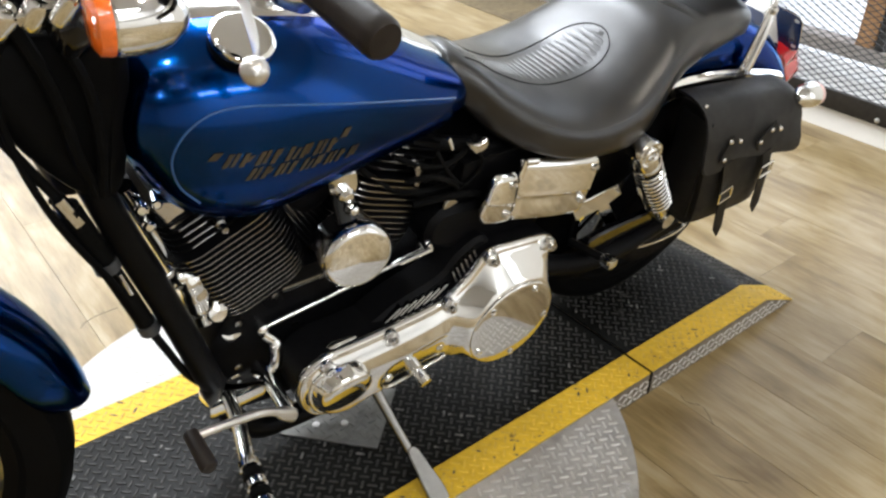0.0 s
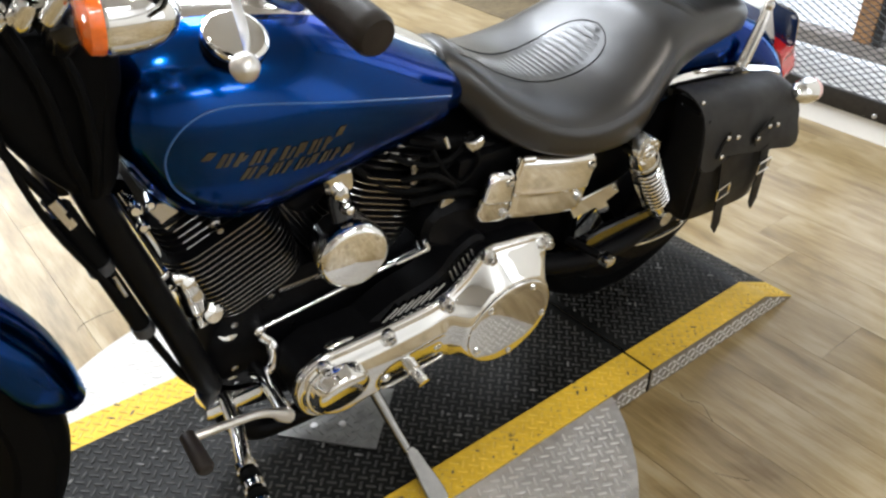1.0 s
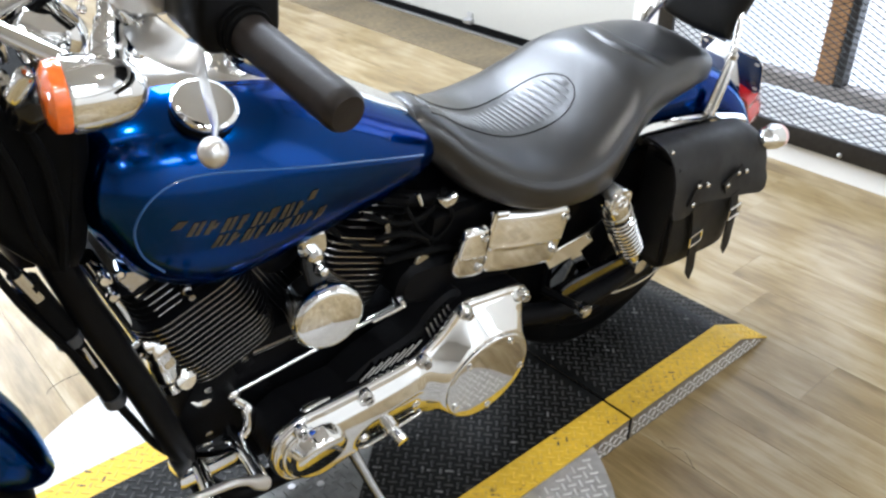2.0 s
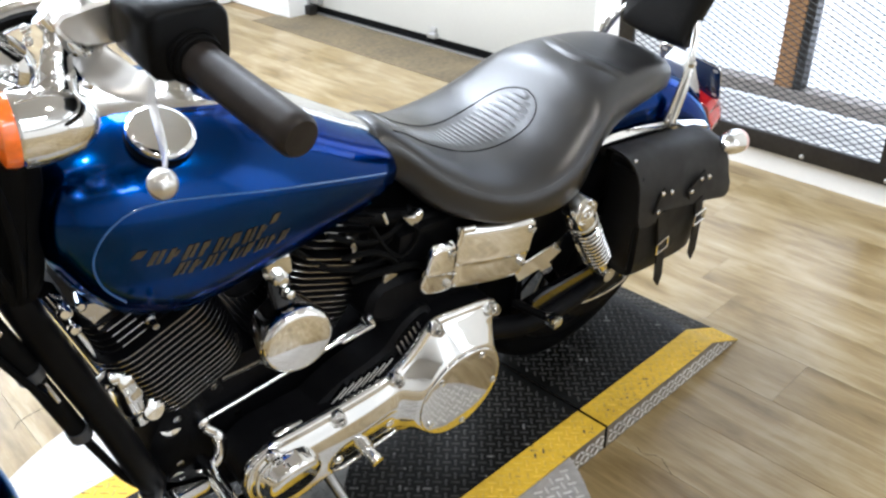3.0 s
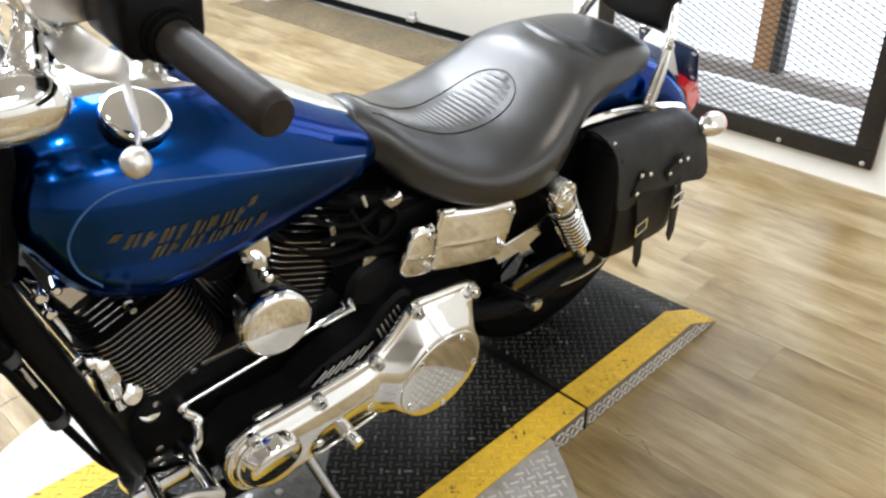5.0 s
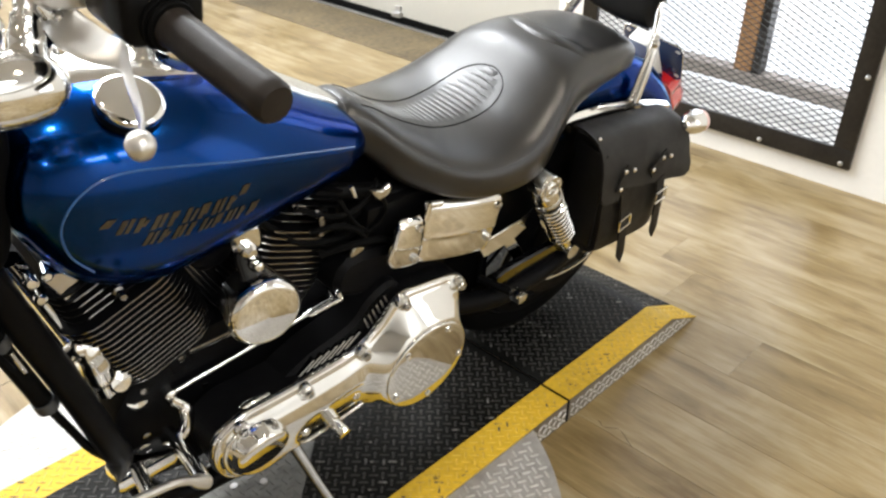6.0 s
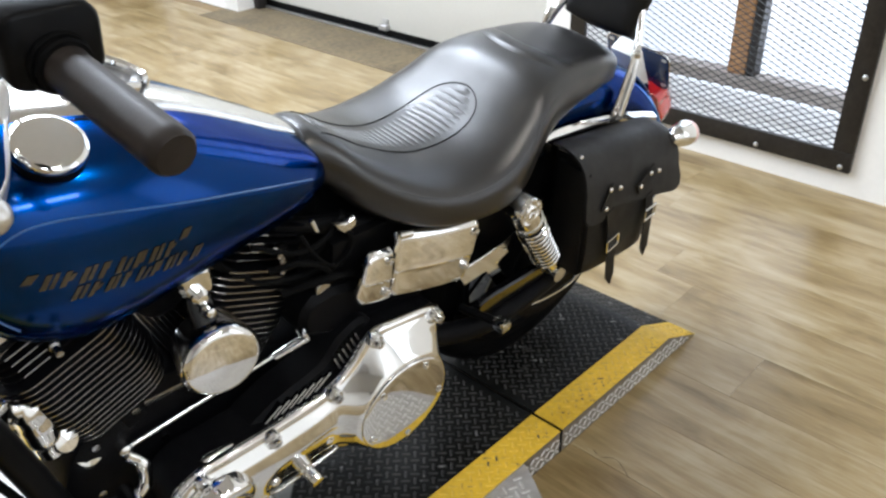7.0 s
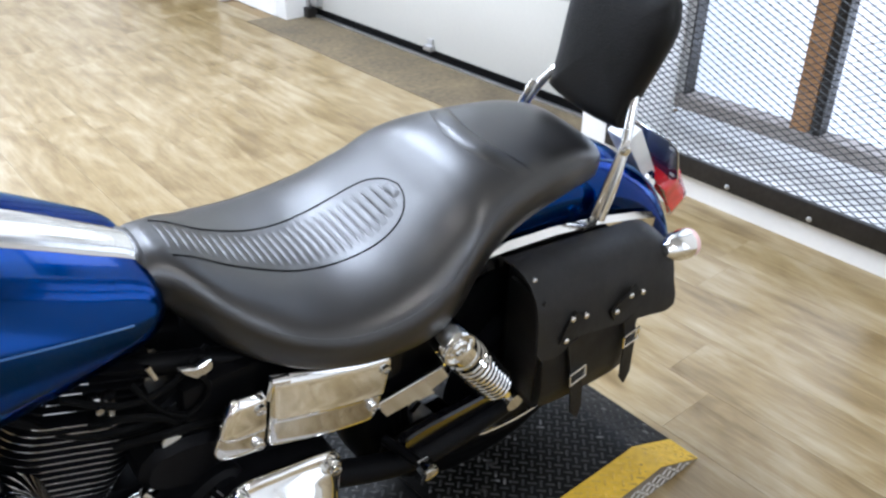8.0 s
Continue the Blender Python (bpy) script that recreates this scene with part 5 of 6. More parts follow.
for sgn in (-1, 1):
    tilt = radians(22.5)
    axis = Vector((sgn * math.sin(tilt), 0, math.cos(tilt)))
    across = Vector((math.cos(tilt), 0, -sgn * math.sin(tilt)))
    cyl = part("cylinder", Geo().lathe(CRANK, axis, [(0.0, 0.15), (0.066, 0.15), (0.066, 0.36), (0.0, 0.36)], 32), WRINKLE, bike, "black finned cylinder with machined fin edges")
    for k in range(15):
        h = 0.205 + 0.0105 * k
        grow = 0.006 * min(1.0, k / 5)
        prof = rounded_rect(0.080 + grow, 0.086 + grow, 0.045, 6)
        g = Geo()
        rings_ = [[CRANK + axis * (h + d) + across * (u * s_) + Vector((0, v * s_, 0)) for u, v in prof] for d, s_ in ((-0.0010, 0.93), (-0.0010, 1.0), (0.0010, 1.0), (0.0010, 0.93))]
        g.rings([rings_[0], rings_[1]], cap=False, slot=0).rings([rings_[1], rings_[2]], cap=False, slot=1).rings([rings_[2], rings_[3]], cap=False, slot=0)
        g.rings([rings_[0], [CRANK + axis * (h - 0.0010) + across * (u * 0.6) + Vector((0, v * 0.6, 0)) for u, v in prof]], cap=False).rings([rings_[3], [CRANK + axis * (h + 0.0010) + across * (u * 0.6) + Vector((0, v * 0.6, 0)) for u, v in prof]], cap=False)
        part("fin", g, [WRINKLE, MACHINED], cyl)
    head = Geo().slab(rounded_rect(0.058, 0.066, 0.03, 4), [(0.352, 0.0), (0.43, 0.0), (0.44, 0.01)], lambda u, v, d: CRANK + axis * d + across * u + Vector((0, v, 0)))
    part("rocker_box", head, WRINKLE, cyl, "black rocker box")
    for k in range(5):
        h = 0.3655 + 0.0125 * k
        prof = rounded_rect(0.071 - 0.001 * k, 0.083, 0.026, 4)
        part("head_fin", Geo().slab(prof, [(h - 0.0013, 0.0), (h + 0.0013, 0.0)], lambda u, v, d: CRANK + axis * d + across * u + Vector((0, v, 0))), WRINKLE, cyl, smooth=0)
        for u0, u1 in ((-0.046, -0.012 + 0.004 * (k % 2)),) if k < 4 else ():
            part("fin_edge", Geo().tube([CRANK + axis * h + across * u0 + Vector((0, -0.0832, 0)), CRANK + axis * h + across * u1 + Vector((0, -0.0832, 0))], 0.0012, 6), MACHINED, cyl, "machined fin edge")
    part("plug", Geo().lathe(CRANK + axis * 0.385 + Vector((0, -0.086, 0)), (0, -1, 0), [(0.007, 0), (0.007, 0.010), (0.0045, 0.012), (0.0045, 0.024), (0.0, 0.025)], 10), MACHINED, cyl, "spark plug")

# horn between the cylinders
hc, ha = Vector((-0.189, -0.150, 0.536)), Vector((-0.12, -1, 0.055)).normalized()
horn = part("horn_cover", Geo().lathe(hc, ha, [(0.030, -0.065), (0.047, -0.05), (0.052, -0.02), (0.0545, -0.006), (0.054, 0.0), (0.0515, 0.0055), (0.0475, 0.0095), (0.044, 0.0108), (0.0, 0.0120)], 48), CHROME, bike, "round domed chrome horn cover")
part("mount", Geo().slab(rounded([(-0.214, 0.660), (-0.178, 0.660), (-0.171, 0.642), (-0.174, 0.622), (-0.206, 0.620), (-0.216, 0.642)], 3), [(-0.095, 0.0), (-0.112, 0.0), (-0.118, 0.005)], lambda u, v, d: (u, d, v)), CHROME, horn, "chrome horn mount")
part("bracket", Geo().rings([[(-0.191 + r * math.cos(2 * math.pi * k / 16), -0.104 - 0.5 * (0.62 - zz) + 0.7 * r * math.sin(2 * math.pi * k / 16), zz) for k in range(16)] for zz, r in ((0.625, 0.014), (0.608, 0.019), (0.585, 0.017), (0.560, 0.024))]), GLOSS_BLACK, horn, "gloss black horn bracket")
part("acorn_nut", Geo().lathe((-0.190, -0.128, 0.606), (0, -1, 0.25), [(0.010, 0), (0.010, 0.005), (0.006, 0.012), (0.0, 0.014)], 8), CHROME, horn, "chrome acorn nut")
part("mount_nut", Geo().lathe((-0.195, -0.117, 0.627), (0, -1, 0), [(0.012, 0), (0.012, 0.008), (0.007, 0.014), (0.0, 0.015)], 14), CHROME, horn, "acorn nut")

# intake, hoses and small fittings between tank and battery cover
part("breather_hose", Geo().tube(spline([(-0.17, -0.075, 0.655), (-0.12, -0.085, 0.60), (-0.07, -0.09, 0.565), (0.0, -0.095, 0.556), (0.05, -0.08, 0.562)], 6), 0.0062, 10), RUBBER, bike, "black rubber hose")
part("wiring_loom", Geo().tube(spline([(-0.02, -0.085, 0.56), (0.01, -0.09, 0.585), (0.04, -0.085, 0.605), (0.07, -0.07, 0.615)], 6), 0.005, 8), RUBBER, bike, "black taped wiring")
part("wiring_loom", Geo().tube(spline([(-0.05, -0.08, 0.55), (-0.02, -0.09, 0.54), (0.03, -0.09, 0.53), (0.07, -0.085, 0.515)], 6), 0.0075, 8), RUBBER, bike, "black taped wiring")
part("solenoid", Geo().lathe((-0.052, -0.09, 0.575), (0, 0, 1), [(0.0, 0.0), (0.006, 0.0), (0.006, 0.03), (0.008, 0.032), (0.008, 0.046), (0.0, 0.047)], 16), MACHINED, bike, "small bright fitting")
part("tank_mount", Geo().slab(rounded([(0.019, 0.639), (0.041, 0.631), (0.057, 0.637), (0.059, 0.621), (0.037, 0.615)], 2), [(-0.106, 0.0), (-0.111, 0.0), (-0.113, 0.002)], lambda u, v, d: (u, d, v)), CHROME_WORN, bike, "bright folded mounting tab")
part("tank_mount", Geo().tube([(-0.010, -0.10, 0.650), (-0.004, -0.105, 0.632)], [0.004, 0.003], 8), CHROME_WORN, bike, "bright mounting pin")
part("tank_mount", Geo().slab(rounded([(-0.013, 0.529), (-0.007, 0.547), (0.009, 0.543), (0.013, 0.535)], 2), [(-0.112, 0.0), (-0.116, 0.0), (-0.118, 0.002)], lambda u, v, d: (u, d, v)), CHROME_WORN, bike, "bright folded mounting tab")
for line, r in (([(-0.10, -0.09, 0.64), (-0.05, -0.105, 0.615), (0.0, -0.105, 0.61), (0.05, -0.095, 0.63)], 0.0045), ([(-0.03, -0.10, 0.635), (-0.01, -0.112, 0.595), (0.02, -0.112, 0.565), (0.06, -0.10, 0.55)], 0.0038), ([(-0.08, -0.10, 0.595), (-0.04, -0.115, 0.60), (0.0, -0.118, 0.575), (0.02, -0.11, 0.535)], 0.005), ([(0.03, -0.10, 0.635), (0.05, -0.115, 0.605), (0.04, -0.115, 0.575), (0.0, -0.11, 0.55)], 0.0035), ([(-0.06, -0.10, 0.545), (0.0, -0.12, 0.555), (0.04, -0.12, 0.545), (0.075, -0.11, 0.52)], 0.006)):
    part("wiring_loom", Geo().tube(spline(line, 6), r, 8), RUBBER, bike, "black cable")
part("throttle_body", Geo().lathe((-0.215, 0.02, 0.60), (0, -1, 0), [(0.0, -0.02), (0.036, -0.02), (0.036, 0.08), (0.028, 0.085), (0.0, 0.085)], 20), WRINKLE, bike, "black intake body")
part("side_casting", Geo().slab(rounded([(-0.02, 0.53), (0.10, 0.51), (0.20, 0.46), (0.18, 0.40), (0.05, 0.43), (-0.04, 0.47)], 3), [(-0.06, 0.0), (-0.115, 0.0), (-0.125, 0.01)], lambda u, v, d: (u, d, v)), WRINKLE, bike, "black oil tank casting")
part("electrics_tray", Geo().box((0.02, -0.11, 0.45), (0.34, 0.11, 0.60)), BLACK, bike, "black battery tray", bevel=0.01)
# finned black housing over the primary
starter = part("finned_housing", Geo().slab(rounded([(-0.165, 0.345), (-0.02, 0.352), (0.06, 0.390), (0.078, 0.440), (0.052, 0.468), (0.008, 0.448), (-0.025, 0.412), (-0.105, 0.388)], 3), [(-0.09, 0.0), (-0.138, 0.0), (-0.145, 0.008)], lambda u, v, d: (u, d, v)), WRINKLE, bike, "black finned housing")
rib_lines = [((-0.150 + 0.0165 * k, 0.350 + 0.0022 * k), (-0.100 + 0.0150 * k, 0.386 + 0.0018 * k)) for k in range(7)]
rib_lines += [((0.014 + 0.0080 * k, 0.383 + 0.0056 * k), (-0.003 + 0.0076 * k, 0.421 + 0.0060 * k)) for k in range(6)]
for (u0, v0), (u1, v1) in rib_lines:
    along = Vector((u1 - u0, v1 - v0)).normalized()
    side = Vector((-along.y, along.x)) * 0.0014
    blade = [(u0 + side.x, v0 + side.y), (u1 + side.x, v1 + side.y), (u1 + 0.0025 * along.x, v1 + 0.0025 * along.y), (u1 - side.x, v1 - side.y), (u0 - side.x, v0 - side.y)]
    part("fin", Geo().slab(blade, [(-0.138, 0.0), (-0.1500, 0.0)], lambda u, v, d: (u, d, v)), GLOSS_BLACK, starter, smooth=0)
    part("fin_edge", Geo().tube([(u0, -0.1502, v0), (u1, -0.1502, v1)], 0.0013, 6), CAST, starter, "machined fin edge")

# primary cover
prim = rounded([(-0.292, 0.300), (-0.282, 0.345), (-0.245, 0.368), (-0.200, 0.369), (-0.120, 0.371), (-0.032, 0.379), (0.017, 0.409), (0.053, 0.452), (0.110, 0.450), (0.186, 0.437), (0.204, 0.416), (0.203, 0.36), (0.202, 0.30), (0.178, 0.240), (0.120, 0.208), (0.060, 0.212), (0.020, 0.232), (-0.03, 0.243), (-0.11, 0.240), (-0.17, 0.232), (-0.225, 0.226), (-0.272, 0.250)], 4)
part("inner_primary", Geo().slab(prim, [(-0.09, 0.006), (-0.1590, 0.003)], lambda u, v, d: (u, d, v)), WRINKLE, bike, "black inner primary case")
dc = (0.093, 0.312)
circle = lambda cx, cz, r, n=56: [(cx + r * math.cos(2 * math.pi * k / n), cz + r * math.sin(2 * math.pi * k / n)) for k in range(n)]


def reach(outline, cx, cz, a, limit):
    """How far an outline lies from a point in one direction."""
    best = limit
    ux, uz = math.cos(a), math.sin(a)
    for (x0, z0), (x1, z1) in zip(outline, outline[1:] + outline[:1]):
        ex, ez = x1 - x0, z1 - z0
        det = ux * -ez + ex * uz
        if abs(det) < 1e-9:
            continue
        r = ((x0 - cx) * -ez + ex * (z0 - cz)) / det
        t = (ux * (z0 - cz) - uz * (x0 - cx)) / det
        if r > 0 and 0 <= t <= 1:
            best = min(best, r)
    return best


widths = [max(0.0935, reach(prim, dc[0], dc[1], 2 * math.pi * k / 96, 0.150) - 0.011) for k in range(96)]
for _ in range(5):
    widths = [(widths[k - 1] + 2 * widths[k] + widths[(k + 1) % 96]) / 4 for k in range(96)]
OVAL_TURN, OVAL_AT = 0.12, (-0.080, 0.286)


def swell(x):
    x = min(1.0, max(0.0, x))
    return x * x * (3 - 2 * x)


def cover_depth(u, v, edge):
    """How far the cover stands out at (u, v), edge being the distance to its outline."""
    flange = 0.161 + 0.0085 * math.sqrt(1 - (1 - min(1.0, edge / 0.007)) ** 2)
    body = flange + swell((edge - 0.0085) / 0.020) * (0.0125 + 0.011 * swell((0.362 - v) / 0.060))
    du, dv = u - OVAL_AT[0], v - OVAL_AT[1]
    ou, ov = du * math.cos(OVAL_TURN) + dv * math.sin(OVAL_TURN), dv * math.cos(OVAL_TURN) - du * math.sin(OVAL_TURN)
    oval_in = 0.033 - math.hypot(max(0.0, abs(ou) - 0.044), ov)
    body -= 0.008 * swell((oval_in + 0.001) / 0.008) * (1 - 20 * ov)
    a = math.atan2(v - dc[1], u - dc[0]) % (2 * math.pi) / (2 * math.pi) * 96
    k = int(a) % 96
    wide = widths[k] + (widths[(k + 1) % 96] - widths[k]) * (a - int(a))
    x = max(0.0, (math.hypot(u - dc[0], v - dc[1]) - 0.090) / (wide - 0.090))
    clutch = 0.212 - 0.042 * x if x < 1.5 else 0.149
    return math.log(math.exp(400 * body) + math.exp(400 * clutch)) / 400


def cover_casting(columns=150, rows=64):
    """The cover's face between its lower and upper edge, with a rim turned back to the case."""
    lines_ = list(zip(prim, prim[1:] + prim[:1]))
    starts, ends = np.array([a for a, b in lines_]), np.array([b for a, b in lines_])
    left, right = min(p[0] for p in prim) + 0.0004, max(p[0] for p in prim) - 0.0004
    verts, faces = [], []
    for i in range(columns + 1):
        u = left + (right - left) * (0.5 - 0.5 * math.cos(math.pi * i / columns))
        cross = [z0 + (z1 - z0) * (u - x0) / (x1 - x0) for (x0, z0), (x1, z1) in lines_ if (x0 - u) * (x1 - u) < 0]
        low, high = min(cross), max(cross)
        for j in range(rows + 1):
            v = low + (high - low) * (0.5 - 0.5 * math.cos(math.pi * (0.06 + 0.88 * j / rows)) - 0.00886) / 0.98228
            p = np.array((u, v))
            way = ends - starts
            t = np.clip(((p - starts) * way).sum(1) / np.maximum((way * way).sum(1), 1e-12), 0, 1)
            edge = 0.0 if j in (0, rows) or i in (0, columns) else float(np.sqrt(((starts + way * t[:, None] - p) ** 2).sum(1)).min())
            verts.append((u, -cover_depth(u, v, edge), v))
    n = rows + 1
    faces = [(i * n + j, (i + 1) * n + j, (i + 1) * n + j + 1, i * n + j + 1) for i in range(columns) for j in range(rows)]
    loop = [i * n for i in range(columns + 1)] + [columns * n + j for j in range(1, n)] + [i * n + rows for i in range(columns - 1, -1, -1)] + [j for j in range(rows - 1, 0, -1)]
    base = len(verts)
    verts += [(verts[k][0], -0.1585, verts[k][2]) for k in loop]
    m = len(loop)
    faces += [(loop[k], base + k, base + (k + 1) % m, loop[(k + 1) % m]) for k in range(m)]
    return Geo().add(verts, faces)


primary = part("primary_cover", cover_casting(), CHROME, bike, "polished chrome primary cover", smooth=60)
part("derby_cover", Geo().slab(circle(dc[0], dc[1], 0.0880, 72), [(-0.2105, 0.0), (-0.2150, 0.0), (-0.2165, 0.0012), (-0.2172, 0.004), (-0.2182, 0.018), (-0.2190, 0.04), (-0.2194, 0.065)], lambda u, v, d: (u, d, v)), CHROME, primary, "round chrome clutch cover")
for k in range(5):
    a = radians(62 + 72 * k)
    part("screw", Geo().lathe((dc[0] + 0.0760 * math.cos(a), -0.2172, dc[1] + 0.0760 * math.sin(a)), (0, -1, 0), [(0.0062, 0), (0.006, 0.003), (0.003, 0.0035), (0.0, 0.0015)], 14), CHROME, primary)
part("stator_cap", Geo().slab(circle(-0.222, 0.302, 0.046, 40), [(-0.170, -0.006), (-0.190, -0.002), (-0.1970, 0.001), (-0.2000, 0.005), (-0.2018, 0.012), (-0.2028, 0.024), (-0.2032, 0.036)], lambda u, v, d: (u, d + 0.22 * (0.302 - v), v)), CHROME, primary, "round chrome front cap", smooth=50)
oval = [(-0.080 + u * math.cos(0.12) - v * math.sin(0.12), 0.286 + u * math.sin(0.12) + v * math.cos(0.12)) for u, v in rounded_rect(0.077, 0.033, 0.032, 8)]
ring_path = [(u, -0.1835, v) for u, v in oval]
part("inspection_rim", Geo().tube(ring_path + ring_path[:1], 0.0026, 10), CHROME, primary, "oval chrome rim of the inspection recess", smooth=80)
for u, v in ((-0.035, 0.292), (-0.135, 0.272)):
    part("screw", Geo().lathe((u, -0.181, v), (0, -1, 0), [(0.008, 0), (0.0075, 0.006), (0.004, 0.007), (0.0, 0.005)], 14), CHROME, primary)
part("drain_stud", Geo().lathe((-0.085, -0.178, 0.270), (0.05, -1, -0.15), [(0.013, 0), (0.013, 0.014), (0.010, 0.016), (0.010, 0.032), (0.012, 0.034), (0.010, 0.042), (0.0, 0.043)], 18), CHROME, primary, "chrome adjuster stud")
for u, v in ((-0.131, 0.358), (-0.020, 0.374), (0.055, 0.444), (0.184, 0.424), (-0.245, 0.352)):
    boss = part("bolt_boss", Geo().lathe((u, -0.166, v), (0, -1, 0), [(0.0135, 0), (0.0125, 0.012), (0.011, 0.0145), (0.0, 0.0145)], 18), CHROME, primary, "chrome bolt boss")
    part("bolt", Geo().lathe((u, -0.1795, v), (0, -1, 0), [(0.0078, 0), (0.0078, 0.008), (0.0045, 0.0075), (0.004, 0.004), (0.0, 0.004)], 12), CHROME_WORN, primary, "socket bolt")
for deep, y, r in ((0.006, -0.1685, 0.0034), (0.0165, -0.1775, 0.0034)):
    edge = inset(prim, deep)
    turn = [p for p in edge[len(edge) // 2:] if p[0] < -0.205] + [p for p in edge[:len(edge) // 2] if p[0] < -0.225]
    part("front_rib", Geo().tube([(u, y, v) for u, v in turn], [r * min(1.0, 0.3 + 0.35 * min(k, len(turn) - 1 - k)) for k in range(len(turn))], 10), CHROME, primary, "stepped chrome rib round the front", smooth=80)
part("upper_arm", Geo().tube([(-0.252, -0.15, 0.348), (-0.217, -0.15, 0.361), (-0.182, -0.15, 0.362)], [0.012, 0.010, 0.005], 10), CHROME, primary, "chrome bracket arm")

# shift linkage
link = part("shift_rod", Geo().tube([(-0.304, -0.075, 0.376), (-0.003, -0.075, 0.411)], 0.0048, 10), CHROME, bike, "thin chrome shift rod")
for p in ((-0.302, -0.075, 0.3765), (-0.004, -0.075, 0.411)):
    part("rod_end", Geo().lathe(Vector(p) + Vector((0, 0.012, 0)), (0, -1, 0), [(0.0, 0), (0.010, 0.0), (0.010, 0.018), (0.006, 0.022), (0.0, 0.023)], 14), CHROME, link)
part("rear_arm", Geo().tube([(-0.004, -0.08, 0.413), (-0.020, -0.08, 0.445)], [0.007, 0.006], 10), CHROME, link, "short chrome arm")
part("rear_arm", Geo().tube([(-0.037, -0.130, 0.469), (-0.046, -0.130, 0.487)], [0.0040, 0.0056], 12), CHROME, link, "short chrome arm")
part("rod_end", Geo().tube([(-0.084, -0.115, 0.446), (-0.037, -0.130, 0.469)], [0.0036, 0.0042], 12), CHROME, link)
part("front_arm", Geo().tube(spline([(-0.304, -0.082, 0.372), (-0.288, -0.09, 0.350), (-0.292, -0.098, 0.318), (-0.315, -0.10, 0.300)], 5), [0.009] * 5 + [0.012] * 6 + [0.010] * 5, 10), CHROME, link, "curved chrome arm")
shaft = part("shift_shaft", Geo().tube([(-0.318, -0.09, 0.315), (-0.322, -0.16, 0.33), (-0.332, -0.215, 0.345)], 0.0115, 14), CHROME, bike, "chrome shift shaft")
part("shift_lever", Geo().tube(spline([(-0.330, -0.222, 0.350), (-0.37, -0.226, 0.388), (-0.42, -0.228, 0.402), (-0.472, -0.228, 0.408)], 5), [0.0105] * 3 + [0.0062] * 13, 10), CAST, shaft, "cast chrome shift lever")
part("toe_peg", Geo().lathe((-0.474, -0.222, 0.408), (-0.02, -1, 0.05), [(0.0, 0), (0.010, 0.0), (0.0105, 0.006), (0.0115, 0.058), (0.009, 0.062), (0.0, 0.063)], 18), GRIP_RUBBER, shaft, "black rubber toe peg")
foot = part("foot_peg", Geo().tube([(-0.385, -0.13, 0.330), (-0.398, -0.20, 0.335), (-0.412, -0.25, 0.335)], 0.011, 14), CHROME, bike, "chrome rider foot peg with rubber rings")
fp0, fp1 = Vector((-0.412, -0.25, 0.335)), Vector((-0.425, -0.345, 0.335))
for k in range(6):
    a, b = fp0.lerp(fp1, k / 6), fp0.lerp(fp1, (k + 0.86) / 6)
    part("rubber_ring" if k % 2 else "chrome_ring", Geo().tube([a, a.lerp(b, 0.15), a.lerp(b, 0.85), b], [0.011, 0.0145, 0.0145, 0.011], 16), RUBBER if k % 2 else CHROME, foot)
part("peg_mount", Geo().box((-0.42, -0.145, 0.305), (-0.33, -0.10, 0.335)), CHROME, foot, "chrome peg mount", bevel=0.008)

# side stand
stand = part("side_stand", Geo().tube([(-0.135, -0.13, 0.215), (-0.118, -0.20, 0.145), (-0.102, -0.265, 0.085), (-0.09, -0.305, 0.058)], [0.0105, 0.0085, 0.0085, 0.007], 12), STAND_CHROME_DARK, bike, "chrome side stand, folded out")
part("stand_blade", Geo().slab(rounded([(0.0, -0.009), (0.045, -0.014), (0.058, -0.016), (0.105, -0.017), (0.116, 0.0), (0.105, 0.017), (0.058, 0.016), (0.045, 0.014), (0.0, 0.009)], 3), [(-0.004, 0), (0.004, 0), (0.006, 0.002)], lambda u, v, d: Vector((-0.108, -0.235, 0.118)) + u * Vector((0.16, -0.76, -0.63)).normalized() + v * Vector((1, 0.1, 0.13)) + d * Vector((0, -0.63, 0.76))), STAND_CHROME_DARK, stand, "flattened chrome stand foot")
part("pivot", Geo().lathe((-0.135, -0.10, 0.215), (0, -1, 0), [(0.0, 0), (0.022, 0), (0.022, 0.04), (0.015, 0.046), (0.0, 0.046)], 18), BLACK, stand)

# frame tubes
frame_ = part("frame", Geo().tube([(-0.54, 0, 0.86), (-0.50, 0, 0.68)], 0.034, 18), BLACK, bike, "satin black tubular frame")
for sgn in (-1, 1):
    part("downtube", Geo().tube(spline([(-0.518, 0.05 * sgn, 0.80), (-0.485, 0.085 * sgn, 0.66), (-0.437, 0.095 * sgn, 0.49), (-0.395, 0.10 * sgn, 0.33), (-0.35, 0.10 * sgn, 0.20), (-0.25, 0.10 * sgn, 0.165), (0.10, 0.10 * sgn, 0.165), (0.22, 0.10 * sgn, 0.24)], 6), 0.0195, 14), BLACK, frame_)
    part("seat_rail", Geo().tube(spline([(-0.05, 0.06 * sgn, 0.63), (0.15, 0.09 * sgn, 0.585), (0.30, 0.11 * sgn, 0.585), (0.46, 0.11 * sgn, 0.61)], 5), 0.014, 12), BLACK, frame_)
part("backbone", Geo().tube([(-0.52, 0, 0.80), (-0.10, 0, 0.66), (0.05, 0, 0.60)], 0.028, 14), BLACK, frame_)
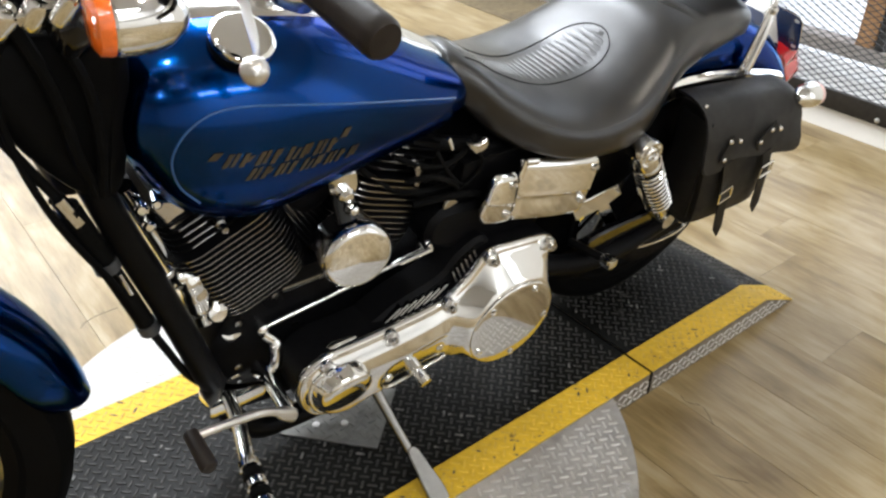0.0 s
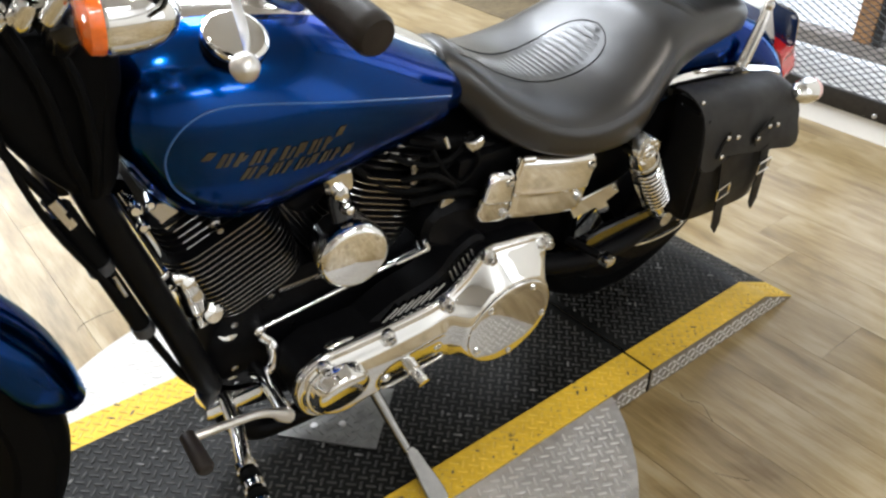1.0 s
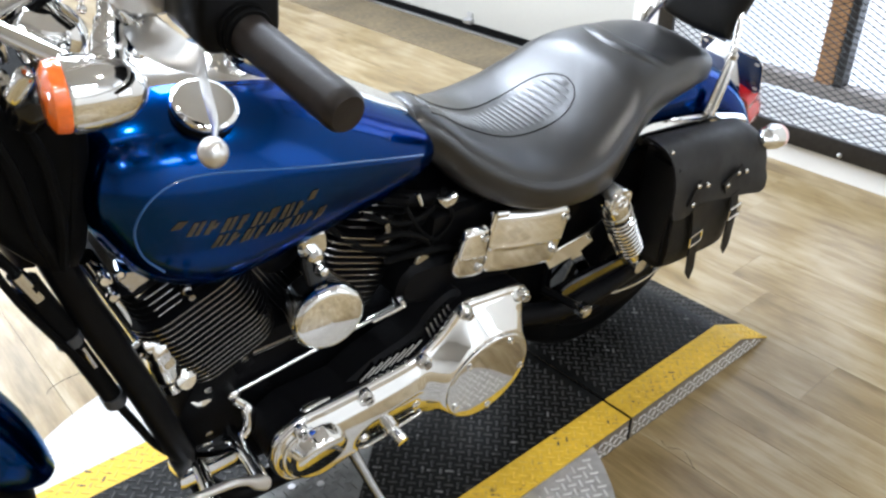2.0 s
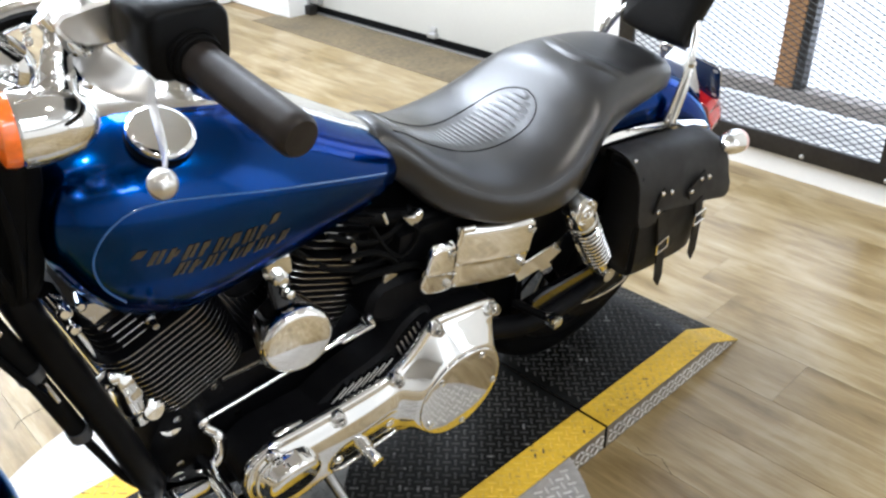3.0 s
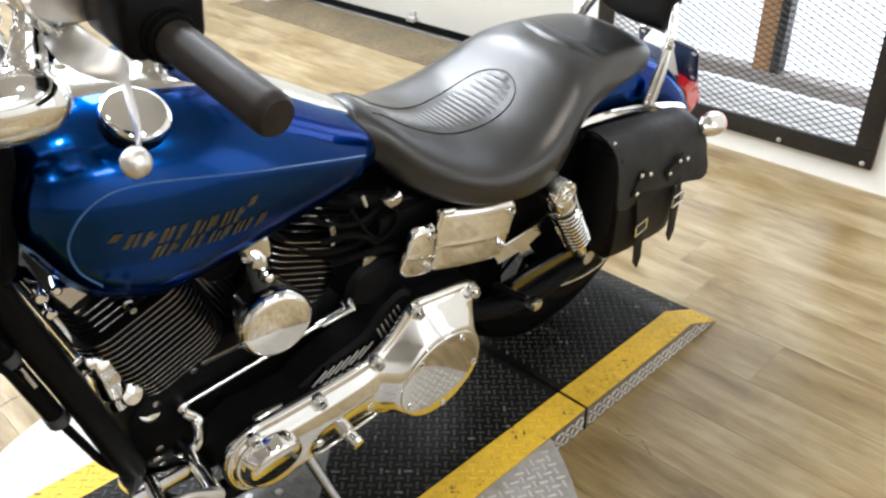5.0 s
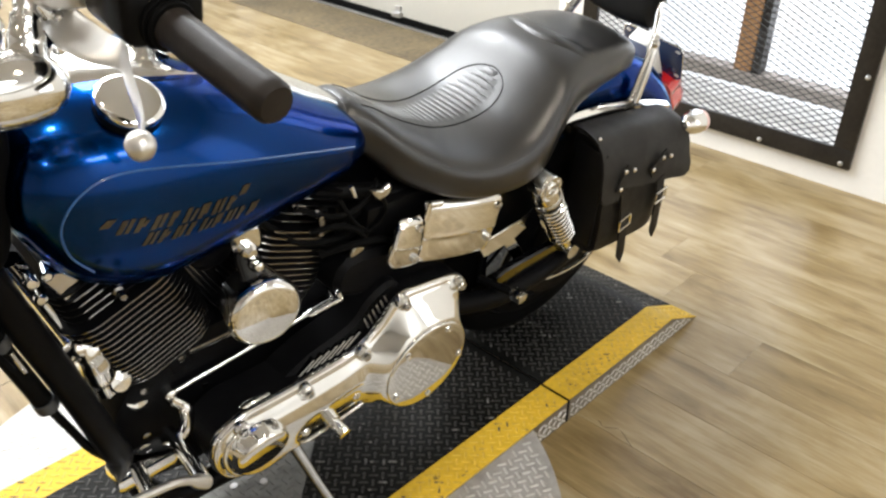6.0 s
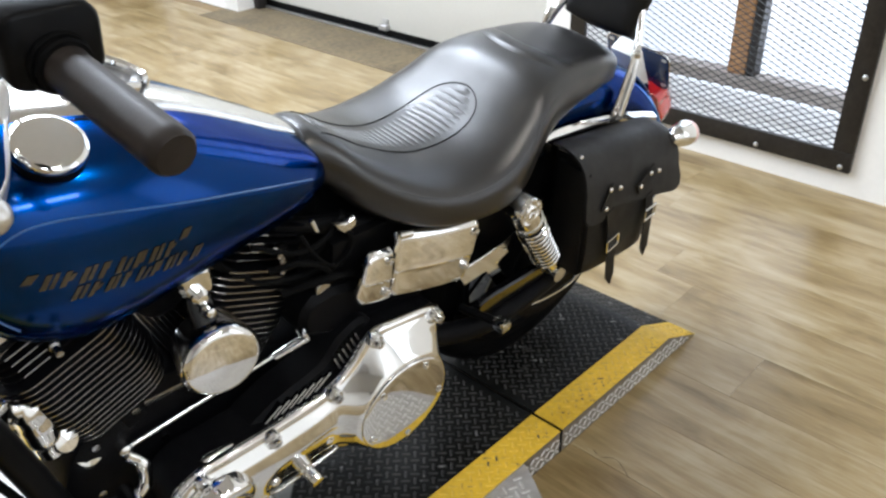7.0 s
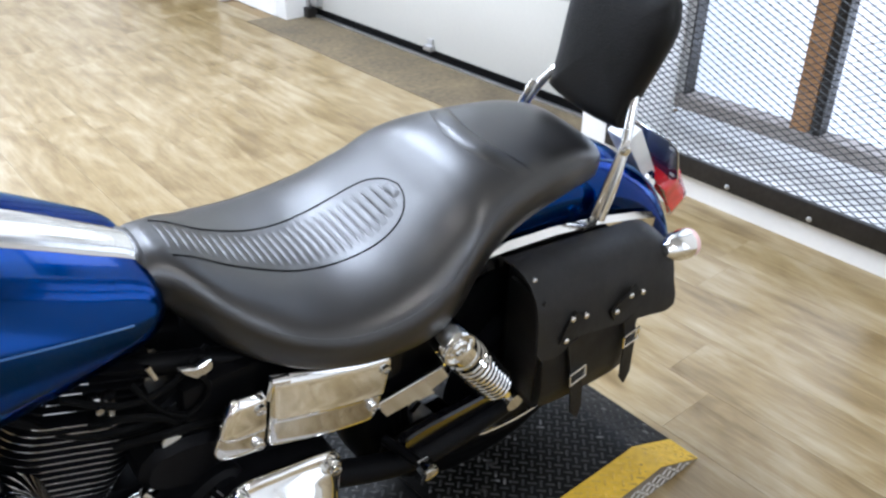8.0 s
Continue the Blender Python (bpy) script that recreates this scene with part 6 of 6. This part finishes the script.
# added black block: deep shade over the neck's tubes and wires, made solid
part("neck_cover", Geo().slab(rounded([(-0.60, 0.90), (-0.52, 0.912), (-0.45, 0.898), (-0.444, 0.84), (-0.455, 0.775), (-0.468, 0.715), (-0.50, 0.70), (-0.56, 0.78)], 4), [(-0.096, 0.02), (-0.088, 0.004), (-0.08, 0.0), (0.08, 0.0), (0.088, 0.004), (0.096, 0.02)], lambda u, v, d: (u, d, v)), RUBBER, frame_, "black block for the shaded tubes and wires at the steering neck")
for k, (dx, dy) in enumerate(((0.0, 0.0), (0.030, 0.004))):
    part("harness", Geo().tube(spline([(-0.545 + dx, -0.098 - dy, 0.93), (-0.525 + dx, -0.108 - dy, 0.86), (-0.515 + 0.8 * dx, -0.104 - dy, 0.78), (-0.503 + 0.3 * dx, -0.092 - dy, 0.73), (-0.500 + 0.2 * dx, -0.08, 0.69)], 6), 0.0075 - 0.001 * (k % 2), 8), RUBBER, frame_, "black sleeved cable")
# front exhaust pipe
header = part("exhaust_header", Geo().tube(spline([(-0.36, 0.05, 0.63), (-0.425, 0.05, 0.60), (-0.43, 0.04, 0.52), (-0.40, 0.04, 0.42), (-0.36, 0.06, 0.34), (-0.28, 0.11, 0.27), (-0.10, 0.14, 0.24), (0.2, 0.16, 0.26)], 7), 0.022, 16), CHROME, bike, "chrome front exhaust header")
part("clamp", Geo().lathe((-0.395, 0.04, 0.41), (0.3, 0.05, -1), [(0.0245, -0.012), (0.027, -0.008), (0.027, 0.008), (0.0245, 0.012)], 20), CHROME_WORN, header)
part("oil_line", Geo().lathe((-0.345, -0.03, 0.36), (0.05, -0.6, 0.5), [(0.0, -0.05), (0.022, -0.05), (0.026, -0.03), (0.026, 0.02), (0.018, 0.034), (0.0, 0.038)], 20), CHROME, bike, "chrome oil filter cap")
fitting = part("oil_fitting", Geo().tube(spline([(-0.430, -0.07, 0.512), (-0.424, -0.07, 0.530), (-0.408, -0.07, 0.530), (-0.398, -0.07, 0.505), (-0.393, -0.07, 0.468), (-0.388, -0.07, 0.440)], 5), [0.006] * 3 + [0.010] * 4 + [0.014] * 4 + [0.020] * 5 + [0.022] * 5 + [0.018] * 5, 18), CHROME, bike, "chrome teardrop fitting", smooth=70)
part("cap", Geo().lathe((-0.374, -0.082, 0.457), (0.25, -0.8, 0.45), [(0.016, -0.03), (0.017, 0.0), (0.015, 0.006), (0.0, 0.008)], 20), CHROME, fitting, "round chrome cap")
part("oil_pipe", Geo().tube(spline([(-0.462, -0.05, 0.685), (-0.454, -0.05, 0.662), (-0.431, -0.05, 0.590), (-0.410, -0.05, 0.522), (-0.399, -0.05, 0.474), (-0.383, -0.05, 0.421)], 5), 0.0125, 14), CHROME, bike, "slim chrome pipe beside the downtube")
mount_ = part("engine_mount", Geo().slab(rounded([(-0.440, 0.664), (-0.420, 0.666), (-0.400, 0.650), (-0.404, 0.626), (-0.418, 0.618), (-0.428, 0.640)], 3), [(-0.070, 0.0), (-0.076, 0.0), (-0.078, 0.002)], lambda u, v, d: (u, d, v)), CHROME_WORN, bike, "bright upper engine mount plate")
for at, r in (((-0.452, -0.078, 0.668), 0.0085), ((-0.434, -0.080, 0.672), 0.0065), ((-0.446, -0.078, 0.640), 0.0075)):
    part("mount_bolt", Geo().lathe(at, (-0.2, -1, 0.3), [(r * 0.6, -0.03), (r, 0.0), (r, 0.008), (r * 0.6, 0.011), (0.0, 0.011)], 12), CHROME, mount_, "chrome mount bolt")
# cables along the downtube
cable = part("brake_hose", Geo().tube(spline([(-0.60, -0.085, 0.86), (-0.567, -0.09, 0.781), (-0.537, -0.09, 0.713), (-0.521, -0.09, 0.668), (-0.506, -0.09, 0.613), (-0.488, -0.09, 0.553), (-0.471, -0.09, 0.487), (-0.448, -0.09, 0.418), (-0.425, -0.09, 0.356), (-0.386, -0.09, 0.292)], 6), 0.0058, 10), RUBBER, bike, "black hose clipped along the downtube")
for a, b, r, mat in (((-0.535, -0.09, 0.708), (-0.507, -0.09, 0.617), 0.0150, RUBBER), ((-0.543, -0.096, 0.728), (-0.528, -0.096, 0.688), 0.0095, CHROME_WORN), ((-0.5075, -0.09, 0.620), (-0.504, -0.09, 0.604), 0.0165, DARK_PLASTIC), ((-0.502, -0.09, 0.598), (-0.472, -0.09, 0.492), 0.0125, RUBBER), ((-0.496, -0.101, 0.600), (-0.486, -0.101, 0.562), 0.0040, CHROME_WORN), ((-0.4725, -0.09, 0.494), (-0.468, -0.09, 0.476), 0.0145, DARK_PLASTIC)):
    part("hose_fitting", Geo().tube([a, b], r, 12), mat, cable)

# front end, turned a little to the right
steer = radians(-12)
FORK = Vector((-0.60, 0, 0.80))
turn_ = Matrix.Translation(FORK) @ Matrix.Rotation(steer, 4, Vector((0.5, 0, 1)).normalized()) @ Matrix.Translation(-FORK)
FA = Vector((-0.905, 0, 0.325))
front = part("front_wheel", Geo().lathe(FA, (0, 1, 0), [(0.262, -0.048), (0.305, -0.046), (0.324, -0.026), (0.328, 0), (0.324, 0.026), (0.305, 0.046), (0.262, 0.048), (0.245, 0.035), (0.245, -0.035), (0.262, -0.048)], 72), RUBBER, bike, "black front tyre")
front.matrix_basis = turn_
part("rim", Geo().lathe(FA, (0, 1, 0), [(0.258, -0.042), (0.235, -0.038), (0.228, 0), (0.235, 0.038), (0.258, 0.042), (0.245, 0.0), (0.258, -0.042)], 64), BLACK, front, "black rim")
part("brake_disc", Geo().lathe(FA + Vector((0, -0.06, 0)), (0, 1, 0), [(0.09, -0.003), (0.145, -0.003), (0.145, 0.003), (0.09, 0.003), (0.09, -0.003)], 48), MACHINED, front, "steel brake disc")
part("hub", Geo().lathe(FA, (0, 1, 0), [(0.0, -0.07), (0.04, -0.07), (0.05, -0.04), (0.035, 0), (0.05, 0.04), (0.04, 0.07), (0.0, 0.07)], 28), MACHINED, front, "alloy hub")
for k in range(13):
    a = 2 * math.pi * k / 13
    d = Vector((math.cos(a), 0, math.sin(a)))
    part("spoke", Geo().tube([FA + d * 0.04, FA + d * 0.235], 0.007, 6), BLACK, front)
taper = lambda d: min(1.0, max(0.12, (1 - max(0.0, (22 - d) / 18) ** 2) ** 0.5 if d > 4 else 0.12))
g = Geo().rings([fender_ring(0.362, radians(d), 0.066 * taper(d), 0.036 * (0.4 + 0.6 * taper(d)), FA, 0.020 * taper(d)) for d in range(150, 4, -2)])
mud = part("front_fender", g, BLUE, bike, "pearl blue front fender", smooth=50)
mud.matrix_basis = turn_
for sgn in (-1, 1):
    leg = part("fork_leg", Geo().tube([FA + Vector((0, 0.105 * sgn, 0)), FA + Vector((0.145, 0.105 * sgn, 0.28)), FA + Vector((0.155, 0.105 * sgn, 0.30)), FA + Vector((0.30, 0.105 * sgn, 0.60))], [0.030, 0.030, 0.0205, 0.0205], 18), CHROME, bike, "chrome fork leg")
    leg.matrix_basis = turn_
clamp_ = part("triple_clamp", Geo().box((-0.67, -0.13, 0.80), (-0.58, 0.13, 0.83)), BLACK, bike, "black lower triple clamp", bevel=0.012)
clamp_.matrix_basis = turn_

# handlebar and left controls
bars = part("handlebar", Geo().tube(spline([(-0.349, -0.37, 1.022), (-0.357, -0.26, 1.031), (-0.375, -0.18, 1.045), (-0.44, -0.11, 1.03), (-0.52, -0.075, 0.985), (-0.56, -0.04, 0.965), (-0.56, 0.04, 0.965), (-0.53, 0.10, 0.99), (-0.48, 0.2, 1.04), (-0.46, 0.42, 1.04)], 6), 0.0127, 14), CHROME, bike, "chrome handlebar")
grip = part("grip", Geo().lathe((-0.357, -0.258, 1.031), (0.079, -1, -0.079), [(0.0, 0.0), (0.021, 0.0), (0.0225, 0.004), (0.0185, 0.010), (0.0172, 0.02), (0.0178, 0.090), (0.0182, 0.132), (0.0178, 0.140), (0.0150, 0.1445), (0.0, 0.1455)], 28), GRIP_RUBBER, bars, "worn black rubber grip")
part("switch_housing", Geo().slab(rounded_rect(0.036, 0.030, 0.016, 4), [(-0.262, 0.004), (-0.258, 0.0), (-0.195, 0.0), (-0.190, 0.004)], lambda u, v, d: (-0.358 + u, d, 1.042 + v)), BLACK, bars, "black switch housing", smooth=50)
for k in range(2):
    part("boot_ring", Geo().lathe(Vector((-0.357, -0.258, 1.031)) + Vector((0.079, -1, -0.079)) * (0.002 + 0.0075 * k), (0.079, -1, -0.079), [(0.012, -0.003), (0.0235 - 0.0022 * k, -0.002), (0.0245 - 0.0022 * k, 0.0015), (0.0232 - 0.0022 * k, 0.0045), (0.012, 0.005)], 28), RUBBER, bars, "ribbed rubber boot ring")
part("lever_perch", Geo().slab(rounded([(-0.345, 1.060), (-0.345, 1.025), (-0.40, 1.020), (-0.43, 1.030), (-0.43, 1.052)], 3), [(-0.188, 0.003), (-0.185, 0.0), (-0.150, 0.0), (-0.147, 0.003)], lambda u, v, d: (u, d, v)), CAST, bars, "bright cast clutch perch")
# the lever: a broad flat blade at its pivot, drawn out to a thin rod with a ball
def lever_section(top, low, thick, n=14):
    centre, half = (Vector(top) + Vector(low)) / 2, (Vector(top) - Vector(low)) / 2
    flat = half.cross(Vector((-0.15, -1.0, 0.10))).cross(half).normalized() * thick
    return [centre + half * math.cos(2 * math.pi * k / n) + flat * math.sin(2 * math.pi * k / n) for k in range(n)]


blade_top = spline([(-0.402, -0.165, 1.026), (-0.398, -0.200, 1.020), (-0.397, -0.240, 1.021), (-0.398, -0.272, 1.025), (-0.417, -0.320, 1.029), (-0.441, -0.385, 1.0355), (-0.464, -0.430, 1.0445)], 5)
blade_low = spline([(-0.424, -0.170, 1.004), (-0.424, -0.205, 0.999), (-0.418, -0.245, 1.002), (-0.409, -0.279, 1.009), (-0.423, -0.323, 1.0155), (-0.446, -0.387, 1.0220), (-0.468, -0.431, 1.0335)], 5)
thick = [0.0075] * 8 + [0.0065] * 6 + [0.0050] * 99
part("clutch_lever", Geo().rings([lever_section(p, q, w) for p, q, w in zip(blade_top, blade_low, thick)]), CAST, bars, "polished clutch lever, broad at its pivot", smooth=60)
part("lever_ball", Geo().lathe((-0.464, -0.426, 1.039), (-0.4, -0.9, 0.16), [(0.0, -0.006), (0.006, -0.004), (0.0085, 0.002), (0.0098, 0.008), (0.0087, 0.014), (0.005, 0.0175), (0.0, 0.0185)], 20), CAST, bars, "ball end of the lever")
part("riser", Geo().tube([(-0.575, -0.045, 0.90), (-0.56, -0.045, 0.975)], 0.02, 14).tube([(-0.575, 0.045, 0.90), (-0.56, 0.045, 0.975)], 0.02, 14), CHROME, bars, "chrome riser posts")
for sgn in (-1, 1):
    c = Vector((-0.476, -0.203, 0.972)) if sgn < 0 else Vector((-0.62, 0.22, 0.975))
    way = Vector((1, 0.10 * sgn, -0.04)).normalized()
    sig = part("front_signal", Geo().lathe(c, way, [(0.030, -0.014), (0.033, -0.011), (0.033, 0.004), (0.0315, 0.018), (0.0275, 0.034), (0.019, 0.047), (0.007, 0.054), (0.0, 0.055)], 36), CHROME, bars, "chrome bullet front turn signal")
    part("signal_lens", Geo().lathe(c, way, [(0.0305, -0.012), (0.0315, -0.016), (0.030, -0.025), (0.022, -0.029), (0.0, -0.030)], 36), ORANGE, bars, "amber turn signal lens")
    part("signal_stalk", Geo().tube([c + Vector((0.0, -0.02 * sgn, 0.02)), c + Vector((-0.04, -0.09 * sgn, 0.03))], 0.009, 12), CHROME, bars, "chrome signal stalk")
part("bar_clamp", Geo().lathe((-0.47, -0.120, 0.985), (0.1, -0.3, 1), [(0.0, -0.02), (0.026, -0.02), (0.030, -0.006), (0.030, 0.012), (0.022, 0.024), (0.0, 0.028)], 24), CHROME, bars, "domed chrome bar clamp")
bracket = part("signal_bracket", Geo().tube(spline([(-0.446, -0.190, 0.984), (-0.442, -0.184, 1.000), (-0.436, -0.176, 1.018), (-0.433, -0.170, 1.030)], 4), [0.0175] * 3 + [0.0150] * 3 + [0.0125] * 3 + [0.0095] * 4, 18), CHROME, bars, "tapered chrome turn signal bracket", smooth=60)
part("bracket_arm", Geo().tube(spline([(-0.440, -0.166, 1.046), (-0.428, -0.170, 1.028), (-0.410, -0.172, 1.006)], 4), [0.0085] * 4 + [0.0075] * 5, 14), CHROME, bracket, "chrome bracket arm")
for at, r in (((-0.411, -0.182, 1.014), 0.0065), ((-0.420, -0.192, 0.992), 0.0055), ((-0.448, -0.208, 0.997), 0.0048), ((-0.461, -0.190, 0.995), 0.0042), ((-0.455, -0.172, 1.040), 0.0042), ((-0.455, -0.172, 1.030), 0.0042)):
    part("dome_nut", Geo().lathe(at, (-0.2, -0.8, 0.55), [(r * 0.8, -0.008), (r, -0.003), (r * 0.9, 0.001), (r * 0.55, r * 0.6), (0.0, r * 0.75)], 14), CHROME, bracket, "chrome dome nut")
part("bar_clamp", Geo().box((-0.545, -0.10, 0.955), (-0.50, -0.05, 1.0)), CHROME, bars, "chrome bar clamp", bevel=0.010)
part("indicator_pod", Geo().lathe((-0.498, -0.135, 0.938), (0.25, -0.5, 0.85), [(0.0, -0.03), (0.017, -0.028), (0.019, -0.008), (0.018, 0.004), (0.013, 0.012), (0.0, 0.015)], 24), GLOSS_BLACK, bars, "gloss black domed pod")
for at, r in (((-0.520, -0.115, 0.955), 0.013), ((-0.475, -0.120, 0.962), 0.010), ((-0.548, -0.10, 0.945), 0.015), ((-0.505, -0.16, 0.975), 0.009)):
    part("clamp_bolt", Geo().lathe(at, (0.3, -0.5, 0.8), [(r, -0.03), (r, 0.0), (r * 0.8, 0.004), (r * 0.55, 0.004), (r * 0.5, 0.0), (0.0, 0.0)], 16), CHROME, bars, "chrome clamp bolt")
part("mirror_stem", Geo().tube(spline([(-0.40, -0.17, 1.052), (-0.43, -0.175, 1.10), (-0.50, -0.22, 1.16)], 5), 0.006, 10), CHROME, bars, "chrome mirror stem")
part("mirror", Geo().slab(rounded_rect(0.06, 0.032, 0.028, 6), [(-0.012, 0.012), (-0.006, 0.002), (0.004, 0.0), (0.006, 0.003)], lambda u, v, d: (-0.51 + d, -0.24 + u, 1.19 + v)), CHROME, bars, "oval chrome mirror")
part("headlamp", Geo().lathe((-0.70, 0.0, 0.93), (1, 0, -0.05), [(0.085, -0.06), (0.088, -0.05), (0.086, 0.0), (0.075, 0.04), (0.045, 0.075), (0.0, 0.085)], 40), CHROME, bike, "chrome headlamp bucket")
part("clutch_cable", Geo().tube(spline([(-0.405, -0.15, 1.04), (-0.47, -0.12, 1.02), (-0.54, -0.09, 0.94), (-0.575, -0.095, 0.85), (-0.555, -0.105, 0.72), (-0.50, -0.11, 0.58)], 6), 0.0045, 8), RUBBER, bars, "black clutch cable")

# ---- floor planks ----
PLANK_W, PLANK_L = 0.178, 1.22
variants = []
for k in range(4):
    g = Geo()
    w, l = PLANK_W / 2 - 0.0003, PLANK_L / 2 - 0.0003
    g.slab([(-w, -l), (w, -l), (w, l), (-w, l)], [(-0.006, 0.0), (-0.0004, 0.0), (0.0, 0.0004)], lambda u, v, d: (u, v, d))
    me = build("plank_shape", g, PLANK, smooth=0)
    variants.append(me.data)
    bpy.data.objects.remove(me)
rng = random.Random(4)
outer = Geo()
for i in range(int((2.86 - WEST_X) / PLANK_W) + 1):
    x = 2.86 - PLANK_W * (i + 0.5)
    x0 = max(x - PLANK_W / 2, WEST_X)
    y = SOUTH_Y - rng.random() * PLANK_L
    while y < NORTH_Y:
        low, high = max(y, SOUTH_Y), min(y + PLANK_L, NORTH_Y)
        if x > -1.4 and y > -1.0 and y + PLANK_L < NORTH_Y:
            ob = new("plank", rng.choice(variants))
            ob.parent = floor
            ob.matrix_basis = pose(x, y + PLANK_L / 2, 0, 0, 0, rng.choice((0, 180)))
        elif high - low > 0.01:
            outer.box((x0 + 0.0003, low + 0.0003, -0.006), (x + PLANK_W / 2 - 0.0003, high - 0.0003, 0.0))
        y += PLANK_L
for y0, y1 in ((SOUTH_Y, JAMB_Y), (COLUMN_Y + 0.12, NORTH_Y)):
    outer.box((2.8603, y0, -0.006), (WALL_X, y1 - 0.0003, 0.0))
part("outer_planks", outer, PLANK, floor, smooth=0, kind="stuff")

# scuffs and a hairline crack in the floor
for line in ([(1.452, 0.893), (1.444, 0.872), (1.460, 0.848), (1.453, 0.828), (1.434, 0.798)], [(1.325, 0.716), (1.340, 0.692), (1.362, 0.663)], [(0.525, 1.880), (0.539, 1.896), (0.575, 1.906), (0.62, 1.907)]):
    crack = Geo()
    pts = spline([(x, y, 0) for x, y in line], 5)
    crack.rings([[(p.x, p.y - 0.0011 - 0.0008 * math.sin(3 * k), 0.0003) for k, p in enumerate(pts)], [(p.x, p.y + 0.0011, 0.0003) for p in pts]], closed=False, cap=False)
    part("crack", crack, RUBBER, floor, "dark hairline crack", smooth=0)
